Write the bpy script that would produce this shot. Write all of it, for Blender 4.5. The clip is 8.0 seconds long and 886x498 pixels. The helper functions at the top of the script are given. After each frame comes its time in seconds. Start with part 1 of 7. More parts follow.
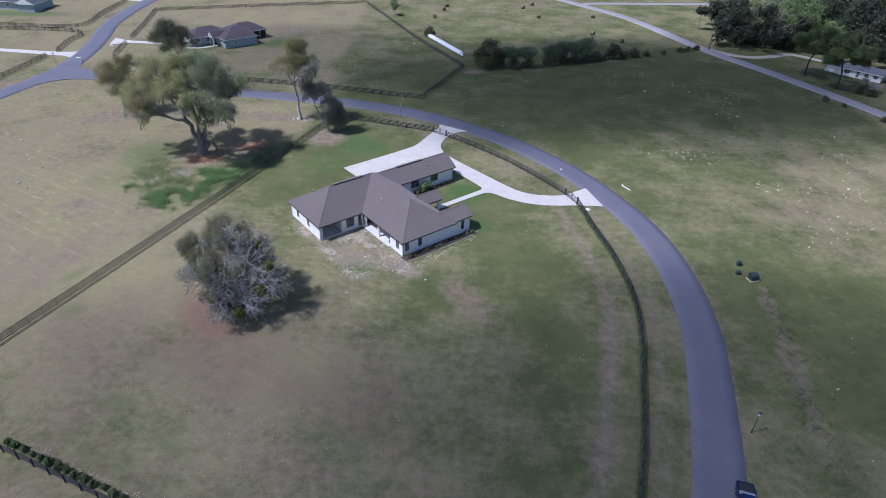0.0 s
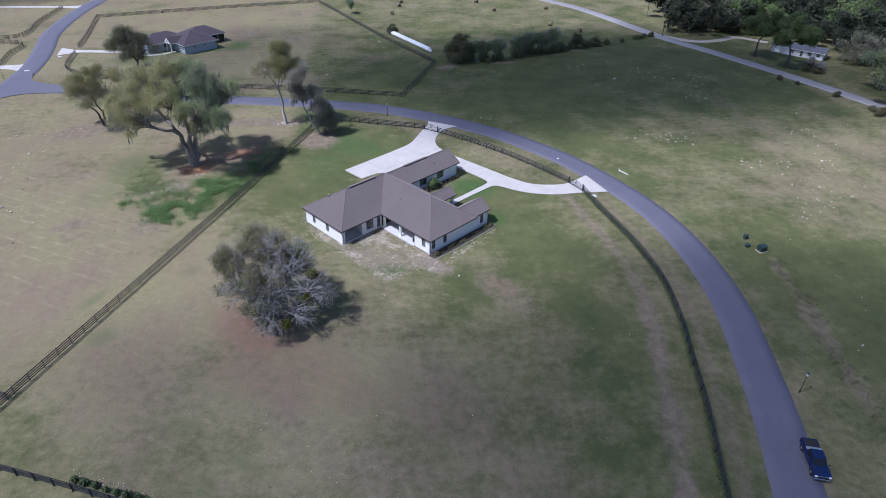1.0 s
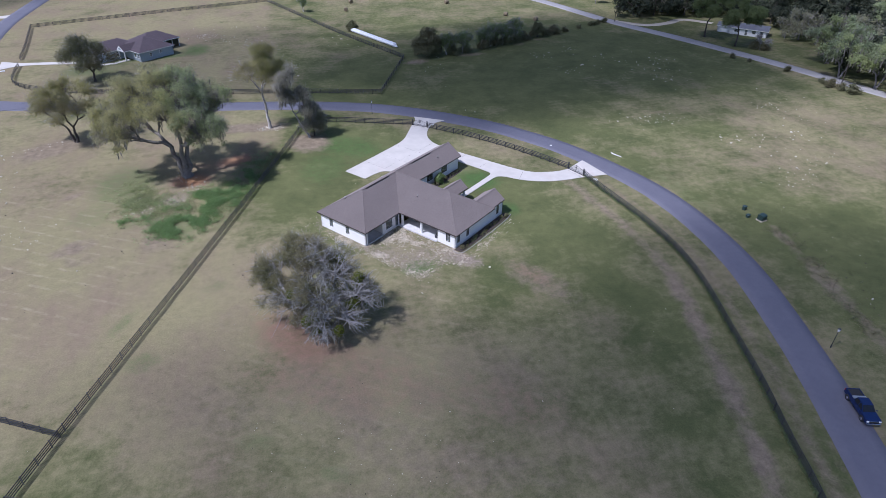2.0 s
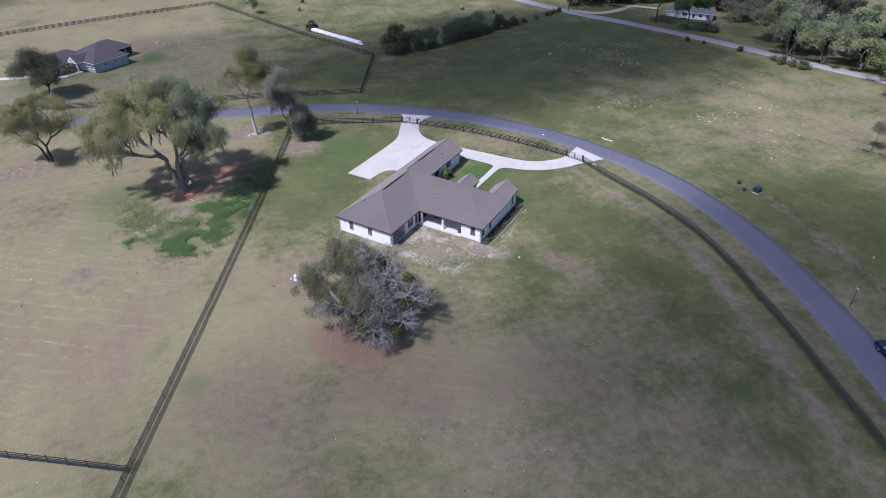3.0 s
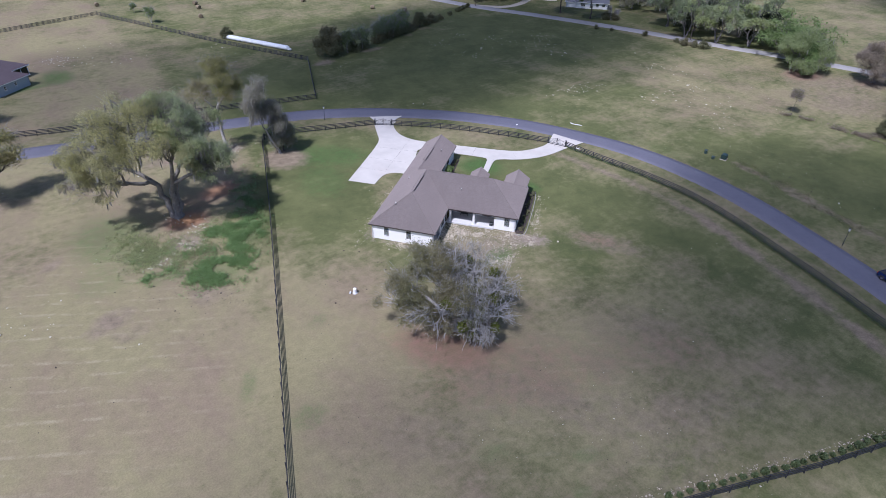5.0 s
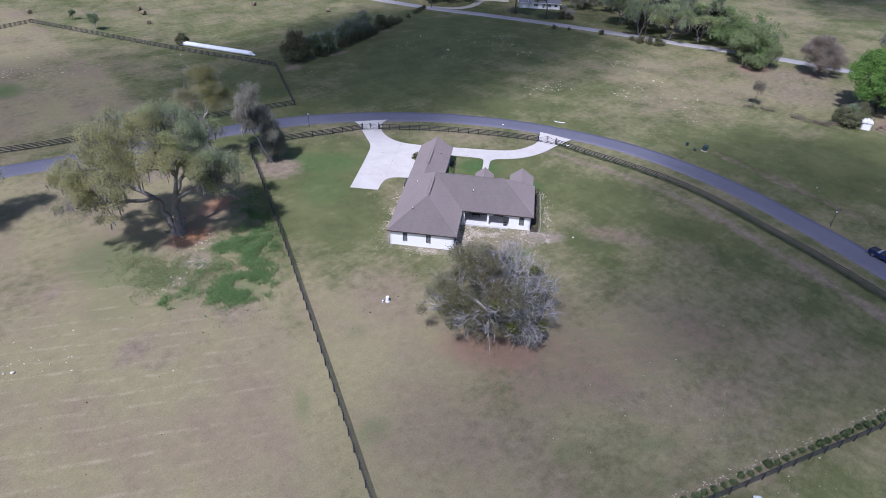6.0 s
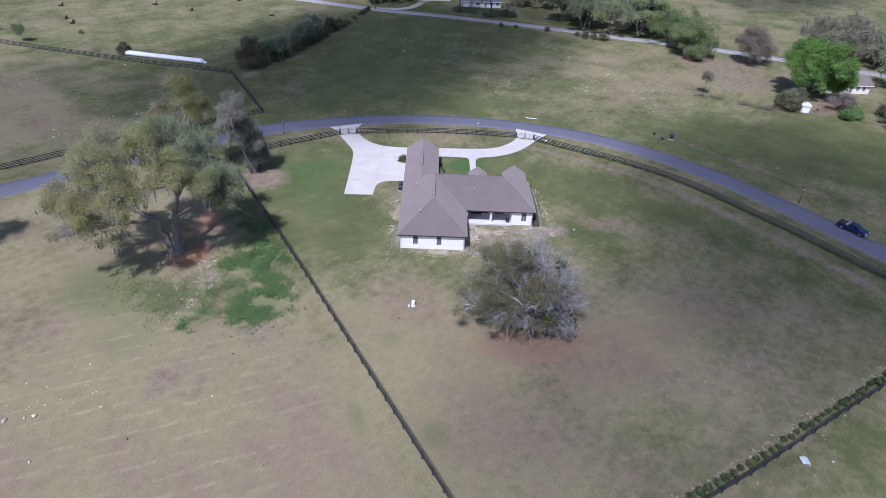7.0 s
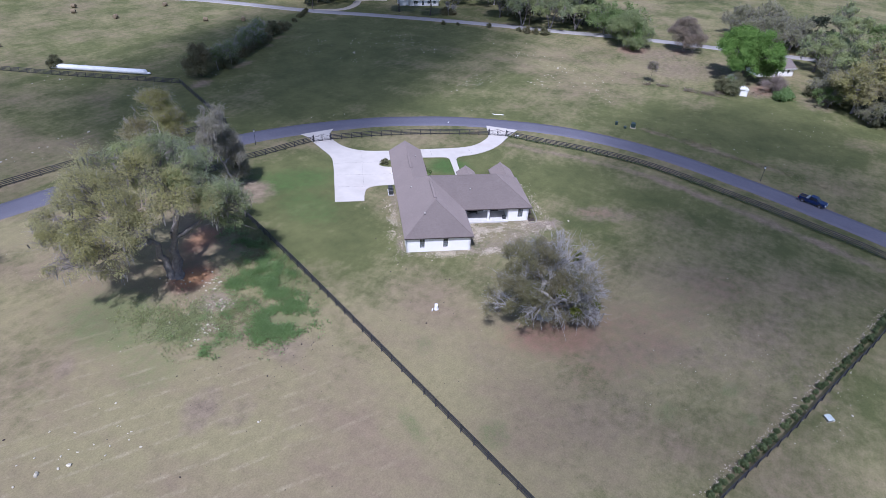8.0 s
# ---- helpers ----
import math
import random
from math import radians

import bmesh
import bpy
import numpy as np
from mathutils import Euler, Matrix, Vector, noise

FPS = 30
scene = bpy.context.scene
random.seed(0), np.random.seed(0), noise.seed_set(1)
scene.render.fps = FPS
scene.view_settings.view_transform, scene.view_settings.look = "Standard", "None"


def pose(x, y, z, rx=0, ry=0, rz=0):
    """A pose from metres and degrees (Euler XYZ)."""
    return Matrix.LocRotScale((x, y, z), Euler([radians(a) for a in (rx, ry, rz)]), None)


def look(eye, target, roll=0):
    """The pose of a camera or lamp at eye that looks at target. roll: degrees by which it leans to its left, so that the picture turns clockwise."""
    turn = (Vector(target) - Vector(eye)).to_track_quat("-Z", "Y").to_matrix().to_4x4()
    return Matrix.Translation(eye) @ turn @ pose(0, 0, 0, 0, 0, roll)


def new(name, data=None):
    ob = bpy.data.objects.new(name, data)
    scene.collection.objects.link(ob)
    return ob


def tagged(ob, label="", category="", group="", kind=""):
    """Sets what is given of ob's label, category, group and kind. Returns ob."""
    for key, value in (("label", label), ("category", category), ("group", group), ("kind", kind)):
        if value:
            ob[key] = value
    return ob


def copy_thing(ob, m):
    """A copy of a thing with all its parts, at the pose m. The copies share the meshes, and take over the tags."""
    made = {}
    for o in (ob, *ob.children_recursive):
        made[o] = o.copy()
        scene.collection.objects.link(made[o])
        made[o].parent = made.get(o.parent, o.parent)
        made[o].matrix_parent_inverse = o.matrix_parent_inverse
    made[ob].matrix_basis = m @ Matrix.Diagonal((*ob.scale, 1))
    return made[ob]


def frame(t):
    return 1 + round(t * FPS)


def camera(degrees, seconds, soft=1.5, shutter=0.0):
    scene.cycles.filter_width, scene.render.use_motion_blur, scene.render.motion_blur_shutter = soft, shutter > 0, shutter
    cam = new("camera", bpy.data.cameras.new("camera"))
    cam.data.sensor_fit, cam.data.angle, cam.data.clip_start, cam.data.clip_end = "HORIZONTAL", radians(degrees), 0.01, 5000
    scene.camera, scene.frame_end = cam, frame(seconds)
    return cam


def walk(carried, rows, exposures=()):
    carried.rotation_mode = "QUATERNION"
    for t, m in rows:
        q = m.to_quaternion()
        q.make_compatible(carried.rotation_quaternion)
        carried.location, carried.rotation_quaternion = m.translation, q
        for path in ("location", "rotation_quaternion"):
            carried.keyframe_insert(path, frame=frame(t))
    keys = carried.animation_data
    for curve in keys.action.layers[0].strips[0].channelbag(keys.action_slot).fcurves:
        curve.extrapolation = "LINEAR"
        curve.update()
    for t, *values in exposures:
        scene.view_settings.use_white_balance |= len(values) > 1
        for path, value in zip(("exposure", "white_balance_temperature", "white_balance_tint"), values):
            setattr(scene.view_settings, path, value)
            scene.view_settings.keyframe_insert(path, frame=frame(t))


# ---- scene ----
cam = camera(72.8, 8.0, 0.6)
PATH = [
    (0, (-2.371, 0.555, 58.954), (-2.329, 2.221, 57.848), 1.8),
    (0.5, (-10.038, 0.632, 58.984), (-9.892, 2.286, 57.87), 1.5),
    (1, (-17.627, 1.091, 59.023), (-17.382, 2.734, 57.91), 1.4),
    (1.5, (-25.137, 2.031, 59.112), (-24.791, 3.652, 57.993), 1.1),
    (3, (-47.305, 8.483, 59.197), (-46.666, 9.999, 58.059), 0.2),
    (3.5, (-54.352, 11.275, 59.177), (-53.617, 12.746, 58.038), 0.2),
    (4, (-61.176, 14.499, 59.108), (-60.343, 15.919, 57.972), 0.6),
    (4.5, (-67.569, 18.342, 58.979), (-66.642, 19.702, 57.843), 1.0),
    (6, (-84.297, 33.02, 58.164), (-83.115, 34.177, 57.04), 2.4),
    (6.5, (-89.433, 38.13, 58.087), (-88.168, 39.202, 56.969), 2.9),
    (7, (-94.008, 43.609, 58.101), (-92.666, 44.585, 56.984), 3.0),
    (7.5, (-98.056, 49.424, 58.181), (-96.644, 50.296, 57.064), 3.1),
    (8, (-101.747, 55.584, 58.245), (-100.271, 56.346, 57.132), 3.3),
]
EXPOSURES = [(0, -0.06, 5250, 19), (1.5, -0.04, 5300, 20), (3.5, 0.02, 5400, 21), (4.5, 0.02, 5400, 21), (6.5, 0.02, 5350, 22), (8, 0.06, 5300, 22)]
walk(cam, [(t, look(eye, target, roll)) for t, eye, target, roll in PATH], EXPOSURES)

# light: high sun from the west, clear sky; unseen cumulus is placed to shade the ground
SUN_AZ, SUN_EL = 16.0, 57.0   # heading of the shadows, height above the horizon
sun_way = Vector((math.cos(radians(SUN_AZ)) * math.cos(radians(SUN_EL)), math.sin(radians(SUN_AZ)) * math.cos(radians(SUN_EL)), -math.sin(radians(SUN_EL))))
sun = new("sun", bpy.data.lights.new("sun", "SUN"))
sun.data.energy, sun.data.angle, sun.data.color = 5.0, radians(0.7), (1.0, 0.945, 0.865)
sun.matrix_world = look(Vector((0, 80, 0)) - 200 * sun_way, (0, 80, 0))
world = bpy.data.worlds.new("sky")
scene.world = world
world.use_nodes = True
sky = world.node_tree.nodes.new("ShaderNodeTexSky")
sky.sky_type, sky.sun_disc = "NISHITA", False
sky.sun_elevation, sky.sun_rotation = radians(SUN_EL), math.atan2(-sun_way.x, -sun_way.y)
sky.air_density, sky.dust_density = 1.0, 1.5
world.node_tree.links.new(sky.outputs[0], world.node_tree.nodes["Background"].inputs[0])
world.node_tree.nodes["Background"].inputs[1].default_value = 0.108

# ---------------------------------------------------------------- materials


class Nodes:
    """Short hand for a node tree."""

    def __init__(self, name):
        self.mat = bpy.data.materials.new(name)
        self.mat.use_nodes = True
        self.tree = self.mat.node_tree
        self.tree.nodes.clear()
        self.out = self.tree.nodes.new("ShaderNodeOutputMaterial")
        self.place = None

    def add(self, kind):
        return self.tree.nodes.new(kind)

    def link(self, a, b):
        self.tree.links.new(a, b)

    def put(self, socket, value):
        if isinstance(value, bpy.types.NodeSocket):
            self.link(value, socket)
        else:
            socket.default_value = value

    def pos(self):
        if not self.place:
            self.place = self.add("ShaderNodeNewGeometry").outputs["Position"]
        return self.place

    def obj(self):
        return self.add("ShaderNodeTexCoord").outputs["Object"]

    def noise(self, scale, detail=4.0, rough=0.55, vector=None, stretch=None):
        n = self.add("ShaderNodeTexNoise")
        v = vector or self.pos()
        if stretch:
            m = self.add("ShaderNodeMapping")
            self.link(v, m.inputs["Vector"])
            m.inputs["Scale"].default_value = stretch[:3]
            if len(stretch) > 3:
                m.inputs["Rotation"].default_value = (0, 0, radians(stretch[3]))
            v = m.outputs[0]
        self.link(v, n.inputs["Vector"])
        n.inputs["Scale"].default_value, n.inputs["Detail"].default_value, n.inputs["Roughness"].default_value = scale, detail, rough
        return n.outputs["Fac"]

    def ramp(self, fac, lo, hi, a=0.0, b=1.0):
        r = self.add("ShaderNodeMapRange")
        r.clamp = True
        self.put(r.inputs[0], fac)
        for i, v in ((1, lo), (2, hi), (3, a), (4, b)):
            r.inputs[i].default_value = v
        return r.outputs[0]

    def math(self, op, a, b=0.0):
        m = self.add("ShaderNodeMath")
        m.operation = op
        self.put(m.inputs[0], a)
        self.put(m.inputs[1], b)
        return m.outputs[0]

    def mix(self, fac, a, b, blend="MIX"):
        m = self.add("ShaderNodeMix")
        m.data_type, m.blend_type = "RGBA", blend
        self.put(m.inputs[0], fac)
        self.put(m.inputs[6], a if isinstance(a, bpy.types.NodeSocket) else (*a, 1.0))
        self.put(m.inputs[7], b if isinstance(b, bpy.types.NodeSocket) else (*b, 1.0))
        return m.outputs[2]

    def attr(self, name):
        a = self.add("ShaderNodeAttribute")
        a.attribute_name = name
        return a.outputs["Fac"]

    def bump(self, height, strength=0.3, distance=0.05):
        b = self.add("ShaderNodeBump")
        b.inputs["Strength"].default_value, b.inputs["Distance"].default_value = strength, distance
        self.link(height, b.inputs["Height"])
        return b.outputs[0]

    def surface(self, colour, rough=0.8, metal=0.0, normal=None, **more):
        p = self.add("ShaderNodeBsdfPrincipled")
        self.put(p.inputs["Base Color"], colour if isinstance(colour, bpy.types.NodeSocket) else (*colour, 1.0))
        self.put(p.inputs["Roughness"], rough)
        p.inputs["Metallic"].default_value = metal
        if normal:
            self.link(normal, p.inputs["Normal"])
        for key, value in more.items():
            p.inputs[key.replace("_", " ")].default_value = value
        self.link(p.outputs[0], self.out.inputs[0])
        return self.mat


def plain(name, colour, rough=0.6, metal=0.0, vary=0.12, scale=3.0, bump=0.0, dirt=None):
    """Paint, plastic, metal and the like: one colour with blotches, fine grain and some dirt."""
    n = Nodes(name)
    a = n.noise(scale, 5, 0.6)
    b = n.noise(scale * 9, 3, 0.6)
    dark = tuple(c * (1 - vary) for c in colour)
    light = tuple(min(1, c * (1 + vary)) for c in colour)
    col = n.mix(n.ramp(a, 0.3, 0.7), dark, light)
    col = n.mix(n.ramp(b, 0.35, 0.75, 0, 0.35), col, dark)
    if dirt:
        col = n.mix(n.ramp(n.noise(scale * 0.5, 6, 0.7), 0.52, 0.75, 0, 0.6), col, dirt)
    return n.surface(col, rough, metal, n.bump(b, bump, 0.02) if bump else None)


def foliage(name, low, mid, high, sheer=0.45, rough=0.65, warm=None):
    """Leaves: a colour of its own for each leaf, drifting over the crown, with light passing through."""
    n = Nodes(name)
    geo = n.add("ShaderNodeNewGeometry")
    n.place = geo.outputs["Position"]
    each = geo.outputs["Random Per Island"]
    drift = n.noise(0.35, 3, 0.6)
    col = n.mix(n.ramp(drift, 0.33, 0.67), low, mid)
    col = n.mix(n.ramp(n.math("ADD", each, n.math("MULTIPLY", drift, 0.6)), 0.7, 1.6), col, high)
    if warm:
        col = n.mix(n.ramp(n.noise(0.11, 2, 0.5), 0.40, 0.60, 0, 0.8), col, n.mix(each, tuple(c * 0.75 for c in warm), tuple(c * 1.3 for c in warm)))
    p = n.add("ShaderNodeBsdfPrincipled")
    n.link(col, p.inputs["Base Color"])
    p.inputs["Roughness"].default_value = rough
    p.inputs["Specular IOR Level"].default_value = 0.25
    t = n.add("ShaderNodeBsdfTranslucent")
    n.link(col, t.inputs[0])
    m = n.add("ShaderNodeMixShader")
    m.inputs[0].default_value = sheer
    n.link(p.outputs[0], m.inputs[1])
    n.link(t.outputs[0], m.inputs[2])
    n.link(m.outputs[0], n.out.inputs[0])
    return n.mat


def make_ground():
    n = Nodes("pasture")
    big = n.noise(0.018, 5, 0.6)
    mid = n.noise(0.11, 6, 0.65)
    small = n.noise(0.7, 6, 0.7)
    fine = n.noise(4.5, 4, 0.7)
    streak = n.noise(0.5, 4, 0.6, stretch=(0.12, 1.0, 1.0, 30.0))
    patchy = n.noise(0.045, 5, 0.62)
    dry = n.math("ADD", n.math("MULTIPLY", patchy, 0.95), n.math("MULTIPLY", mid, 0.75))
    dry = n.math("ADD", dry, n.math("MULTIPLY", small, 0.5))
    dry = n.math("ADD", dry, n.math("MULTIPLY", streak, 0.3))
    # this attribute also carries sunlit brightness painted into the west field
    dry = n.math("ADD", dry, n.attr("dry"))
    dry = n.ramp(dry, 1.05, 1.44)
    blush = n.ramp(n.noise(0.075, 6, 0.68, stretch=(1, 0.6, 1, 70.0)), 0.42, 0.64, 0, 0.72)
    green = n.mix(n.ramp(mid, 0.3, 0.7), GRASS_DARK, GRASS_LIGHT)
    col = n.mix(dry, green, n.mix(blush, STRAW, (0.196, 0.147, 0.110)))
    lush = n.ramp(n.math("ADD", n.attr("lush"), n.math("MULTIPLY", n.math("SUBTRACT", small, 0.5), 0.7)), 0.25, 0.75)
    col = n.mix(lush, col, LUSH)
    # mown lines of cut straw
    wave = n.add("ShaderNodeTexWave")
    mp = n.add("ShaderNodeMapping")
    mp.inputs["Rotation"].default_value = (0, 0, radians(-59.0))
    n.link(n.pos(), mp.inputs["Vector"])
    n.link(mp.outputs[0], wave.inputs["Vector"])
    wave.inputs["Scale"].default_value, wave.inputs["Distortion"].default_value, wave.inputs["Detail"].default_value = 0.125, 1.4, 3.0
    wave.wave_profile = "SIN"
    lines = n.math("MULTIPLY", n.ramp(wave.outputs["Fac"], 0.80, 0.99), n.ramp(n.noise(0.33, 5, 0.75), 0.46, 0.62))
    col = n.mix(n.math("MULTIPLY", n.math("MULTIPLY", lines, n.attr("mow")), 0.62), col, (0.31, 0.27, 0.18))
    bare = n.ramp(n.math("ADD", n.attr("bare"), n.math("MULTIPLY", n.math("SUBTRACT", n.noise(0.45, 6, 0.72), 0.5), 1.1)), 0.3, 0.8)
    col = n.mix(bare, col, n.mix(n.ramp(small, 0.3, 0.7), BARE_DARK, BARE))
    red = n.ramp(n.math("ADD", n.attr("red"), n.math("MULTIPLY", n.math("SUBTRACT", small, 0.5), 0.9)), 0.3, 0.85)
    col = n.mix(red, col, n.mix(n.attr("rust"), REDDISH, RUST))
    stone = n.ramp(n.math("ADD", n.attr("rubble"), n.math("MULTIPLY", n.math("SUBTRACT", n.noise(1.6, 5, 0.75), 0.5), 1.3)), 0.35, 0.75)
    col = n.mix(stone, col, n.mix(n.ramp(fine, 0.35, 0.6), (0.125, 0.098, 0.078), (0.30, 0.25, 0.205)))
    grain = n.math("ADD", n.math("MULTIPLY", fine, 0.6), n.math("MULTIPLY", small, 0.4))
    col = n.mix(1.0, col, n.mix(n.ramp(grain, 0.33, 0.67), (0.76, 0.77, 0.76), (1.25, 1.24, 1.22)), "MULTIPLY")
    return n.surface(col, 0.95, 0.0, n.bump(grain, 0.45, 0.10), Specular_IOR_Level=0.1)


GRASS_DARK, GRASS_LIGHT = (0.078, 0.090, 0.037), (0.134, 0.140, 0.060)
STRAW, LUSH = (0.224, 0.198, 0.112), (0.070, 0.118, 0.038)
BARE, BARE_DARK = (0.238, 0.192, 0.138), (0.162, 0.130, 0.094)
REDDISH, RUST = (0.215, 0.134, 0.100), (0.37, 0.205, 0.105)
pasture = make_ground()


def make_asphalt(name, base, light):
    n = Nodes(name)
    a = n.noise(0.12, 5, 0.6)
    b = n.noise(1.2, 5, 0.7)
    c = n.noise(18.0, 3, 0.7)
    col = n.mix(n.ramp(a, 0.3, 0.7), base, light)
    col = n.mix(n.ramp(b, 0.35, 0.75, 0, 0.4), col, tuple(v * 0.75 for v in base))
    col = n.mix(n.ramp(c, 0.4, 0.7, 0, 0.35), col, tuple(v * 1.35 for v in light))
    return n.surface(col, 0.75, 0.0, n.bump(c, 0.4, 0.01))


asphalt = make_asphalt("weathered_asphalt", (0.104, 0.102, 0.132), (0.134, 0.131, 0.162))
lane = make_asphalt("pale_lane", (0.235, 0.225, 0.225), (0.31, 0.295, 0.29))
sandy = make_asphalt("pale_sand", (0.36, 0.32, 0.26), (0.47, 0.42, 0.345))
country = make_asphalt("pale_country_asphalt", (0.125, 0.120, 0.145), (0.165, 0.158, 0.182))


def make_concrete():
    n = Nodes("broom_finished_concrete")
    a = n.noise(0.3, 6, 0.65)
    b = n.noise(2.4, 5, 0.7)
    col = n.mix(n.ramp(a, 0.3, 0.7), (0.450, 0.422, 0.388), (0.550, 0.515, 0.475))
    col = n.mix(n.ramp(b, 0.5, 0.8, 0, 0.3), col, (0.36, 0.335, 0.32))
    col = n.mix(n.ramp(n.noise(0.17, 4, 0.6, stretch=(1, 0.25, 1, 25.0)), 0.58, 0.75, 0, 0.28), col, (0.45, 0.33, 0.30))
    return n.surface(col, 0.8, 0.0, n.bump(b, 0.2, 0.01))


concrete = make_concrete()


def make_shingle(name, dark, light):
    n = Nodes(name)
    v = n.obj()
    a = n.noise(0.25, 4, 0.6, v)
    b = n.noise(2.2, 4, 0.75, v, (1.0, 1.0, 4.0))
    c = n.noise(9.0, 2, 0.6, v, (1.0, 1.0, 3.0))
    course = n.add("ShaderNodeTexWave")
    course.bands_direction, course.wave_profile = "Z", "SAW"
    n.link(v, course.inputs["Vector"])
    course.inputs["Scale"].default_value, course.inputs["Distortion"].default_value = 2.9, 0.25
    col = n.mix(n.ramp(b, 0.3, 0.7), dark, light)
    col = n.mix(n.ramp(c, 0.45, 0.7, 0, 0.5), col, tuple(x * 1.3 for x in light))
    col = n.mix(n.ramp(a, 0.3, 0.7, 0, 0.3), col, tuple(x * 0.8 for x in dark))
    col = n.mix(n.ramp(course.outputs["Fac"], 0.0, 0.25, 0.35, 0), col, tuple(x * 0.5 for x in dark))
    return n.surface(col, 0.9, 0.0, n.bump(course.outputs["Fac"], 0.35, 0.02), Diffuse_Roughness=1.0)


shingle = make_shingle("brown_grey_shingle", (0.158, 0.132, 0.125), (0.212, 0.179, 0.169))
shingle_far = make_shingle("mauve_shingle", (0.125, 0.095, 0.105), (0.175, 0.135, 0.145))
shingle_grey = make_shingle("grey_shingle", (0.10, 0.105, 0.13), (0.16, 0.165, 0.19))


def make_stucco(name, colour, stain):
    n = Nodes(name)
    v = n.pos()
    a = n.noise(0.6, 6, 0.65, v)
    b = n.noise(12.0, 3, 0.6, v)
    col = n.mix(n.ramp(a, 0.45, 0.8, 0, 0.35), colour, stain)
    return n.surface(col, 0.75, 0.0, n.bump(b, 0.25, 0.01))


white_wall = make_stucco("white_painted_stucco", (0.80, 0.79, 0.78), (0.66, 0.64, 0.60))
grey_wall = make_stucco("blue_grey_siding", (0.33, 0.38, 0.42), (0.27, 0.31, 0.34))
cream_wall = make_stucco("pale_siding", (0.62, 0.62, 0.62), (0.5, 0.5, 0.48))
trim_dark = plain("bronze_trim", (0.045, 0.036, 0.034), 0.5)
white_paint = plain("white_paint", (0.78, 0.78, 0.77), 0.5, 0, 0.04, 2.0, 0, (0.55, 0.52, 0.47))
fence_paint = plain("black_fence_paint", (0.040, 0.040, 0.047), 0.45, 0, 0.4, 3.0, 0.2, (0.06, 0.055, 0.05))
old_fence = plain("weathered_fence_paint", (0.035, 0.032, 0.030), 0.75, 0, 0.4, 3.0, 0.2, (0.10, 0.085, 0.07))
iron = plain("black_iron", (0.02, 0.02, 0.022), 0.45, 0.6)
patio_floor = plain("grey_patio_concrete", (0.56, 0.55, 0.55), 0.75, 0, 0.1, 1.5, 0.1)
galvanised = plain("galvanised_metal", (0.45, 0.46, 0.47), 0.45, 0.7, 0.1)
dark_metal = plain("dark_grey_metal", (0.05, 0.055, 0.06), 0.45, 0.4)
green_box = plain("dark_green_enamel", (0.030, 0.055, 0.050), 0.5, 0.1, 0.2)
pale_box = plain("pale_blue_grey_plastic", (0.50, 0.56, 0.55), 0.5)
tank_white = plain("white_plastic", (0.80, 0.80, 0.82), 0.45, 0, 0.04)
film_white = plain("white_silage_film", (0.78, 0.79, 0.80), 0.35, 0, 0.08, 0.8, 0.3, (0.55, 0.53, 0.5))
limestone = plain("limestone", (0.50, 0.465, 0.37), 0.9, 0, 0.25, 2.0, 0.3, (0.36, 0.31, 0.25))
chips = plain("pale_rubble", (0.43, 0.375, 0.29), 0.9, 0, 0.45, 1.5, 0.3, (0.34, 0.29, 0.23))
mulch = plain("dark_mulch", (0.055, 0.042, 0.036), 0.95, 0, 0.4, 4.0, 0.5)
hay = plain("weathered_hay", (0.19, 0.15, 0.095), 0.95, 0, 0.3, 4.0, 0.5)
wood_pole = plain("creosoted_pole", (0.07, 0.055, 0.045), 0.9, 0, 0.3, 2.0, 0.3)
bark = plain("grey_bark", (0.175, 0.160, 0.150), 0.95, 0, 0.35, 2.5, 0.6)
bark_oak = plain("weathered_oak_bark", (0.195, 0.178, 0.163), 0.95, 0, 0.4, 2.0, 0.6)
bark_dark = plain("dark_bark", (0.070, 0.058, 0.050), 0.95, 0, 0.35, 2.5, 0.6)
bark_lichen = plain("lichen_bark", (0.33, 0.314, 0.303), 0.95, 0, 0.4, 2.0, 0.5)
bark_pale = plain("pale_bark", (0.42, 0.39, 0.36), 0.9, 0, 0.3, 2.5, 0.4)
twig_grey = plain("lichen_grey_twigs", (0.31, 0.296, 0.288), 0.95, 0, 0.3, 1.5)
twig_brown = plain("dormant_twigs", (0.24, 0.20, 0.175), 0.95, 0, 0.3, 1.5)
navy = plain("navy_car_paint", (0.016, 0.032, 0.110), 0.22, 0.35, 0.08)
chrome = plain("chrome", (0.62, 0.63, 0.65), 0.18, 1.0, 0.03)
rubber = plain("tyre_rubber", (0.018, 0.018, 0.018), 0.85)
lens = plain("lamp_lens", (0.75, 0.76, 0.78), 0.12)
red_lens = plain("red_lens", (0.35, 0.015, 0.012), 0.2)
liner = plain("black_bed_liner", (0.022, 0.022, 0.024), 0.85)

LEAF_OAK = foliage("live_oak_leaves", (0.245, 0.290, 0.168), (0.320, 0.368, 0.215), (0.400, 0.445, 0.280), warm=(0.325, 0.365, 0.155), sheer=0.6)
LEAF_OAK_WARM = foliage("live_oak_spring_leaves", (0.310, 0.302, 0.152), (0.392, 0.378, 0.195), (0.465, 0.448, 0.260), warm=(0.375, 0.365, 0.165), sheer=0.6)
LEAF_SHRUB = foliage("dark_shrub_leaves", (0.095, 0.130, 0.055), (0.140, 0.180, 0.078), (0.200, 0.245, 0.115))
LEAF_WILLOW = foliage("pale_green_spring_leaves", (0.195, 0.243, 0.106), (0.267, 0.320, 0.144), (0.377, 0.422, 0.219), sheer=0.55)
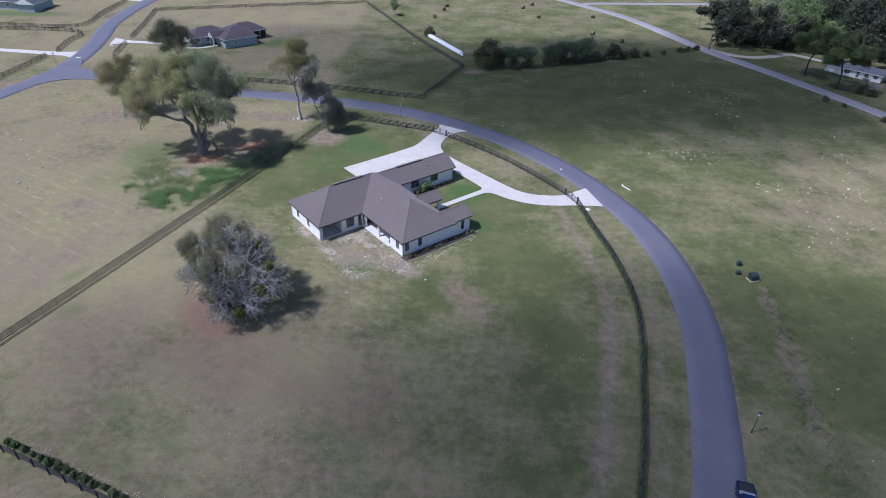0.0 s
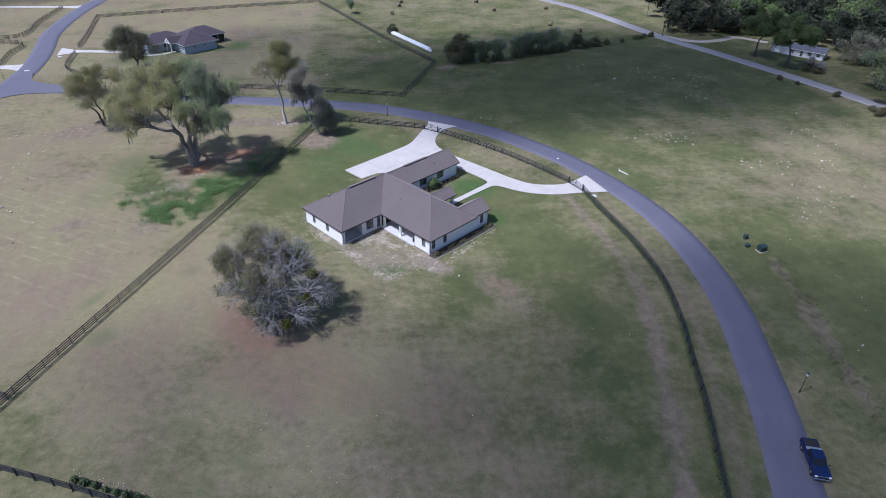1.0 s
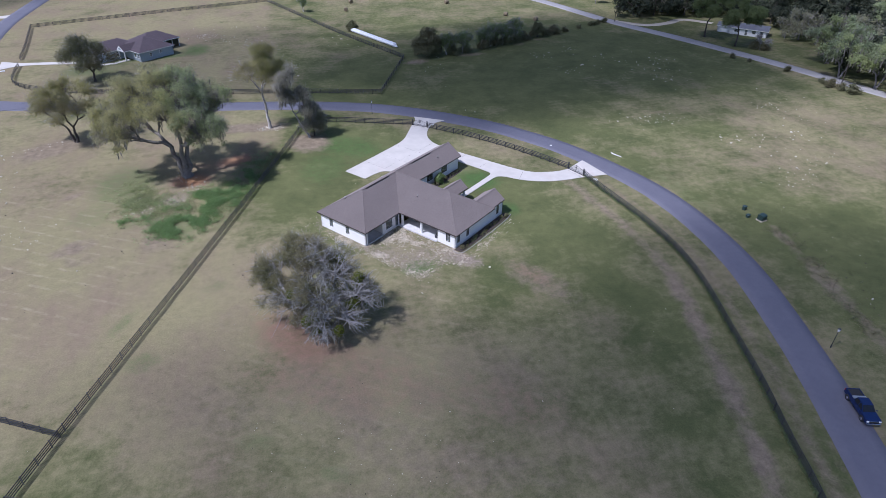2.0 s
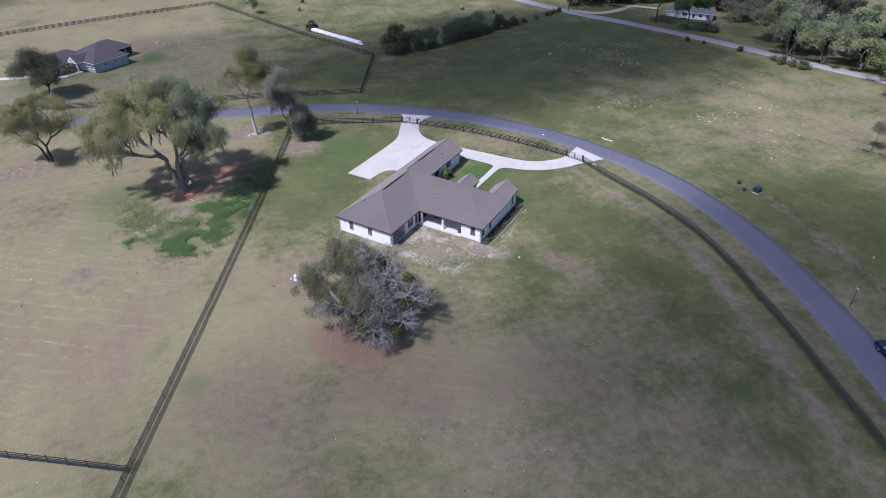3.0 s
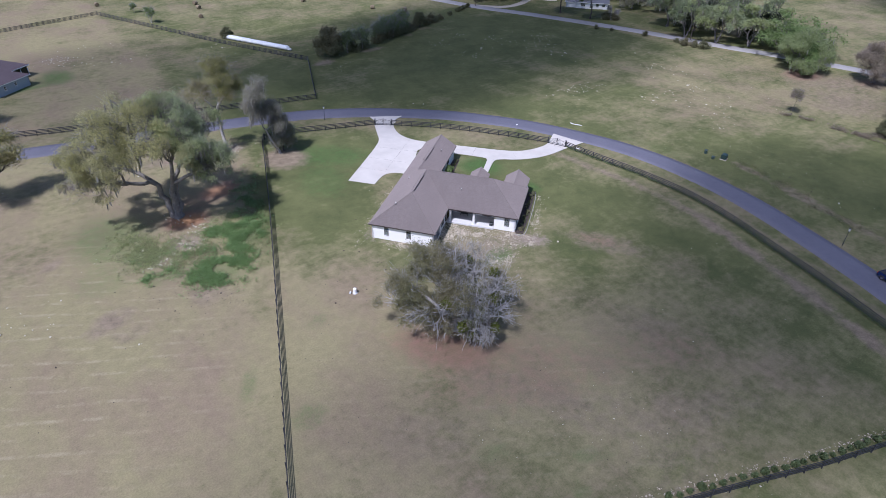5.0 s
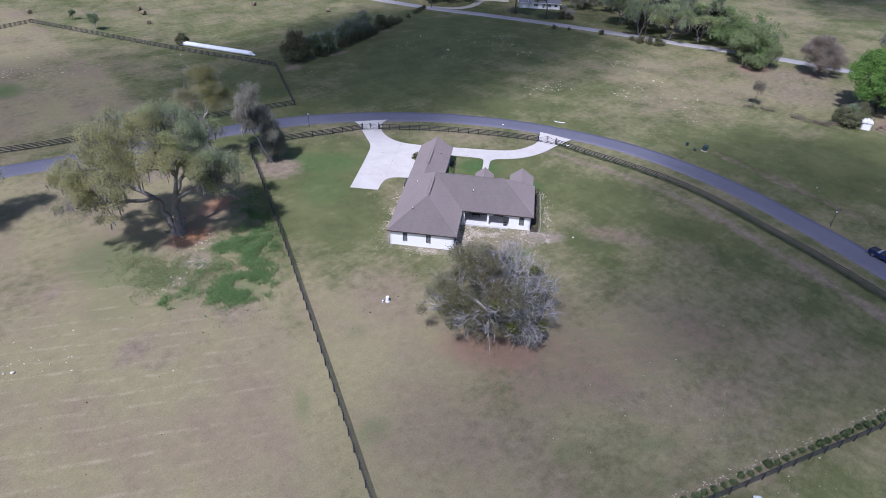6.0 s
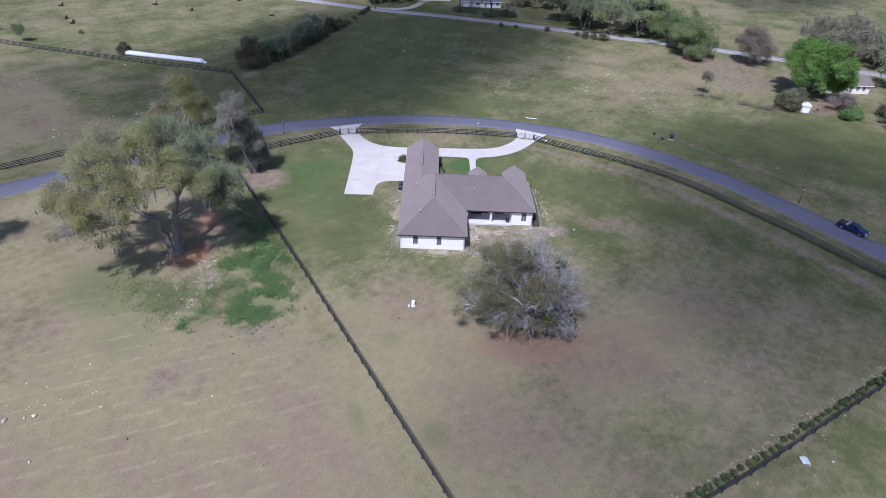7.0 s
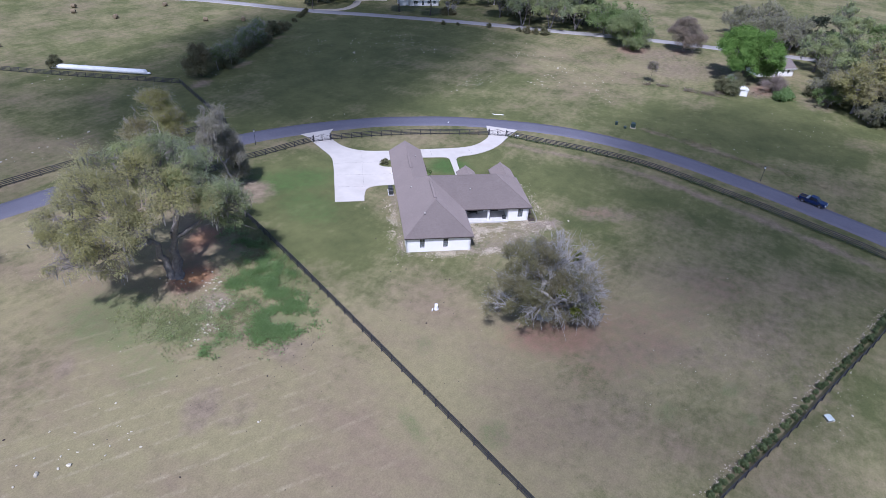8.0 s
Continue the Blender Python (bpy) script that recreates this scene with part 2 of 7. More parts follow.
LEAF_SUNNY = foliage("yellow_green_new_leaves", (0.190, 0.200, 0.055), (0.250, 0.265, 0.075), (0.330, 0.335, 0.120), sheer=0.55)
LEAF_LICHEN = foliage("lichened_grey_leaves", (0.205, 0.198, 0.145), (0.270, 0.260, 0.190), (0.350, 0.338, 0.255))
LEAF_FAWN = foliage("fading_oak_leaves", (0.200, 0.182, 0.105), (0.265, 0.242, 0.140), (0.345, 0.318, 0.200), warm=(0.225, 0.222, 0.112), sheer=0.55)
LEAF_PALE_WEED = foliage("pale_weed_leaves", (0.260, 0.300, 0.135), (0.335, 0.375, 0.180), (0.430, 0.455, 0.270), sheer=0.6)
LEAF_OLIVE = foliage("olive_spring_leaves", (0.240, 0.230, 0.090), (0.308, 0.296, 0.118), (0.400, 0.382, 0.166), warm=(0.275, 0.248, 0.138))
LEAF_DULL = foliage("dull_green_leaves", (0.120, 0.130, 0.068), (0.172, 0.180, 0.092), (0.245, 0.245, 0.138), warm=(0.180, 0.160, 0.092))
LEAF_GREEN = foliage("fresh_green_leaves", (0.126, 0.185, 0.067), (0.180, 0.252, 0.090), (0.264, 0.330, 0.132))
LEAF_BRIGHT = foliage("bright_new_leaves", (0.105, 0.198, 0.040), (0.157, 0.276, 0.060), (0.252, 0.384, 0.106))
LEAF_DARK = foliage("dark_evergreen_leaves", (0.042, 0.052, 0.034), (0.062, 0.074, 0.046), (0.098, 0.108, 0.066))
LEAF_PINE = foliage("pine_needles", (0.130, 0.170, 0.070), (0.195, 0.240, 0.095), (0.290, 0.325, 0.135), sheer=0.55)
LEAF_GREY = foliage("mossy_grey_leaves", (0.178, 0.179, 0.108), (0.241, 0.242, 0.145), (0.333, 0.330, 0.209))
LEAF_BROWN = foliage("dormant_brown_leaves", (0.226, 0.190, 0.143), (0.293, 0.250, 0.190), (0.378, 0.326, 0.252), sheer=0.55)
LEAF_MOSS = foliage("hanging_grey_moss", (0.200, 0.188, 0.168), (0.265, 0.248, 0.220), (0.360, 0.340, 0.300), 0.2)
LEAF_MISTLE = foliage("mistletoe_leaves", (0.095, 0.115, 0.022), (0.150, 0.175, 0.032), (0.215, 0.230, 0.052))
LEAF_WEED = foliage("weed_leaves", (0.165, 0.262, 0.095), (0.225, 0.340, 0.130), (0.325, 0.430, 0.200), sheer=0.6)
LEAF_GRASS = foliage("rough_grass", (0.095, 0.110, 0.045), (0.150, 0.150, 0.075), (0.230, 0.205, 0.125))


def make_glass():
    n = Nodes("window_glass")
    p = n.add("ShaderNodeBsdfPrincipled")
    p.inputs["Base Color"].default_value = (0.55, 0.6, 0.62, 1)
    p.inputs["Roughness"].default_value = 0.04
    p.inputs["Transmission Weight"].default_value = 0.85
    p.inputs["IOR"].default_value = 1.45
    n.link(p.outputs[0], n.out.inputs[0])
    return n.mat


glass = make_glass()
tint = plain("tinted_glass", (0.012, 0.014, 0.018), 0.06, 0, 0.02)

from mathutils import geometry

# ---------------------------------------------------------------- mesh helpers


def thing(name, label, category, m=None, group="", kind=""):
    ob = new(name)
    ob.empty_display_size = 0.5
    ob.matrix_world = m or Matrix()
    return tagged(ob, label, category, group, kind)


def finish(name, bm, mats):
    me = bpy.data.meshes.new(name)
    bm.to_mesh(me)
    bm.free()
    for m in mats if isinstance(mats, (list, tuple)) else [mats]:
        me.materials.append(m)
    return me


def part(name, bm, mat, parent, label="", m=None):
    """A bmesh, or a mesh, as one object under a thing or a part."""
    me = bm if isinstance(bm, bpy.types.Mesh) else finish(name, bm, mat)
    ob = new(name, me)
    ob.parent = parent
    if m:
        ob.matrix_basis = m
    return tagged(ob, label)


def arrays(name, verts, faces, mat, smooth=False):
    """A mesh from numpy arrays of places and of triangles or quads."""
    verts, faces = np.asarray(verts, np.float32), np.asarray(faces, np.int32)
    me = bpy.data.meshes.new(name)
    k = faces.shape[1]
    me.vertices.add(len(verts))
    me.vertices.foreach_set("co", verts.ravel())
    me.loops.add(faces.size)
    me.loops.foreach_set("vertex_index", faces.ravel())
    me.polygons.add(len(faces))
    me.polygons.foreach_set("loop_start", np.arange(0, faces.size, k, dtype=np.int32))
    me.update(calc_edges=True)
    me.validate()
    if smooth:
        me.shade_smooth()
    else:
        me.shade_flat()
    for m in mat if isinstance(mat, (list, tuple)) else [mat]:
        me.materials.append(m)
    return me


def box(bm, x0, y0, z0, x1, y1, z1, m=None, bevel=0.0):
    made = bmesh.ops.create_cube(bm, size=1.0, matrix=Matrix.LocRotScale(((x0 + x1) / 2, (y0 + y1) / 2, (z0 + z1) / 2), None, (x1 - x0, y1 - y0, z1 - z0)))
    vs = made["verts"]
    if bevel:
        es = list({e for v in vs for e in v.link_edges})
        out = bmesh.ops.bevel(bm, geom=es, offset=bevel, segments=1, affect="EDGES", clamp_overlap=True)
        vs = list({v for f in out["faces"] for v in f.verts} | {v for v in vs if v.is_valid})
    if m:
        bmesh.ops.transform(bm, matrix=m, verts=vs)
    return vs


def rod(bm, a, b, r0, r1=None, k=8):
    a, b = Vector(a), Vector(b)
    d = b - a
    m = Matrix.Translation((a + b) / 2) @ d.to_track_quat("Z", "Y").to_matrix().to_4x4()
    return bmesh.ops.create_cone(bm, cap_ends=True, segments=k, radius1=r0, radius2=r0 if r1 is None else r1, depth=d.length, matrix=m)["verts"]


def ball(bm, c, r, scale=(1, 1, 1), k=8):
    return bmesh.ops.create_uvsphere(bm, u_segments=k, v_segments=max(4, k // 2), radius=r, matrix=Matrix.LocRotScale(c, None, scale))["verts"]


def slab(name, outline, z0, z1, mat):
    """A thin slab over any plan outline, also a hollow-sided one."""
    pts = [Vector((x, y, 0)) for x, y in outline]
    tris = geometry.tessellate_polygon([pts])
    n = len(pts)
    V = [(p.x, p.y, z1) for p in pts] + [(p.x, p.y, z0) for p in pts]
    area = sum(pts[i - 1].x * pts[i].y - pts[i].x * pts[i - 1].y for i in range(n))
    F = []
    for t in tris:
        a, b, c = (pts[i] for i in t)
        F.append(tuple(t) if (b - a).cross(c - a).z > 0 else tuple(t)[::-1])
    for i in range(n):
        j = (i + 1) % n
        q = (i + n, j + n, j, i) if area > 0 else (j + n, i + n, i, j)
        F += [(q[0], q[1], q[2]), (q[0], q[2], q[3])]
    return arrays(name, V, F, mat)


def prism(bm, outline, z0, z1):
    """An upright slab over a plan outline."""
    low = [bm.verts.new((x, y, z0)) for x, y in outline]
    top = [bm.verts.new((x, y, z1)) for x, y in outline]
    bm.faces.new(top)
    bm.faces.new(low[::-1])
    for i in range(len(low)):
        j = (i + 1) % len(low)
        bm.faces.new((low[i], low[j], top[j], top[i]))


def side_prism(bm, outline, x0, x1):
    """A slab across x over an outline in y and z."""
    a = [bm.verts.new((x0, y, z)) for y, z in outline]
    b = [bm.verts.new((x1, y, z)) for y, z in outline]
    bm.faces.new(a)
    bm.faces.new(b[::-1])
    for i in range(len(a)):
        j = (i + 1) % len(a)
        bm.faces.new((b[i], b[j], a[j], a[i]))
    bmesh.ops.recalc_face_normals(bm, faces=bm.faces)


def curve(pts, step=2.0):
    """Points at even steps along a smooth line through pts."""
    p = [Vector(q).to_3d() if len(q) == 3 else Vector((q[0], q[1], 0)) for q in pts]
    p = [2 * p[0] - p[1], *p, 2 * p[-1] - p[-2]]
    fine = []
    for i in range(1, len(p) - 2):
        a, b, c, d = p[i - 1:i + 3]
        for s in range(24):
            t = s / 24
            fine.append(0.5 * (2 * b + (c - a) * t + (2 * a - 5 * b + 4 * c - d) * t * t + (3 * b - a - 3 * c + d) * t ** 3))
    fine.append(p[-2])
    length = sum((fine[i + 1] - fine[i]).length for i in range(len(fine) - 1))
    n = max(1, round(length / step))
    out, want, gone = [fine[0]], length / n, 0.0
    for i in range(len(fine) - 1):
        seg = (fine[i + 1] - fine[i]).length
        while len(out) < n and gone + seg >= want * len(out):
            out.append(fine[i].lerp(fine[i + 1], (want * len(out) - gone) / seg))
        gone += seg
    return out + [fine[-1]]


def round_off(outline, sharp=()):
    """Corner cutting on a closed outline, but at the sharp points."""
    pts = [(Vector(p), i in sharp) for i, p in enumerate(outline)]
    for _ in range(3):
        nxt = []
        for i, (p, keep) in enumerate(pts):
            a, b = pts[i - 1][0], pts[(i + 1) % len(pts)][0]
            if keep:
                nxt.append((p, True))
            else:
                nxt += [(p.lerp(a, 0.25), False), (p.lerp(b, 0.25), False)]
        pts = nxt
    return [tuple(p) for p, _ in pts]


def lattice(x, y, seed=0):
    """Smooth value noise in numpy, 0 to 1."""
    xi, yi = np.floor(x).astype(np.int64), np.floor(y).astype(np.int64)
    fx, fy = x - xi, y - yi
    fx, fy = fx * fx * (3 - 2 * fx), fy * fy * (3 - 2 * fy)

    def h(a, b):
        v = np.sin(a * 127.1 + b * 311.7 + seed * 74.7) * 43758.5453
        return v - np.floor(v)
    return (h(xi, yi) * (1 - fx) + h(xi + 1, yi) * fx) * (1 - fy) + (h(xi, yi + 1) * (1 - fx) + h(xi + 1, yi + 1) * fx) * fy


def fbm(x, y, scale, seed=0, n=4):
    out, amp, tot = 0, 1.0, 0.0
    for i in range(n):
        out = out + amp * lattice(x * scale * 2 ** i, y * scale * 2 ** i, seed + i)
        tot += amp
        amp *= 0.5
    return out / tot


# ---------------------------------------------------------------- plan of the place

HOUSE = pose(-28.85, 100.2, 0.25, 0, 0, math.degrees(math.atan2(-0.79, 0.61)))


def at_house(u, v):
    p = HOUSE @ Vector((u, v, 0))
    return (p.x, p.y)


ROAD = [(-2, -28), (6, -10), (14, 5), (21, 18), (25.5, 28.5), (29, 37.5), (32.3, 46.5), (35.6, 57.5), (38.2, 67.5), (39.4, 77), (39.5, 86.5), (38.4, 96), (35.6, 105.5),
        (29.9, 118.5), (24.5, 127), (16.8, 136.5), (8.2, 144.2), (-0.5, 150.7), (-12.4, 157.1), (-28.5, 162.2), (-44.7, 165.7), (-56.5, 167.7), (-77.5, 173.0), (-95, 177.5), (-115, 183)]
WEST_ROAD = [(-140, 95), (-131, 125), (-124.5, 149), (-120.8, 163), (-118.3, 173), (-116.4, 182), (-116.3, 192), (-118.0, 206), (-121.2, 221), (-126.2, 240), (-128.5, 262), (-128.8, 284), (-126, 330), (-120, 400)]
FAR_ROAD = [(-60, 470), (10, 380), (61, 306), (82, 273), (97.5, 226), (108, 203), (117, 182), (126, 158), (133.3, 134), (139.8, 116), (145.6, 97), (150.5, 75), (155, 55), (163, 20), (175, -40)]
SIDE_ROAD = [(66, 299), (76, 303), (110, 306), (150, 310), (230, 318)]

LOT_WEST = [(-66.9, 52.0), (-63.7, 60.1), (-56.7, 77.1), (-49.5, 94.7), (-41.8, 113.8), (-35.7, 129.4), (-29.9, 144.5)]
FRONT_A = [(-27.5, 149.4), (-20.2, 148.5), (-12.3, 145.8), (-6.4, 143.8), (-2.2, 142.3)]
FRONT_B = [(1.1, 139.6), (8.3, 132.9), (14.4, 126.1), (19.9, 118.8), (25.3, 110.5)]
FRONT_C = [(27.2, 106.4), (28.1, 98.5), (29.8, 87), (30.2, 76), (28.8, 66.5), (26.0, 56.3), (23.4, 46.9), (20.4, 38.3), (17.5, 29.4), (12.9, 19.3)]
LOT_SOUTH = [(-66.9, 52.0), (-51.6, 45.8), (-43.2, 42.2), (-36.0, 39.1), (-22.3, 33.7), (-11.7, 29.4), (0.5, 25.0), (12.5, 19.5)]
FIELD_WEST = [(-63.7, 60.1), (-72, 64.9), (-80.4, 69.7), (-92, 76.5), (-110, 87)]
PAST_S = [(-73.5, 182.3), (-59, 178.0), (-31.5, 172.5), (-5.8, 165.9)]
PAST_E = [(-5.8, 165.9), (7.4, 196.7)]
PAST_NE = [(7.4, 196.7), (-8, 229), (-20, 258), (-33, 290)]
PAST_N = [(-33, 290), (-76, 278), (-118.5, 264.5)]
PAST_W = [(-118.5, 264.5), (-113, 236), (-110.9, 222.5)]
PAST_W2 = [(-109.4, 215.5), (-108.4, 207.7), (-106, 198), (-98, 190.5), (-86, 185.5), (-73.5, 182.3)]
WEST_A = [(-131.5, 130), (-130.2, 155), (-128.7, 175), (-127.2, 197.5)]
WEST_B = [(-126.8, 203), (-129, 214), (-131.9, 227.6), (-165, 229.3), (-200, 231)]
WEST_C = [(-200, 237), (-164.4, 234.9), (-136.2, 235.2), (-137.0, 258), (-137.4, 282)]


def near_line(x, y, pts):
    """Distance of many places from a line of points."""
    best = np.full(x.shape, 1e9)
    for (ax, ay), (bx, by) in zip(pts[:-1], pts[1:]):
        dx, dy = bx - ax, by - ay
        t = np.clip(((x - ax) * dx + (y - ay) * dy) / (dx * dx + dy * dy), 0, 1)
        best = np.minimum(best, np.hypot(x - ax - t * dx, y - ay - t * dy))
    return best


def blob(x, y, cx, cy, rx, ry, turn=0.0, soft=0.5):
    """1 inside an ellipse, falling to 0 outside."""
    c, s = math.cos(radians(turn)), math.sin(radians(turn))
    px, py = (x - cx) * c + (y - cy) * s, -(x - cx) * s + (y - cy) * c
    return np.clip((1 + soft - np.hypot(px / rx, py / ry)) / (2 * soft), 0, 1)


def build_ground():
    def axis(marks):
        out = []
        for a, b, step in marks:
            out += list(np.arange(a, b, step))
        return np.array(out + [marks[-1][1]])
    xs = axis([(-3000, -600, 400), (-600, -220, 40), (-220, -100, 6), (-100, 60, 1.2), (60, 200, 4), (200, 600, 40), (600, 3000, 400)])
    ys = axis([(-2500, -300, 400), (-300, 0, 30), (0, 20, 4), (20, 180, 1.2), (180, 320, 4), (320, 600, 40), (600, 3400, 400)])
    x, y = np.meshgrid(xs, ys)
    x, y = x.ravel(), y.ravel()
    nx, ny = len(xs), len(ys)
    i = (np.arange(ny - 1)[:, None] * nx + np.arange(nx - 1)[None, :]).ravel()
    faces = np.stack([i, i + 1, i + nx + 1, i + nx], 1)
    lump = (fbm(x, y, 0.35, 3) - 0.5) * 0.10
    roads = np.minimum(np.minimum(near_line(x, y, ROAD), near_line(x, y, WEST_ROAD)), np.minimum(near_line(x, y, FAR_ROAD), near_line(x, y, SIDE_ROAD)))
    hu = np.linalg.inv(np.array(HOUSE))
    u, v = hu[0, 0] * x + hu[0, 1] * y + hu[0, 3], hu[1, 0] * x + hu[1, 1] * y + hu[1, 3]
    flat = np.clip((roads - 3.2) / 3, 0, 1) * np.clip((np.hypot(np.maximum(0, np.abs(u - 8) - 24), np.maximum(0, np.abs(v - 25) - 29))) / 4, 0, 1)
    z = lump * flat - 0.02
    me = arrays("ground", np.stack([x, y, z], 1), faces, pasture, True)

    def put(name, value):
        a = me.attributes.new(name, "FLOAT", "POINT")
        a.data.foreach_set("value", value.astype(np.float32))
    n1, n2 = fbm(x, y, 0.05, 11), fbm(x, y, 0.22, 12)
    lot = near_line(x, y, FRONT_C)
    inner = (x < np.interp(y, [20, 30, 47, 66, 87, 107], [12, 17, 23.5, 29, 30.5, 27])) & (y < 108)
    bare = 0.58 * blob(x, y, 3.4, 75.3, 3.6, 9.0, 30) + 0.88 * np.where(inner, np.clip(1 - np.abs(lot - 4.2) / 2.8, 0, 1), 0) * (0.35 + 1.2 * n2)
    bare = np.maximum(bare, 0.62 * np.clip(1 - np.abs(lot - 2.4) / 2.6, 0, 1) * ~inner * (y < 108))
    for cx, cy, rx, ry, turn, k in ((-85, 148, 8, 5, 40, .95), (-43, 150.2, 11, 3.0, -5, .95), (-28.0, 138.0, 5.0, 5.5, 0, .95), (-71.2, 103, 4, 2.6, 30, .8), (-69.6, 98.9, 3.5, 2, 0, .6),
                                    (-57.3, 101.5, 3.5, 3, 0, .7), (-75.4, 123, 2.2, 1.2, 30, .8), (51.6, 75, 1.5, 6, -10, .6), (49, 62, 2.0, 9, -14, .65), (46.3, 50, 1.6, 6, -14, .6), (115, 80, 16, 13, 0, .62), (128, 92, 16, 8, -40, .7),
                                    (136, 84, 6, 4, 0, .9), (128, 101, 8, 6, 0, .9), (106, 55, 9, 5, -20, .8), (103, 40, 8, 6, 0, .6), (-46, 60, 10, 5, -30, .42), (-33, 60, 12, 4, -55, .48), (-26, 50, 10, 5, -50, .46), (-23.5, 41, 7, 4, -25, .46), (-18, 44, 13, 4, -22, .5), (-8, 58, 8, 4, -30, .35), (-44, 78, 6, 4, 40, .35),
                                    (138, 203, 14, 8, -50, .4), (11, 193, 5, 2.5, 20, .9), (30, 196, 14, 1.4, 14, .7), (60, 208, 20, 1.2, 22, .6), (-56, 239, 6, 2.5, -20, .8), (-24, 46, 5, 3, 0, .5), (-27, 37, 7, 3, -20, .5),
                                    (-66, 92, 9, 5, 0, .3), (-36, 60, 8, 4, -20, .3), (20, 132, 5, 2, -50, .45), (14, 124, 4, 2, -50, .4)):
        bare = np.maximum(bare, k * blob(x, y, cx, cy, rx, ry, turn))
    verge = np.clip(1 - np.abs(roads - 3.2) / 1.5, 0, 1) * 0.55
    put("bare", np.maximum(bare, verge))
    red = np.zeros_like(x)
    for cx, cy, rx, ry, turn, k in ((-35.5, 70.5, 8.5, 4.5, -55, .72), (-31, 66, 6, 3, 0, .5), (-30, 61, 17, 8, -25, .42), (-14, 54, 16, 6, -30, .36), (-53.4, 124.6, 4.2, 3.2, 0, 1), (-44.5, 132, 5, 3, 20, .9), (-50, 130, 7, 5, 0, .5), (3.0, 76.5, 2.4, 6, 30, .45), (136, 86, 5, 3, 0, .6), (127, 101, 7, 5, 0, .8), (108, 55, 7, 4, 0, .7)):
        red = np.maximum(red, k * blob(x, y, cx, cy, rx, ry, turn))
    put("red", red)
    put("rust", np.maximum(blob(x, y, -53.0, 124.4, 2.8, 2.0), 0.6 * blob(x, y, -44.5, 132, 3, 2)))
    lush = np.zeros_like(x)
    for cx, cy, rx, ry, turn, k in ((-66, 126, 8, 11, 0, .46), (-70, 114, 6, 6, 0, .34), (-54.5, 106, 5, 4, -20, .46), (-46.5, 114.5, 6, 4, 65, .46), (-51, 111, 5, 4, 30, .28), (-62, 117, 5, 4, 0, .4), (-61, 110, 5, 3, 20, .4), (4.5, 110.5, 5.5, 4.5, -52, .7), (-20, 134, 12, 6, -40, .55), (-26, 124, 6, 9, -20, .45), (7.2, 97.5, 2.2, 3, 0, .6),
                                    (-56, 71, 2.8, 2.6, 0, .42), (-41.5, 53.5, 3, 1.6, -10, .42), (-32.5, 46.7, 3.2, 1.5, -30, .42), (-36.8, 44, 1.5, 1.5, 0, .45), (-14.6, 83, 3.4, 2.5, 0, .6), (-75, 216, 20, 3.5, 8, .7), (-58, 222, 5, 8, 0, .6),
                                    (-60, 80, 4, 1.5, 60, .4), (-47, 86, 3, 2, 0, .35), (-63.5, 117, 3, 5, 20, .5), (-170, 255, 25, 6, 0, .6), (-88, 206, 10, 6, 0, .5), (44, 95, 3, 14, 8, .3)):
        lush = np.maximum(lush, k * blob(x, y, cx, cy, rx, ry, turn))
    put("lush", lush)
    ring = np.hypot(np.maximum(0, np.abs(u - 12) - 12), np.maximum(0, np.abs(v - 11) - 11))
    rubble = np.clip(1 - np.abs(ring - 0.6) / 2.2, 0, 1) * (v < 22) * (0.35 + 0.6 * n2)
    rubble = np.maximum(rubble, (0.20 + 0.55 * n2) * ((u > 11) & (u < 25) & (v > 1) & (v < 9.5)))
    rubble = np.maximum(rubble * (u < 27), 0.75 * blob(x, y, -6.5, 84.2, 4.5, 3, -52))
    rubble = np.where((u > 24.3) & (v > 9), 0.25 * rubble, rubble)
    for cx, cy, rx, ry, turn, k in ((-56, 117.5, 4, 3, 0, .6), (-60.6, 113.8, 3, 2, 30, .5), (-55.4, 115.4, 2, 1.4, 0, .7), (-36, 148.6, 3.5, 2, 0, .6), (-60.5, 124, 5, 3, 40, .4)):
        rubble = np.maximum(rubble, k * blob(x, y, cx, cy, rx, ry, turn))
    rubble = np.maximum(rubble, 0.5 * np.clip(1.3 - near_line(x, y, [(a + 0.55, b + 1.5) for a, b in LOT_SOUTH[1:-1]]) / 0.8, 0, 1))
    put("rubble", rubble)
    west = np.clip((np.interp(y, [40, 60.5, 114, 145, 400], [-78, -65, -43, -31, -31]) - x) / 4, 0, 1)
    put("mow", np.maximum(west * blob(x, y, -84, 100, 26, 26, 0, 0.4), 0.45 * inner * blob(x, y, -28, 64, 26, 26, 0, 0.5)))
    # dry straw, raised over the west field to paint in its stronger sun
    dry = 0.24 * west - 0.05 + 0.25 * (n1 - 0.5)
    dry = dry + 0.22 * blob(x, y, -80, 100, 30, 30, 0, .7) + 0.12 * blob(x, y, -42, 60, 26, 16, -30, .6) - 0.10 * blob(x, y, 55, 150, 45, 60, 0, .5) + 0.15 * blob(x, y, 80, 130, 22, 30, 0, .6)
    dry = dry + 0.18 * blob(x, y, 12, 124, 9, 5, -50, .5) - 0.03 * blob(x, y, 12, 72, 12, 14, 0, .5) + 0.30 * blob(x, y, -46, 82, 8, 22, -22, .6) + 0.10 * blob(x, y, 2, 56, 16, 12, -20, .6) + 0.2 * blob(x, y, 95, 85, 25, 30, 0, .6) + 0.14 * blob(x, y, -30, 52, 26, 12, -22, .6) + 0.14 * blob(x, y, -14, 66, 12, 12, 0, .6)
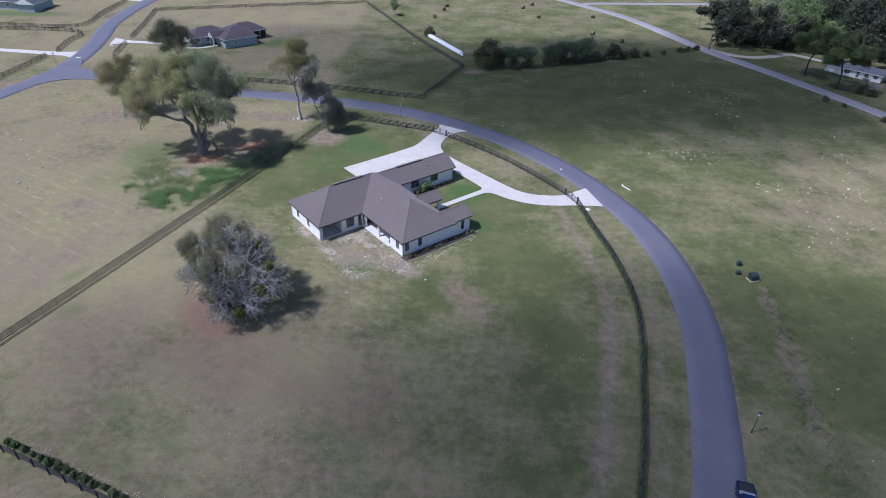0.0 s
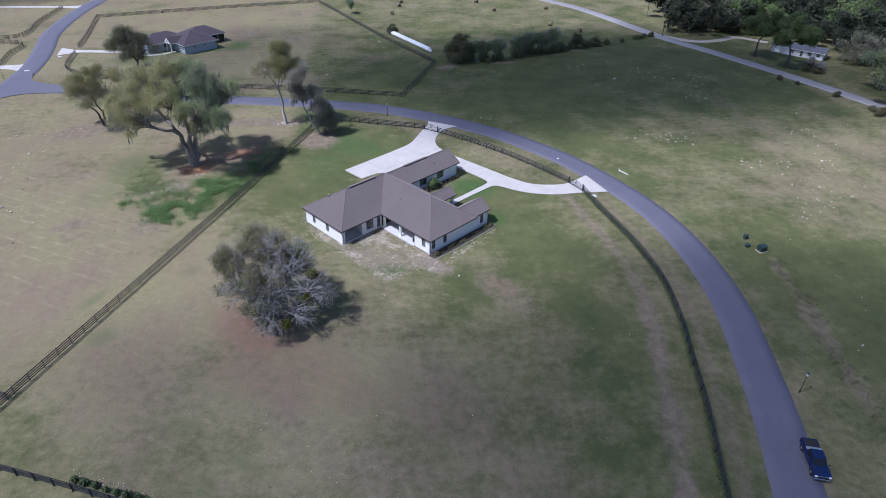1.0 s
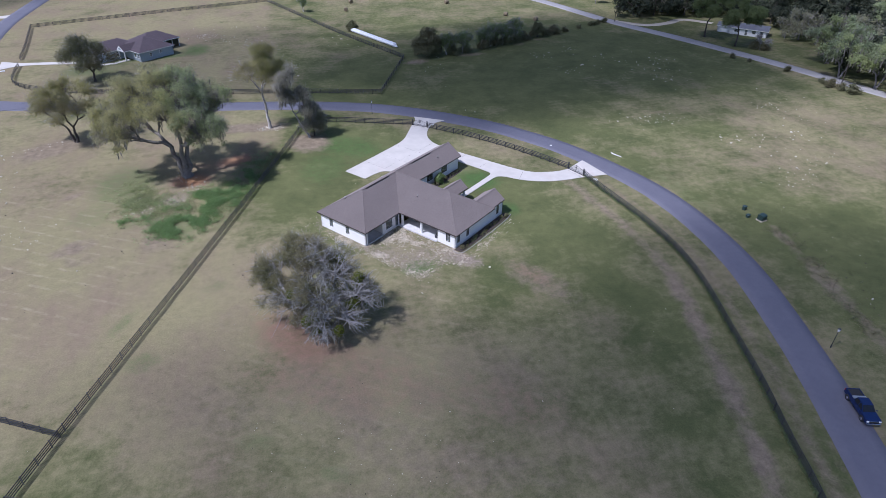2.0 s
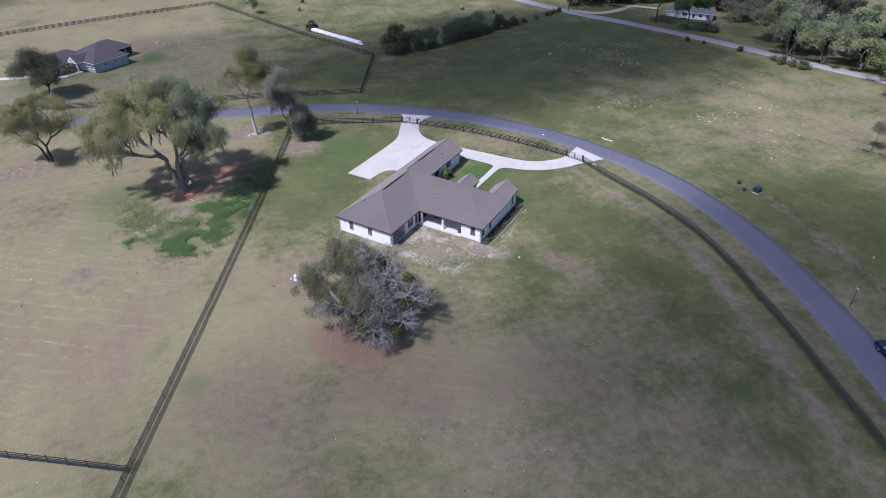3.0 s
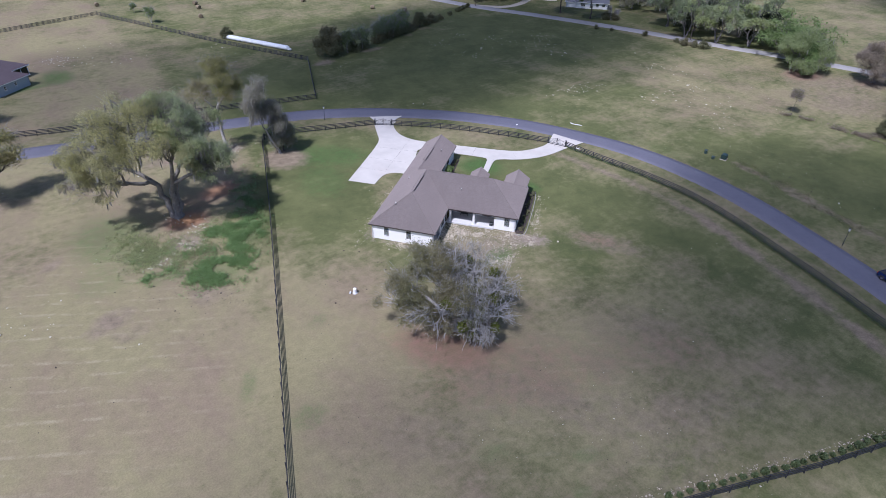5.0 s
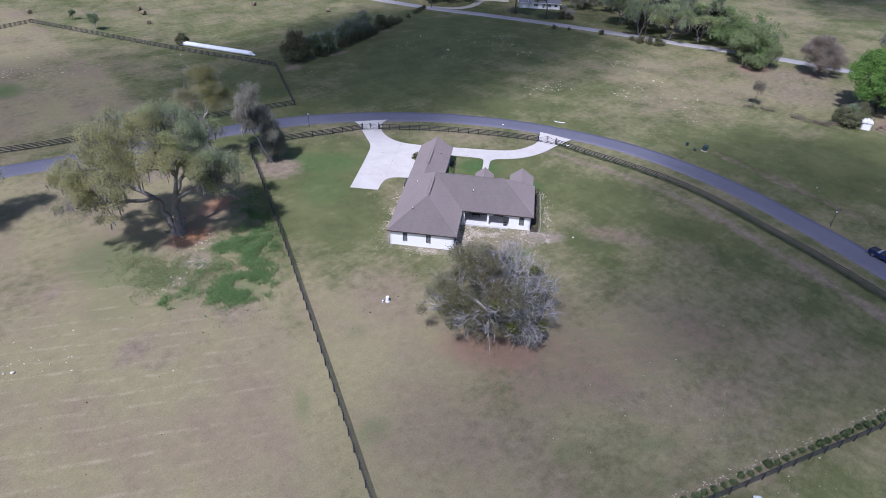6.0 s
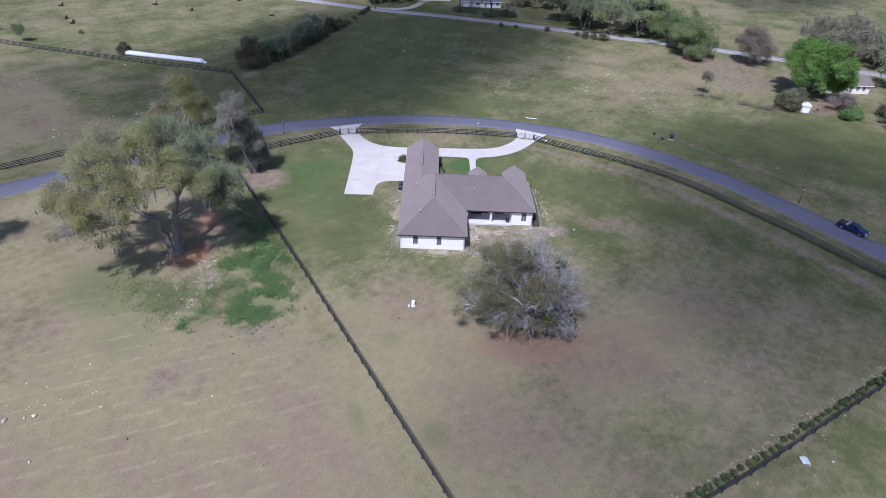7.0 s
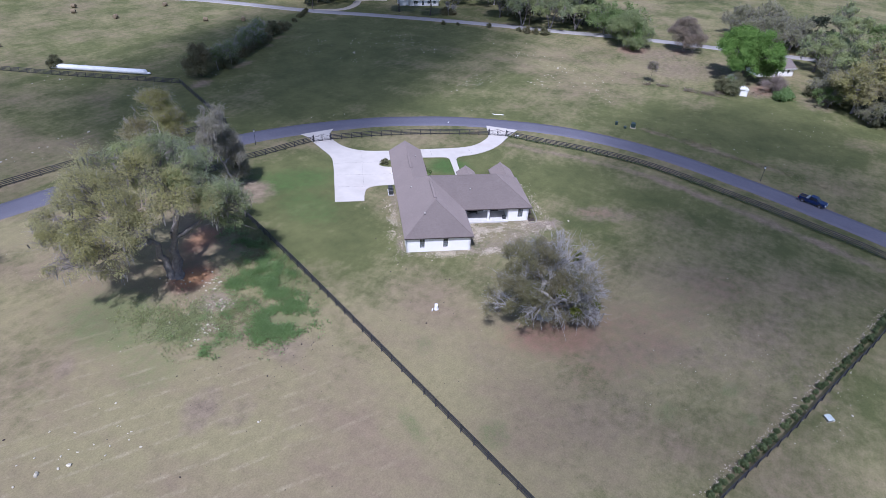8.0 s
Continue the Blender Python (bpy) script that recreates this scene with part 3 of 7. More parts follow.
    for cx, cy, rx, ry, turn, k in ((-31, 120, 9, 20, -22, .30), (-14, 132, 12, 8, -35, .22), (2, 100, 9, 10, -40, .22), (14, 92, 9, 16, 10, .18), (-4, 76, 7, 9, 0, .14), (60, 190, 90, 45, 5, .18), (-62, 170, 60, 8, -10, .15), (78, 62, 26, 32, 0, .30), (18, 52, 14, 20, -10, .14), (-74, 122, 12, 14, 0, .16)):
        dry = dry - k * blob(x, y, cx, cy, rx, ry, turn, .6)
    put("dry", dry)
    return tagged(new("ground", me), "dry mown pasture grass with bare sandy patches", "ground", kind="structure")


build_ground()


def make_cloud(name, most):
    """Unseen cumulus: white, thinning to wisps at its ragged rim; most sets how much sun it stops."""
    n = Nodes(name)
    v = n.obj()
    flat = n.add("ShaderNodeMapping")
    n.link(v, flat.inputs["Vector"])
    flat.inputs["Scale"].default_value = (1, 1, 0)
    far = n.add("ShaderNodeVectorMath")
    far.operation = "LENGTH"
    n.link(flat.outputs[0], far.inputs[0])
    wisp = n.math("MULTIPLY", n.math("SUBTRACT", n.noise(2.6, 5, 0.6, v), 0.5), 1.1)
    thick = n.ramp(n.math("ADD", n.math("SUBTRACT", 1.0, far.outputs["Value"]), wisp), 0.02, 0.50, 0.0, most)
    body = n.add("ShaderNodeBsdfDiffuse")
    body.inputs[0].default_value = (0.85, 0.86, 0.88, 1)
    clear = n.add("ShaderNodeBsdfTransparent")
    m = n.add("ShaderNodeMixShader")
    n.link(thick, m.inputs[0])
    n.link(clear.outputs[0], m.inputs[1])
    n.link(body.outputs[0], m.inputs[2])
    n.link(m.outputs[0], n.out.inputs[0])
    return n.mat


vapour, thin_shade_vapour, mid_shade_vapour = make_cloud("cumulus_vapour", 0.70), make_cloud("thin_shade_vapour", 0.29), make_cloud("mid_shade_vapour", 0.46)


def cloud(x, y, rx, ry, turn=0.0, seed=0, mat=None, base=900.0):
    """An unseen cumulus with a flat base and a heaped top, placed so that its shade falls round (x, y)."""
    bm = bmesh.new()
    bmesh.ops.create_icosphere(bm, subdivisions=4, radius=1.0)
    for v in bm.verts:
        p = v.co.copy()
        heap = 0.5 * noise.noise(p * 1.7 + Vector((seed * 3.1, 0, 0))) + 0.28 * noise.noise(p * 4.3 + Vector((0, seed * 2.3, 0)))
        v.co = p * (0.92 + 0.42 * heap)
        v.co.z = v.co.z * (0.62 + 0.7 * max(0.0, heap)) if v.co.z > 0 else v.co.z * 0.12
    me = finish("cloud", bm, mat or vapour)
    for f in me.polygons:
        f.use_smooth = True
    ob = new("cloud", me)
    drift = sun_way * (base / sun_way.z)
    ob.matrix_world = pose(x + drift.x, y + drift.y, base, 0, 0, turn) @ Matrix.Diagonal((rx, ry, 0.6 * math.sqrt(rx * ry), 1))
    return tagged(ob, "unseen white cumulus cloud placed to cast soft shade", "cloud", kind="structure")


# the first shades the far fields; the others only fill the unseen sky
for i, (x, y, rx, ry, turn) in enumerate(((60, 184, 112, 64, 4), (-60, -150, 110, 60, 10), (-260, 40, 90, 60, 40), (190, -60, 90, 50, 0), (-210, 330, 120, 70, 20), (120, 420, 130, 60, -10), (330, 130, 110, 60, 15))):
    cloud(x, y, rx, ry, turn, i + 1)
# weaker unseen clouds, added to darken the south lawn, lane side and neighbour's field
cloud(-20, 47, 60, 30, -20, 21, thin_shade_vapour)
cloud(33, 49, 62, 44, 0, 1, mid_shade_vapour)
cloud(-42, 208, 62, 52, 10, 31, thin_shade_vapour)


def ribbon(name, pts, half, z, mat, label, crown=0.05, step=2.5):
    line = curve(pts, step)
    cross = [(-1.0, -0.12), (-0.98, 0.0), (-0.5, crown * 0.75), (0, crown), (0.5, crown * 0.75), (0.98, 0.0), (1.0, -0.12)]
    verts, k = [], len(cross)
    for i, p in enumerate(line):
        d = (line[min(i + 1, len(line) - 1)] - line[max(i - 1, 0)]).normalized()
        side = Vector((d.y, -d.x, 0))
        for s, h in cross:
            wob = 0.10 * (noise.noise((p.x * 0.35, p.y * 0.35, s * 5)) if abs(s) > 0.9 else 0)
            q = p + side * (s * half + wob * s)
            verts.append((q.x, q.y, z + h))
    faces = [(i * k + j, (i + 1) * k + j, (i + 1) * k + j + 1, i * k + j + 1) for i in range(len(line) - 1) for j in range(k - 1)]
    me = arrays(name, verts, np.array(faces)[:, ::-1], mat, True)
    return tagged(new(name, me), label, "road", kind="structure")


ribbon("road", ROAD, 3.0, 0.045, asphalt, "weathered grey asphalt lane curving round the lot")
ribbon("road_west", WEST_ROAD, 3.3, 0.052, asphalt, "weathered grey asphalt lane past the farms")
ribbon("road_far", FAR_ROAD, 2.7, 0.04, lane, "pale country road along the woods")
ribbon("road_side", SIDE_ROAD, 2.0, 0.045, lane, "pale side lane off the country road")
ribbon("track", [(99.5, 226), (105, 219.5), (111, 217), (119, 218.5), (128, 222), (136, 214)], 1.6, 0.03, sandy, "sandy track to a farmhouse", 0.02)
ribbon("track_east", [(157, 73.6), (168, 71), (185, 66)], 3.0, 0.05, sandy, "sandy track off the country road", 0.02)


def junction(name, outline, z, mat, label):
    bm = bmesh.new()
    prism(bm, outline, z - 0.12, z)
    tagged(new(name, finish(name, bm, mat)), label, "road", kind="structure")


junction("road_mouth", round_off([(-120, 165), (-112, 176.4), (-100, 176.2), (-96, 177.5), (-98, 181.5), (-107, 184.4), (-112.5, 188), (-114.0, 196), (-117, 196)], (0, 3, 4, 7, 8)), 0.112, asphalt, "flared asphalt mouth of the lane")

DRIVE = [(-20.0, 51.2), (-18.2, 49.6), (-17.3, 47.2), (-14.8, 42.4), (-12.9, 38.9), (-12.35, 35.1), (-12.1, 18.3), (-6.45, 18.4), (-6.3, 21.6), (-5.6, 23.7), (-3.6, 24.6), (-0.06, 24.7), (-0.06, 32.8),
         (-2.0, 33.2), (-2.9, 34.4), (-1.6, 35.6), (0.0, 36.6), (2.0, 37.2), (11.6, 37.3), (13.2, 36.9), (13.3, 34.5), (13.3, 24.3), (14.5, 24.3), (14.6, 34.5), (14.8, 36.6), (16.2, 37.6), (19.4, 38.2), (23.4, 40.3),
         (26.7, 43.5), (29.4, 47.6), (32.9, 51.9), (25.6, 54.9), (25.3, 52.0), (25.1, 49.0), (23.8, 46.5), (20.8, 43.5), (17.5, 42.0), (7.0, 41.5), (-1.3, 41.0), (-6.4, 41.4), (-9.7, 43.4), (-11.8, 46.2), (-12.9, 48.6), (-13.4, 51.5), (-12.4, 54.2)]
drive_mesh = slab("driveway", [at_house(*p) for p in round_off(DRIVE, (0, 6, 7, 11, 12, 21, 22, 30, 31, 44))], -0.15, 0.075, concrete)
drive = tagged(new("driveway", drive_mesh), "clean pale concrete driveway looping between two gates", "driveway", kind="structure")
for (a, b, c, d) in ((-12.2, 29.6, -0.3, 29.6), (-6.3, 24.8, -6.3, 41.3), (-12.2, 35.2, -0.4, 35.6), (3.5, 37.3, 3.5, 41.3), (9.5, 37.4, 9.5, 41.5), (19.2, 38.3, 18.0, 41.9), (-16.6, 46.2, -12.3, 47.4), (25.3, 48.6, 28.9, 47.4), (-12.2, 24.4, -6.0, 24.4)):
    bm = bmesh.new()
    p, q = Vector(at_house(a, b)), Vector(at_house(c, d))
    box(bm, 0, -0.009, 0.0, (q - p).length, 0.009, 0.006)
    part("joint", bm, mulch, drive, "", pose(p.x, p.y, 0.074, 0, 0, math.degrees(math.atan2((q - p).y, (q - p).x))))

# ---------------------------------------------------------------- trees


def tubes(paths, sides=6):
    """One mesh of tapered limbs: each path is an array of places and one of radii."""
    V, F, base = [], [], 0
    ang = np.arange(sides) * 2 * np.pi / sides
    for pts, rad in paths:
        pts, rad = np.asarray(pts), np.asarray(rad)
        t = np.gradient(pts, axis=0)
        t /= np.linalg.norm(t, axis=1, keepdims=True) + 1e-9
        ref = np.where(np.abs(t[:, 2:3]) > 0.9, np.array([[1.0, 0, 0]]), np.array([[0, 0, 1.0]]))
        a = np.cross(t, ref)
        a /= np.linalg.norm(a, axis=1, keepdims=True) + 1e-9
        b = np.cross(t, a)
        ring = pts[:, None, :] + rad[:, None, None] * (np.cos(ang)[None, :, None] * a[:, None, :] + np.sin(ang)[None, :, None] * b[:, None, :])
        n = len(pts)
        V.append(ring.reshape(-1, 3))
        i = (np.arange(n - 1)[:, None] * sides + np.arange(sides)[None, :])
        j = (np.arange(n - 1)[:, None] * sides + (np.arange(sides)[None, :] + 1) % sides)
        F.append(np.stack([i, j, j + sides, i + sides], -1).reshape(-1, 4) + base)
        base += n * sides
    return np.concatenate(V), np.concatenate(F)


def limb(rng, a, b, r0, r1, n=7, lift=0.15, wild=0.08):
    a, b = np.asarray(a, float), np.asarray(b, float)
    d = np.linalg.norm(b - a)
    mid = (a + b) / 2 + np.array([0, 0, lift * d]) + rng.normal(0, wild * d, 3)
    t = np.linspace(0, 1, n)[:, None]
    pts = (1 - t) ** 2 * a + 2 * t * (1 - t) * mid + t ** 2 * b
    pts[1:-1] += rng.normal(0, 0.02 * d, (n - 2, 3))
    return pts, np.linspace(r0, r1, n)


def leaf_quads(rng, centres, size, flat=1.7, long=1.6, outward=None):
    """A small blade at every centre, turned at random, mostly facing up or out of its clump."""
    n = len(centres)
    nor = rng.normal(0, 1, (n, 3))
    if outward is None:
        nor[:, 2] = np.abs(nor[:, 2]) + flat
    else:
        nor = nor * 0.55 + outward * 1.2 + np.array([0, 0, 0.7])
    nor /= np.linalg.norm(nor, axis=1, keepdims=True)
    a = np.cross(nor, rng.normal(0, 1, (n, 3)))
    a /= np.linalg.norm(a, axis=1, keepdims=True) + 1e-9
    b = np.cross(nor, a)
    s = size * rng.uniform(0.6, 1.35, (n, 1))
    a, b = a * s * 0.5 * long, b * s * 0.5
    V = np.stack([centres - a, centres - b * 0.9, centres + a, centres + b * 0.9], 1).reshape(-1, 3)
    return V, np.arange(n * 4).reshape(-1, 4)


def lobe_points(rng, lobes, n, hollow=0.35, ragged=0.45, keep_low=0.35, airy=0.40, ways=False):
    """Places in the outer part of rounded masses of foliage, with gaps, and the ways out of the mass."""
    lobes = np.asarray(lobes, float)
    weight = (lobes[:, 3] * lobes[:, 4] * lobes[:, 5]) ** (2 / 3)
    which = rng.choice(len(lobes), n, p=weight / weight.sum())
    d = rng.normal(0, 1, (n, 3))
    d /= np.linalg.norm(d, axis=1, keepdims=True)
    low = (d[:, 2] < -0.2) & (rng.random(n) > keep_low)
    d[low, 2] *= -1
    r = (hollow + (1 - hollow) * rng.random(n) ** 0.55)
    bumpy = 1 + ragged * (fbm(d[:, 0] * 3 + which * 7.3, d[:, 1] * 3 + d[:, 2] * 4.1, 1.0, 5, 3) - 0.55) * 1.6
    p = lobes[which, :3] + d * (r * bumpy)[:, None] * lobes[which, 3:6]
    gap = fbm(p[:, 0] * 0.9 + p[:, 2] * 0.5, p[:, 1] * 0.9 - p[:, 2] * 0.6, 0.55, 21, 2)
    keep = (gap > airy) & (p[:, 2] > 0.15)
    return (p[keep], d[keep]) if ways else p[keep]


def tree_parts(seed, lobes, fork, r, leaves, size, stems=1, clump=7, spread=0.45, hollow=0.35, ragged=0.45, subs=9, twigs=0, moss=0, mistletoe=0, keep_low=0.35, fine=3, lean=(0, 0), moss_len=1.4, leaf_side=None, more=0, more_side=None, puff=1.0, stout=1.0, twig_len=1.0, twig_side=None, sides=6, airy=0.40):
    """Meshes of a tree: limbs, leaves and, where it has them, bare twigs, hanging moss and mistletoe."""
    rng = np.random.default_rng(seed)
    paths = []
    for s in range(stems):
        foot = np.array([0.35 * r * math.cos(s * 2.4) * (stems > 1) * 2, 0.35 * r * math.sin(s * 2.4) * (stems > 1) * 2, -0.25])
        top = np.array([lean[0] + rng.normal(0, 0.08 * fork) + 0.25 * fork * math.cos(s * 2.4 + 1) * (stems > 1), lean[1] + rng.normal(0, 0.08 * fork) + 0.25 * fork * math.sin(s * 2.4 + 1) * (stems > 1), fork * rng.uniform(0.9, 1.1)])
        pts, rad = limb(rng, foot, top, r, r * 0.62, 7, 0.0, 0.05)
        rad[0] *= 1.5
        rad[1] *= 1.12
        paths.append((pts, rad))
    forks = [p[0][-1] for p in paths]
    clumps = []
    nodes = [(p[0][i], p[1][i], 0.0) for p in paths for i in (-2, -1)]
    for L in sorted(lobes, key=lambda q: min(math.dist(q[:3], f) for f in forks)):
        c = np.array(L[:3])
        f, fr, way = min(nodes, key=lambda q: np.linalg.norm(q[0] - c) + 0.62 * q[2] + 3.0 * max(0.0, q[0][2] - c[2]))
        lr = min(fr * (0.96 if way == 0 else 0.84), r * (0.62 if way == 0 else 0.5 * min(1.0, 0.5 + 0.05 * max(L[3:6]))))
        pts, rad = limb(rng, f, c, lr, lr * 0.42, 8, 0.10, 0.07)
        paths.append((pts, rad))
        nodes += [(pts[i], rad[i], way + np.linalg.norm(pts[i] - f)) for i in (2, 3, 4, 5, 6)]
        lr = min(max(lr, r * 0.2), r * 0.42)
        for _ in range(subs):
            d = rng.normal(0, 1, 3)
            d /= np.linalg.norm(d)
            if d[2] < -0.25 and rng.random() > keep_low:
                d[2] *= -1
            R = np.array(L[3:6])
            e = c + d * R * rng.uniform(0.55, 0.78)
            clumps.append((*e, *(R * puff * rng.uniform(0.30, 0.48) * np.array([1, 1, 0.85]))))
            q, qr = limb(rng, pts[rng.integers(3, 8)], e, lr * 0.34, lr * 0.10, 6, 0.1, 0.1)
            paths.append((q, qr))
            for _ in range(fine):
                g = q[rng.integers(2, 6)]
                e2 = e + rng.normal(0, 1, 3) * R * 0.26
                paths.append(limb(rng, g, e2, lr * 0.15, lr * 0.04, 4, 0.05, 0.1))
    out = {"limbs": tubes(paths, sides)}
    bare, leafy = clumps, [c for c in clumps if leaf_side is None or leaf_side(c)]
    if leaves:
        c, out_way = lobe_points(rng, leafy, max(1, leaves // clump), hollow, ragged, keep_low, airy, True)
        c = np.repeat(c, clump, 0) + rng.normal(0, spread, (len(c) * clump, 3))
        out["leaves"] = leaf_quads(rng, c, size, outward=np.repeat(out_way, clump, 0))
    if more:
        c, out_way = lobe_points(rng, [q for q in clumps if more_side is None or more_side(q)], max(1, more // clump), hollow, ragged, keep_low, airy, True)
        c = np.repeat(c, clump, 0) + rng.normal(0, spread, (len(c) * clump, 3))
        out["more"] = leaf_quads(rng, c, size, outward=np.repeat(out_way, clump, 0))
    if twigs:
        a = lobe_points(rng, bare, twigs, 0.3, ragged, 0.6)
        if twig_side:
            a = a[twig_side(a)]
        near = np.array([L[:3] for L in lobes])[np.argmin(((a[:, None, :] - np.array([L[:3] for L in lobes])[None]) ** 2).sum(-1), 1)]
        d = a - near
        d /= np.linalg.norm(d, axis=1, keepdims=True) + 1e-6
        d = d + rng.normal(0, 0.45, d.shape)
        d *= twig_len * rng.uniform(0.5, 1.5, (len(d), 1))
        side = np.cross(d, rng.normal(0, 1, d.shape))
        side *= stout * 0.016 / (np.linalg.norm(side, axis=1, keepdims=True) + 1e-6)
        bend = rng.normal(0, 0.12, d.shape)
        V = np.stack([a - side * 1.6, a + side * 1.6, a + d * 0.55 + bend + side, a + d * 0.55 + bend - side, a + d + side * 0.3, a + d - side * 0.3], 1).reshape(-1, 3)
        i = np.arange(len(a))[:, None] * 6
        out["twigs"] = (V, np.concatenate([i + np.array([[0, 1, 2, 3]]), i + np.array([[3, 2, 4, 5]])]))
    if moss:
        a = lobe_points(rng, bare, moss, 0.3, ragged, 1.0)
        if twig_side:
            a = a[twig_side(a) & (a[:, 2] < 6.0)]
        n = len(a)
        side = rng.normal(0, 1, (n, 3)) * np.array([1, 1, 0.1])
        side *= 0.09 / (np.linalg.norm(side, axis=1, keepdims=True) + 1e-6)
        drop = np.stack([rng.normal(0, 0.12, n), rng.normal(0, 0.12, n), -moss_len * rng.uniform(0.4, 1.3, n)], 1)
        V = np.stack([a - side, a + side, a + drop * 0.6 + side * 1.3, a + drop * 0.6 - side * 1.3, a + drop + side * 0.25, a + drop - side * 0.25], 1).reshape(-1, 3)
        i = np.arange(n)[:, None] * 6
        out["moss"] = (V, np.concatenate([i + np.array([[0, 1, 2, 3]]), i + np.array([[3, 2, 4, 5]])]))
    if mistletoe:
        balls = lobe_points(rng, bare, mistletoe * 8, 0.75, 0.3, 0.2)
        balls = balls[np.hypot(balls[:, 0] - 1.5, balls[:, 1] + 1.5) < 5.2][:mistletoe]
        d = rng.normal(0, 1, (mistletoe * 260, 3))
        d /= np.linalg.norm(d, axis=1, keepdims=True)
        c = np.repeat(balls, 260, 0)[:len(d)] + d[:len(balls) * 260] * (0.85 * rng.random((len(balls) * 260, 1)) ** 0.4)
        out["mistletoe"] = leaf_quads(rng, c, 0.22)
    return out


def tree(name, label, x, y, leaf, wood=None, turn=0.0, scale=1.0, twig=None, category="tree", group="", leaf_more=None, **how):
    wood, twig = wood or bark, twig or twig_grey
    ob = thing(name, label, category, pose(x, y, 0, 0, 0, turn) @ Matrix.Scale(scale, 4), group)
    made = tree_parts(**how)
    part("trunk", arrays("trunk", *made["limbs"], wood, True), None, ob)
    for key, nm, mat in (("leaves", "crown", leaf), ("more", "crown", leaf_more), ("twigs", "twig_spray", twig), ("moss", "hanging_moss", LEAF_MOSS), ("mistletoe", "mistletoe", LEAF_MISTLE)):
        if key in made:
            leafy = part(nm, arrays(nm, *made[key], mat), None, ob)
            if key == "moss":
                tagged(leafy, kind="stuff")
    return ob


big_oak = tree("live_oak", "broad grey-green live oak hung with moss on rusty soil", -54.2, 127.0, LEAF_OAK, bark_oak, seed=3, fine=5, fork=7.0, r=0.66, stems=3, lean=(-0.8, 0.3), leaves=105000, size=0.138, clump=12, spread=0.34, subs=22, puff=0.76, airy=0.42, keep_low=0.2, moss=2000, twigs=2500, twig_len=0.7, stout=1.2, ragged=0.5, hollow=0.6,
               leaf_side=lambda c: c[0] + 0.25 * c[1] > -1.5, leaf_more=LEAF_OAK_WARM, more=112000, more_side=lambda c: c[0] + 0.25 * c[1] < 1.0,
               lobes=[(0, -1, 18.5, 6.5, 6.5, 4.6), (-7.5, 1.5, 17.0, 6.0, 6.0, 4.5), (-12.5, 3, 12.0, 5.0, 5.0, 3.6), (6.0, 1, 16.0, 5.4, 5.4, 4.2), (6.5, -4.5, 11.0, 4.0, 4.0, 4.2), (-3, 7, 17.0, 6.0, 6.0, 4.5), (-9, 7, 12.5, 5.0, 5.0, 4.0),
                      (4, 7, 14.0, 5.0, 5.0, 4.4), (-11, -1, 10.0, 4.2, 4.2, 3.0), (-14.4, 2, 9.2, 2.8, 2.8, 2.0), (3.6, -7.6, 13.6, 4.2, 4.0, 4.0), (5.8, -7.4, 11.0, 3.4, 3.4, 3.4), (-2.0, -6.0, 16.0, 4.0, 3.6, 2.8), (-8.5, -4.0, 13.5, 4.4, 4.2, 3.6), (1.5, -4.5, 16.4, 4.2, 3.8, 3.2), (-12, 0, 13.0, 3.8, 3.8, 3.0), (9.5, 3.5, 14.5, 3.4, 3.4, 3.2), (7.5, 3, 12.5, 3.8, 3.8, 3.6), (2, 8.5, 15.5, 5.0, 4.6, 4.2), (-6.5, 9, 13.0, 4.4, 4.4, 3.8), (3, 1, 20.0, 4.6, 4.6, 2.8), (7.5, -6, 11.5, 3.8, 3.8, 3.8)])
near_tree = tree("dying_oak", "dying oak with bare grey twigs, thin dull foliage and mistletoe tufts", -32.2, 73.6, LEAF_FAWN, bark_lichen, seed=8, fork=2.2, r=0.66, stems=3, leaves=74000, size=0.13, clump=10, spread=0.28, subs=16, puff=0.80, airy=0.45, fine=9, moss=900, twigs=8500, twig_len=0.55, stout=1.5, twig_side=lambda p: (p[:, 0] * 0.8 - p[:, 1] * 0.6 > 0.3) | (np.sin(p[:, 0] * 91.7) > 0.62), leaf_more=LEAF_DULL, more=20000, more_side=lambda c: c[0] * 0.8 - c[1] * 0.6 > 0.5, mistletoe=15, ragged=0.7, keep_low=0.8, hollow=0.2, moss_len=1.3,
                 leaf_side=lambda c: c[0] * 0.8 - c[1] * 0.6 < 0.4 + 2.2 * math.sin(5.0 * c[2] + 3.0 * c[0]),
                 lobes=[(-4.5, 3.2, 7.8, 4.2, 4.2, 4.0), (-0.8, 4.2, 9.6, 4.2, 4.0, 3.6), (-6.4, 5.2, 4.8, 3.0, 3.0, 2.8), (-3.6, -2.2, 6.0, 3.8, 3.6, 3.6), (3.4, -1.2, 9.4, 4.2, 4.2, 4.0), (6.0, -3.4, 6.2, 3.6, 3.6, 3.6), (0.8, -4.4, 7.6, 4.0, 3.8, 3.8), (4.0, -5.8, 4.0, 3.0, 2.8, 2.8),
                        (0.2, -6.0, 3.6, 2.6, 2.4, 2.6), (7.2, -0.6, 4.8, 2.6, 2.6, 2.4), (1.2, 0.8, 12.4, 3.4, 3.4, 2.4), (0, 0, 8.0, 4.4, 4.4, 3.6), (-5.2, 0.4, 5.0, 3.2, 3.2, 2.8), (3.4, 3.2, 7.0, 3.2, 3.2, 3.2)])
bm = bmesh.new()
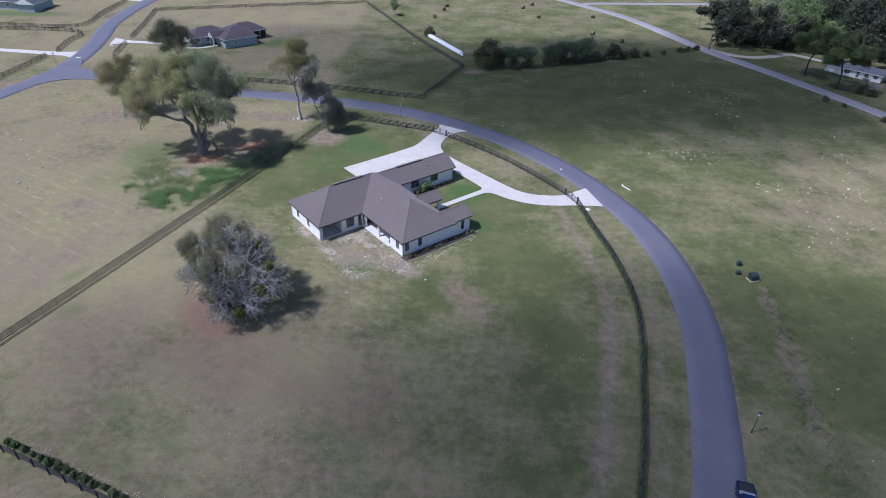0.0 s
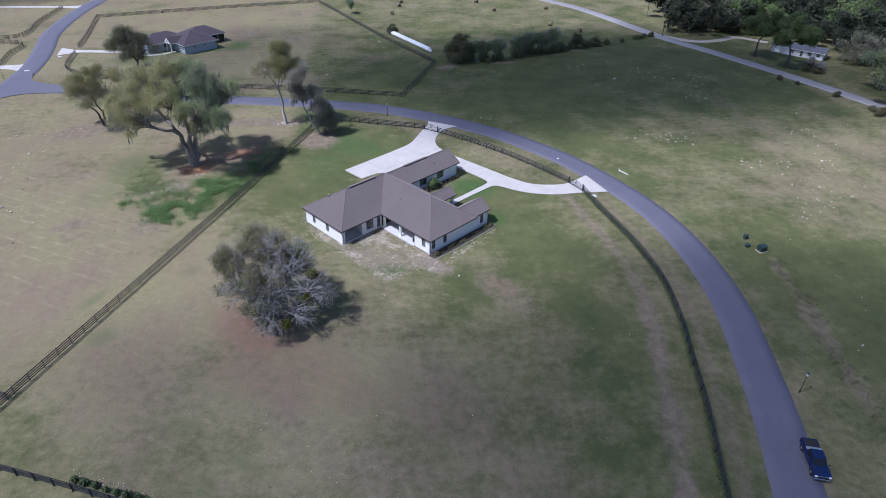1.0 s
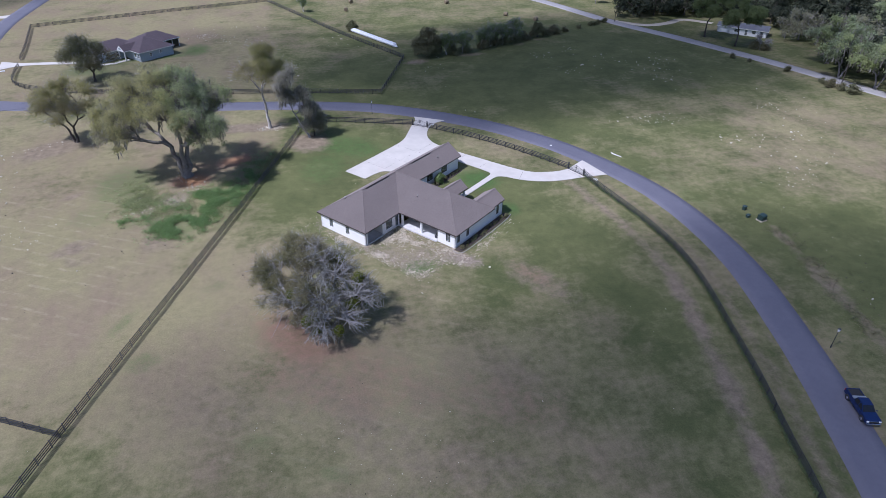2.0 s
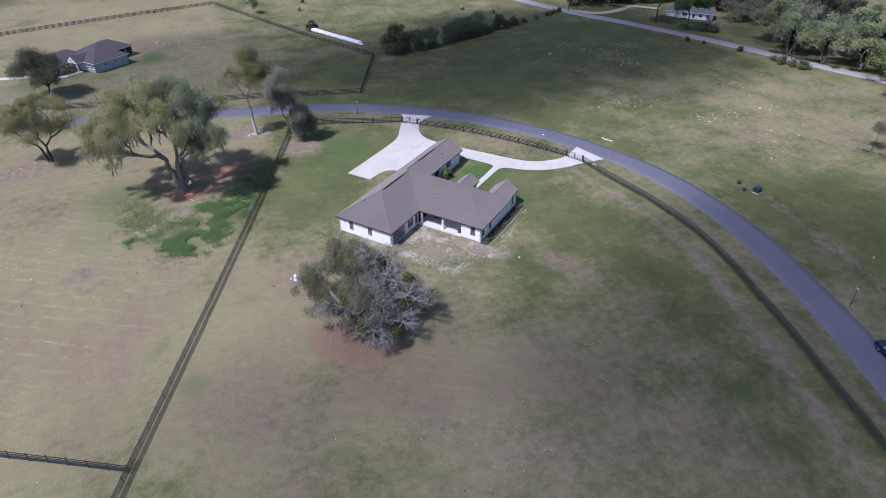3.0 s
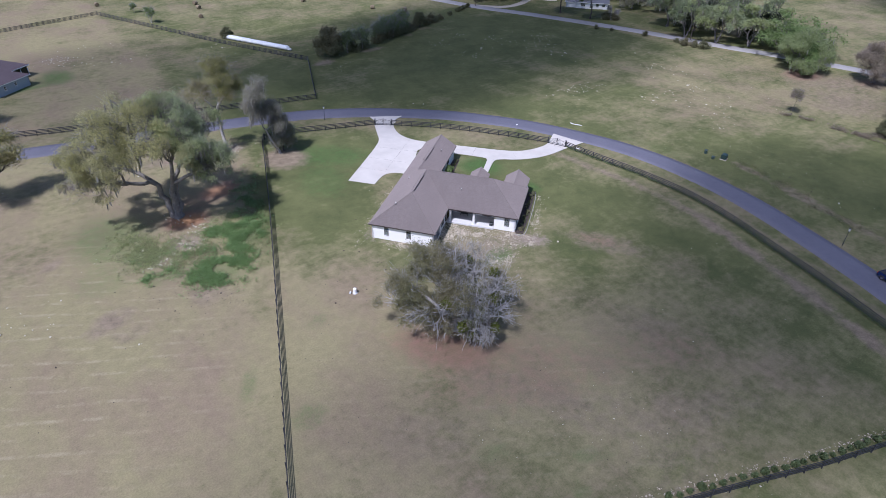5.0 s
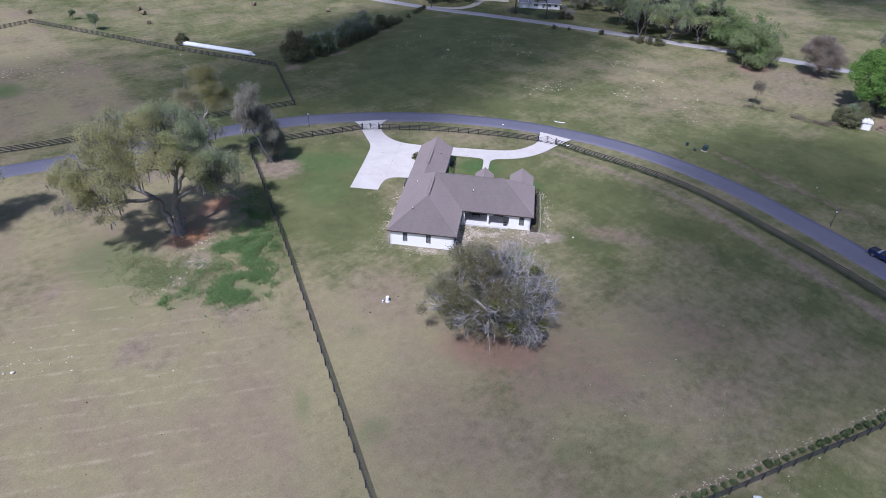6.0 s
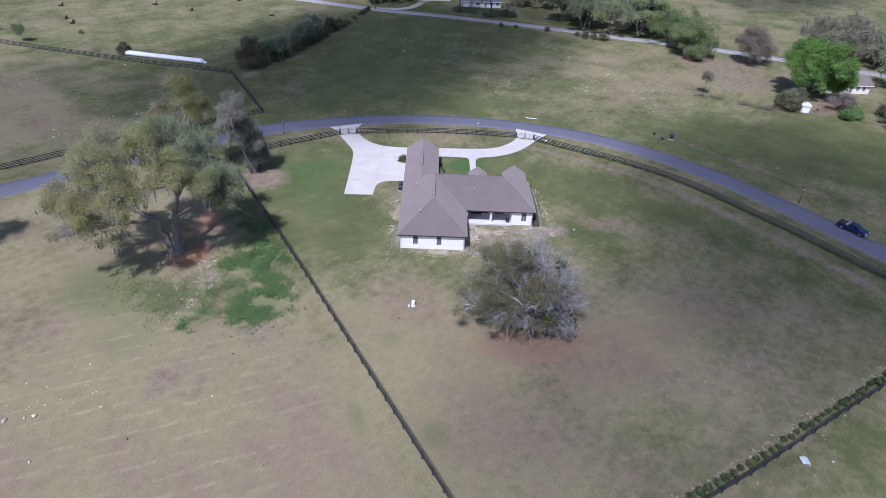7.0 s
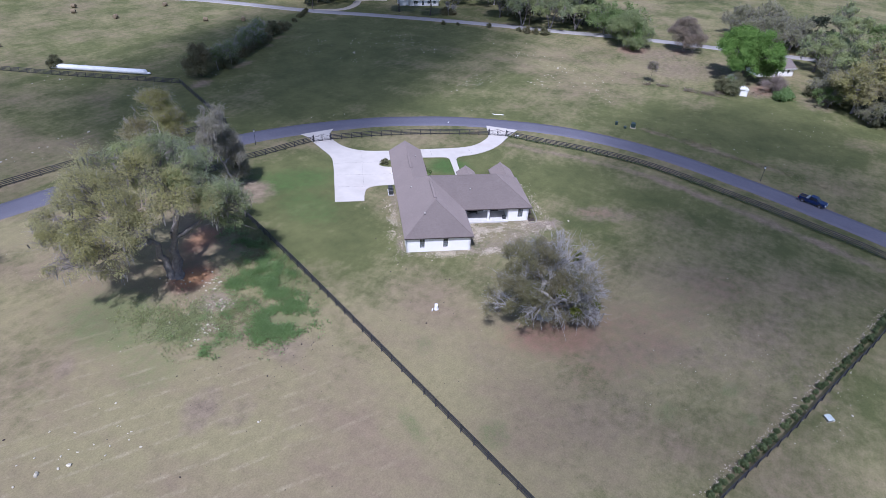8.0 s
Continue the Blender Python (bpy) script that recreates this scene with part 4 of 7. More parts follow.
for a, b, r0, r1 in (((-4.2, -0.6, 7.6), (-4.8, 2.2, 8.3), 0.20, 0.15), ((-4.8, 2.2, 8.3), (-5.1, 4.2, 8.7), 0.15, 0.09), ((-4.7, 1.4, 8.1), (-5.6, 2.4, 8.9), 0.08, 0.04), ((-4.4, 0.2, 7.8), (-3.4, 0.4, 6.4), 0.10, 0.05), ((-4.2, -0.6, 7.6), (-3.2, -1.4, 6.2), 0.20, 0.20)):
    rod(bm, a, b, r0, r1, 8)
part("broken_limb", bm, bark_pale, near_tree, "bleached bare broken limb")
tree("young_oak", "olive-leaved oak at the field edge", -80.2, 151.0, LEAF_OLIVE, bark_dark, seed=5, fork=3.6, r=0.34, stems=2, leaves=42000, size=0.17, subs=10, twigs=3500, ragged=0.5,
     lobes=[(-2.5, 0, 10.0, 4.5, 4.2, 3.6), (2.5, 1, 10.5, 4.2, 4.0, 3.4), (0, -2, 7.5, 4.4, 3.6, 3.0), (-5, 2, 7.0, 3.2, 3.2, 2.6), (5, 0, 7.2, 3.0, 3.0, 2.6), (0, 2, 12.6, 3.0, 3.0, 2.2)])
tree("grey_oak", "grey-green oak in front of the neighbouring house", -84.4, 195.5, LEAF_DULL, bark_dark, scale=1.12, seed=6, fork=2.4, r=0.34, leaves=40000, size=0.18, subs=10, twigs=3000, ragged=0.5,
     lobes=[(0, 0, 9.0, 4.4, 4.4, 3.6), (-3.6, 1, 6.0, 3.8, 3.8, 3.0), (3.8, -1, 6.0, 3.8, 3.8, 3.0), (0.5, -3, 5.0, 3.6, 3.2, 2.8), (0, 3.4, 6.0, 3.6, 3.4, 3.0)])
tree("pale_trunk_tree", "tall tree with a pale straight trunk and thin olive crown", -36.6, 148.8, LEAF_OLIVE, bark_pale, leaf_more=LEAF_SUNNY, more=24000, more_side=lambda c: c[0] > -0.5 and c[2] > 14.0, seed=9, fork=9.0, r=0.40, leaves=40000, size=0.145, subs=12, twigs=1800, ragged=0.55, hollow=0.3,
     lobes=[(0, 0, 15.6, 4.2, 4.2, 2.8), (-3.6, 0.6, 13.4, 3.2, 3.2, 2.4), (3.4, 0.5, 13.8, 3.2, 3.2, 2.6), (0.5, 0.6, 18.0, 3.2, 3.2, 1.9), (0.6, -2.6, 13.2, 2.8, 2.6, 2.2)])
tree("mossy_tree", "narrow grey mossy tree over a dark cedar", -27.6, 140.8, LEAF_LICHEN, bark_lichen, seed=10, fork=6.0, r=0.26, lean=(-2.2, -0.4), leaves=30000, size=0.14, subs=16, puff=0.8, twigs=4500, twig_len=0.6, moss=900, ragged=0.6,
     lobes=[(-3.4, -0.4, 13.4, 3.4, 3.4, 3.2), (-1.2, -0.6, 10.0, 2.6, 2.6, 2.8), (-5.0, -0.4, 11.0, 2.4, 2.4, 2.4), (-2.2, 0.4, 16.2, 2.6, 2.6, 1.8), (0.4, -0.5, 7.0, 2.2, 2.2, 2.2)])
tree("cedar", "dark dense cedar at the fence corner", -26.4, 141.6, LEAF_GREY, bark_dark, leaf_more=LEAF_LICHEN, more=9000, seed=12, fork=1.0, r=0.2, leaves=9000, size=0.17, airy=0.46, twigs=2200, twig_len=0.6, subs=7, ragged=0.5, hollow=0.4, keep_low=0.7,
     lobes=[(0, 0, 2.6, 2.4, 2.4, 2.4), (0.5, 0.3, 4.8, 2.2, 2.2, 2.2), (-0.8, 0, 6.4, 1.8, 1.8, 1.8), (1.2, -0.4, 3.4, 2.0, 2.0, 2.0)])

# the wood and the hedges
tree("shade_tree", "rounded bright green tree in new leaf", 114.8, 62.5, LEAF_BRIGHT, bark_dark, seed=14, scale=1.2, fork=3.2, r=0.45, leaves=100000, size=0.25, clump=12, spread=0.45, puff=0.9, subs=11, ragged=0.45, hollow=0.5, keep_low=0.5,
     lobes=[(0, 0, 10.8, 5.6, 5.6, 3.8), (-5.0, 2.6, 8.6, 4.6, 4.6, 3.4), (4.8, -2.8, 8.6, 4.8, 4.8, 3.4), (-3.0, -4.4, 7.2, 4.6, 4.4, 3.4), (2.8, 4.6, 7.6, 4.6, 4.6, 3.4), (-6.8, -0.6, 5.4, 3.8, 3.8, 3.0), (6.8, -2.2, 5.2, 3.8, 3.8, 3.0), (0.6, -6.0, 4.6, 3.8, 3.6, 3.0)])
tree("dormant_oak", "bare brownish rounded oak on sandy soil", 137.5, 85.0, LEAF_BROWN, bark, seed=15, fork=2.2, r=0.34, stems=3, leaves=52000, size=0.16, subs=14, twigs=9000, twig_len=0.7, twig=twig_brown, ragged=0.4, hollow=0.3,
     lobes=[(0, 0, 9.0, 5.0, 5.0, 3.2), (-4.4, 2.0, 6.2, 3.8, 3.8, 3.2), (4.4, -2.0, 6.2, 3.8, 3.8, 3.2), (-1, -4.2, 5.0, 3.8, 3.6, 3.0), (0, 3.8, 6.0, 3.6, 3.4, 3.0), (-4.6, -2.4, 4.2, 3.2, 3.2, 2.4), (3.6, -4.6, 4.0, 3.0, 3.0, 2.2)])
ROUND = [(0, 0, 11.0, 5.4, 5.4, 4.0), (-4.6, 2, 8.2, 4.6, 4.6, 3.4), (4.6, -2, 8.2, 4.6, 4.6, 3.4), (-2, -4.6, 7.0, 4.4, 4.2, 3.2), (2, 4.6, 7.4, 4.4, 4.2, 3.4), (0.5, 0, 13.8, 3.2, 3.2, 2.0)]
LOW = [(0, 0, 9.0, 6.0, 6.0, 4.2), (-5.6, 2, 6.0, 5.0, 5.0, 3.6), (5.6, -2, 6.0, 5.0, 5.0, 3.6), (-2, -5.6, 4.6, 4.8, 4.4, 3.2), (3, 5.4, 5.6, 4.8, 4.6, 3.4), (5.4, 5.0, 3.6, 3.8, 3.8, 2.8), (-6.5, -3.0, 3.4, 3.8, 3.8, 2.8)]
wood_a = tree("wood_oak", "mossy grey-green oak of the roadside wood", 140.5, 160, LEAF_OAK, bark, seed=21, fork=3.6, r=0.42, stems=2, leaves=10500, size=0.38, sides=4, clump=10, spread=0.5, subs=7, fine=1, moss=900, ragged=0.5, lobes=ROUND, group="trees of the wood")
wood_b = tree("wood_tree", "green leafy tree of the roadside wood", 143, 108.0, LEAF_GREEN, bark, seed=22, fork=2.0, r=0.42, leaves=10500, size=0.38, sides=4, clump=10, spread=0.6, subs=7, fine=1, ragged=0.5, keep_low=0.6, lobes=LOW, group="trees of the wood")
wood_c = tree("wood_tree", "dark evergreen tree of the roadside wood", 112, 233, LEAF_DARK, bark_dark, seed=23, fork=3.0, r=0.40, leaves=6000, size=0.62, sides=4, clump=8, spread=0.6, subs=5, fine=0, ragged=0.5, keep_low=0.6, lobes=LOW, group="trees of the wood")
wood_d = tree("wood_tree", "olive spring-leaved tree of the roadside wood", 101, 31, LEAF_OLIVE, bark, seed=24, fork=3.0, r=0.40, leaves=10500, size=0.38, sides=4, clump=10, spread=0.5, subs=7, fine=1, twigs=1500, ragged=0.5, lobes=ROUND, group="trees of the wood")
wood_e = tree("wood_tree", "grey half-bare oak of the roadside wood", 175, 69, LEAF_GREY, bark, seed=25, fork=3.4, r=0.45, leaves=10500, size=0.38, sides=4, clump=10, spread=0.5, subs=8, fine=1, twigs=2500, moss=700, ragged=0.5, lobes=LOW, group="trees of the wood")
tree("willow_oak", "broad pale green drooping oak on red soil", 131.3, 103.5, LEAF_WILLOW, bark, seed=37, fork=2.2, r=0.42, stems=2, leaves=90000, size=0.22, clump=12, spread=0.5, subs=11, ragged=0.5, keep_low=0.8, moss=900, lobes=LOW)
KINDS = {"a": wood_a, "b": wood_b, "c": wood_c, "d": wood_d, "e": wood_e}
rng = np.random.default_rng(40)
for k, x, y, s in (("a", 132.5, 147, .95), ("a", 135.5, 136.5, 1.0), ("c", 143, 150, .95), ("a", 142, 127.5, 1.0), ("b", 150, 121, 1.0), ("a", 150, 136, 1.05), ("c", 152, 128, .9), ("b", 141, 116, .95), ("e", 152, 160, 1.0), 
                   ("e", 180, 62, 1.15), ("e", 167, 51, 1.0), ("a", 190, 34, 1.1), ("e", 166, 62, .9), ("c", 172, 44, 1.0), ("b", 158, 38, .9), ("a", 150, 33, 1.0), ("d", 137, 26, 1.0), ("a", 141, 42, .95), ("e", 128, 34, .95), ("d", 116, 26, 1.05), ("e", 113, 36, .8),
                   ("c", 96, 21, .85), ("e", 108, 34, .8), ("d", 98, 28, .7), ("e", 94, 20, .8), ("b", 103, 37, .45), ("e", 95, 27, .5), ("a", 118, 31, 1.0), ("d", 110, 28, 1.05), ("d", 92, 14, 1.0), ("e", 106, 18, 1.0), ("a", 122, 16, 1.1), ("c", 88, 4, 1.0), ("d", 100, 3, 1.1), ("a", 140, 8, 1.1), ("e", 160, 12, 1.1), ("b", 185, 15, 1.1),
                   ("c", 120, 231, 1.1), ("e", 127, 236, 1.15), ("c", 133, 229, 1.05), ("b", 140, 233, 1.15), ("c", 150, 228, 1.0), ("c", 117, 245, 1.15), ("a", 128, 249, 1.15), ("b", 139, 246, 1.2), ("c", 149, 241, 1.2), ("c", 160, 236, 1.2), ("c", 161, 222, 1.1), ("b", 172, 224, 1.0),
                   ("c", 171, 212, 1.1), ("c", 158, 208, .9), ("c", 122, 262, 1.1), ("a", 140, 262, 1.2), ("c", 156, 258, 1.2), ("c", 172, 246, 1.2), ("b", 185, 232, 1.1), ("c", 183, 210, 1.2), ("c", 166, 196, 1.0), ("e", 152, 186, .8), ("c", 176, 192, 1.1), ("c", 190, 262, 1.2), ("c", 190, 285, 1.2),
                   ("c", 165, 278, 1.2), ("a", 146, 282, 1.1), ("c", 205, 250, 1.2), ("c", 200, 222, 1.2), ("e", 160, 172, 1.0), ("c", 172, 166, 1.1), ("a", 184, 178, 1.1), ("c", 196, 192, 1.1), ("c", 163, 150, 1.0), ("a", 170, 134, .9), ("c", 210, 300, 1.3), ("c", 235, 290, 1.3), ("c", 232, 262, 1.3)):
    sc = s * rng.uniform(0.92, 1.08)
    copy_thing(KINDS[k], pose(x, y, 0, 0, 0, rng.uniform(0, 360)) @ Matrix.Diagonal((sc, sc, sc * rng.uniform(0.9, 1.1), 1)))
tree("fir", "small conical bright green evergreen beside the oaks", 127.4, 100.6, LEAF_GREEN, bark_dark, seed=26, fork=1.2, r=0.16, leaves=6000, size=0.34, subs=5, hollow=0.4, ragged=0.3, keep_low=0.8, lobes=[(0, 0, 2.2, 2.7, 2.7, 2.0), (0, 0, 4.2, 2.2, 2.2, 2.0), (0, 0, 6.2, 1.5, 1.5, 1.8), (0, 0, 7.8, 0.9, 0.9, 1.2)])
PINE = [(0, 0, 14.0, 4.2, 4.2, 2.8), (-3.4, 1, 11.4, 3.6, 3.6, 2.4), (3.5, -1, 11.4, 3.6, 3.6, 2.4), (1, 3.4, 10.2, 3.2, 3.2, 2.0), (-1.2, -3.2, 10.0, 3.2, 3.2, 2.0), (-3.4, -1.0, 8.2, 2.8, 2.8, 1.7), (3.2, 1.6, 7.8, 2.8, 2.8, 1.7)]
pine = tree("pine", "tall pine with a bare trunk and clumped crown", 120.5, 197.0, LEAF_PINE, bark_dark, seed=27, fork=8.5, r=0.30, leaves=52000, size=0.28, clump=10, spread=0.4, subs=9, puff=0.9, hollow=0.35, ragged=0.5, lobes=PINE, group="roadside pines")
copy_thing(pine, pose(123.8, 184.2, 0, 0, 0, 130) @ Matrix.Scale(1.04, 4))
tree("palm", "small cabbage palm beyond the country road", 106.5, 256.1, LEAF_DARK, bark, seed=28, fork=6.0, r=0.16, leaves=1600, size=0.7, subs=6, hollow=0.2, lobes=[(0, 0, 7.0, 1.7, 1.7, 1.5)])

bush_a = tree("hedge_bush", "dense green bush of the hedgerow", 15.5, 197.5, LEAF_DULL, bark_dark, category="bush", seed=30, fork=1.2, r=0.2, stems=2, leaves=16000, size=0.26, subs=8, ragged=0.5, keep_low=0.8, lobes=[(0, 0, 5.6, 3.4, 3.2, 3.2), (-2.6, 0, 3.2, 2.8, 2.8, 2.6), (2.6, 0.5, 3.4, 3.0, 2.8, 2.8), (0.5, -1.6, 2.4, 2.8, 2.4, 2.2), (1.4, 1, 7.4, 2.0, 2.0, 1.8)], group="hedgerow")
bush_b = tree("hedge_sapling", "slender pale-stemmed sapling of the hedgerow", 22, 197.5, LEAF_GREEN, bark_pale, category="tree", seed=31, fork=2.6, r=0.10, stems=2, leaves=2600, size=0.24, subs=6, fine=1, ragged=0.6, twigs=900, lobes=[(0, 0, 5.4, 2.0, 2.0, 2.2), (-1.3, 0.4, 3.8, 1.6, 1.6, 1.8), (1.3, -0.3, 4.2, 1.6, 1.6, 1.8)], group="hedgerow")
bush_c = tree("hedge_shrub", "low dark shrub of the hedgerow", 68, 213.5, LEAF_DULL, bark_dark, category="bush", seed=32, fork=0.6, r=0.08, stems=2, leaves=2000, size=0.28, subs=4, fine=0, ragged=0.5, keep_low=0.9, lobes=[(0, 0, 1.6, 1.8, 1.6, 1.4), (1.4, 0.3, 1.1, 1.4, 1.3, 1.0), (-1.3, -0.2, 1.2, 1.4, 1.3, 1.0)], group="hedgerow")
for k, x, y, s in ((bush_a, 18.5, 199.0, .6), (bush_b, 24.6, 198.4, 0.90), (bush_b, 27.6, 198.2, 0.98), (bush_b, 29.6, 199.2, 0.90), (bush_c, 24, 197.2, 1.0), (bush_c, 28.6, 198.6, .9), (bush_b, 35.6, 201.5, 0.94), (bush_b, 37.4, 202.4, 0.98), (bush_b, 39.6, 203.6, 1.07), (bush_b, 42.2, 204.4, 0.98), (bush_b, 44.4, 205, 1.02),
                   (bush_b, 47, 206, 0.90), (bush_b, 49.6, 207.4, 1.11), (bush_c, 50.4, 206.8, .9), (bush_c, 46, 205.6, 1.1), (bush_c, 53.4, 208.2, 1.0), (bush_a, 60, 211.0, .6), (bush_c, 64, 212.4, .8), (bush_c, 73, 215.4, .6), (bush_c, 80, 218.4, .5), (bush_c, 87, 221.8, .6), (bush_c, 90, 223, .6), (bush_c, 36, 201.6, 1.0), (bush_c, 41.4, 204.2, 1.2), (bush_c, 56, 209.4, .6), (bush_c, 94, 225, .6),
                   (bush_c, 114.0, 172.4, .5), (bush_c, 116.6, 167.4, .35), (bush_c, 121.6, 156.4, .55), (bush_c, 123.4, 141.2, .8), (bush_c, 124.6, 138.0, .7), (bush_c, 125.6, 134.4, .9), (bush_c, 124, 144.6, .5),
                   (bush_a, 97.6, 65.8, .5), (bush_a, 101.5, 62.6, .6), (bush_b, 99, 64.6, .7), (bush_c, 96.4, 63.4, 1.3), (bush_a, 100.6, 66.2, .45), (bush_c, 99.8, 62.2, 1.2),
                   (bush_c, 111.4, 41.6, 1.1), (bush_c, 128.6, 180.4, 1.0), (bush_c, 130.4, 177.4, .8), (bush_b, -19.4, 268.4, .8), (bush_b, -20.6, 287, .5), (bush_a, -4.2, 234.2, .42)):
    copy_thing(k, pose(x, y, 0, 0, 0, rng.uniform(0, 360)) @ Matrix.Scale(s, 4))
tree("yard_bush", "spreading fresh green bush by the cottage", 100.6, 49.6, LEAF_WEED, bark, category="bush", seed=33, fork=0.8, r=0.1, stems=3, leaves=7000, size=0.36, subs=4, keep_low=0.9, lobes=[(0, 0, 1.6, 2.4, 2.2, 1.5), (2.2, -0.8, 1.4, 2.0, 2.0, 1.3), (-2.0, 0.8, 1.4, 2.0, 1.8, 1.3)])
tree("bare_bush", "bare purplish bush by the cottage", 106.4, 52.6, None, twig_brown, category="bush", seed=34, fork=0.8, r=0.08, stems=3, leaves=0, size=0.3, subs=10, twigs=4500, twig=twig_brown, lobes=[(0, 0, 2.4, 2.8, 2.8, 2.2), (2.4, -1.2, 2.0, 2.2, 2.2, 1.8)])
tree("bare_sapling", "leaning bare sapling on the field edge", 91.2, 86.2, LEAF_DULL, bark_dark, seed=35, fork=1.6, r=0.08, leaves=1800, size=0.12, subs=10, lean=(0.9, 0.4), twigs=1500, twig_len=0.5, twig=twig_brown, lobes=[(1.4, 0.6, 4.2, 1.9, 1.9, 1.3), (1.6, 0.8, 5.4, 1.6, 1.6, 1.0)])
tree("dead_snag", "fallen bleached dead branches beside the pine", 129.5, 178.5, None, bark_pale, category="dead tree", seed=36, fork=1.4, r=0.18, stems=2, leaves=0, size=0.3, subs=6, twigs=900, lobes=[(0, 0, 3.0, 2.4, 2.4, 2.0)])

# ---------------------------------------------------------------- houses


def wall(bm, a, b, z0, z1, thick, gaps=()):
    """A straight wall from a to b, its outer face to the right of the way, with gaps (from, to, sill, head) along it."""
    a, b = Vector(a), Vector(b)
    length, turn = (b - a).length, math.atan2((b - a).y, (b - a).x)
    m = Matrix.Translation((a.x, a.y, 0)) @ Matrix.Rotation(turn, 4, "Z")
    xs = sorted({0.0, length, *(g[0] for g in gaps), *(g[1] for g in gaps)})
    zs = sorted({z0, z1, *(min(max(h, z0), z1) for g in gaps for h in g[2:4])})
    made = {}

    def vert(i, y, k):
        if (i, y, k) not in made:
            made[i, y, k] = bm.verts.new(m @ Vector((xs[i], y, zs[k])))
        return made[i, y, k]

    def solid(i, k):
        if not (0 <= i < len(xs) - 1 and 0 <= k < len(zs) - 1):
            return False
        x, z = (xs[i] + xs[i + 1]) / 2, (zs[k] + zs[k + 1]) / 2
        return not any(g[0] < x < g[1] and g[2] < z < g[3] for g in gaps)
    for i in range(len(xs) - 1):
        for k in range(len(zs) - 1):
            if not solid(i, k):
                continue
            bm.faces.new((vert(i, 0, k), vert(i + 1, 0, k), vert(i + 1, 0, k + 1), vert(i, 0, k + 1)))
            bm.faces.new((vert(i, thick, k), vert(i, thick, k + 1), vert(i + 1, thick, k + 1), vert(i + 1, thick, k)))
            if not solid(i - 1, k):
                bm.faces.new((vert(i, 0, k), vert(i, 0, k + 1), vert(i, thick, k + 1), vert(i, thick, k)))
            if not solid(i + 1, k):
                bm.faces.new((vert(i + 1, 0, k), vert(i + 1, thick, k), vert(i + 1, thick, k + 1), vert(i + 1, 0, k + 1)))
            if not solid(i, k - 1):
                bm.faces.new((vert(i, 0, k), vert(i, thick, k), vert(i + 1, thick, k), vert(i + 1, 0, k)))
            if not solid(i, k + 1):
                bm.faces.new((vert(i, 0, k + 1), vert(i + 1, 0, k + 1), vert(i + 1, thick, k + 1), vert(i, thick, k + 1)))
    return m


def window(parent, m, s0, s1, lo, hi, cols=1, rows=2, frame_mat=None):
    """A framed window in a gap of a wall; m is the wall's own place."""
    w, h, frame_mat = s1 - s0, hi - lo, frame_mat or trim_dark
    bm = bmesh.new()
    t = 0.06
    box(bm, 0, -0.02, 0, t, 0.09, h)
    box(bm, w - t, -0.02, 0, w, 0.09, h)
    box(bm, t, -0.02, 0, w - t, 0.09, t)
    box(bm, t, -0.02, h - t, w - t, 0.09, h)
    ob = part("window", bm, frame_mat, parent, "", m @ Matrix.Translation((s0, 0, lo)))
    for c in range(cols):
        for r in range(rows):
            bm = bmesh.new()
            x0, x1 = t + (w - 2 * t) * c / cols, t + (w - 2 * t) * (c + 1) / cols
            z0, z1 = t + (h - 2 * t) * r / rows, t + (h - 2 * t) * (r + 1) / rows
            box(bm, x0 + 0.012, 0.04, z0 + 0.012, x1 - 0.012, 0.05, z1 - 0.012)
            pane = part("pane", bm, glass, ob)
            pane.visible_shadow = False
    bm = bmesh.new()
    for c in range(1, cols):
        x = t + (w - 2 * t) * c / cols
        box(bm, x - 0.025, 0.0, t, x + 0.025, 0.08, h - t)
    for r in range(1, rows):
        z = t + (h - 2 * t) * r / rows
        box(bm, t, 0.004, z - 0.02, w - t, 0.076, z + 0.02)
    if cols * rows > 1:
        part("mullion", bm, frame_mat, ob)
    else:
        bm.free()
    bm = bmesh.new()
    box(bm, -0.06, -0.07, -0.07, w + 0.06, 0.0, -0.005, None, 0.01)
    part("sill", bm, white_paint, ob)
    return ob


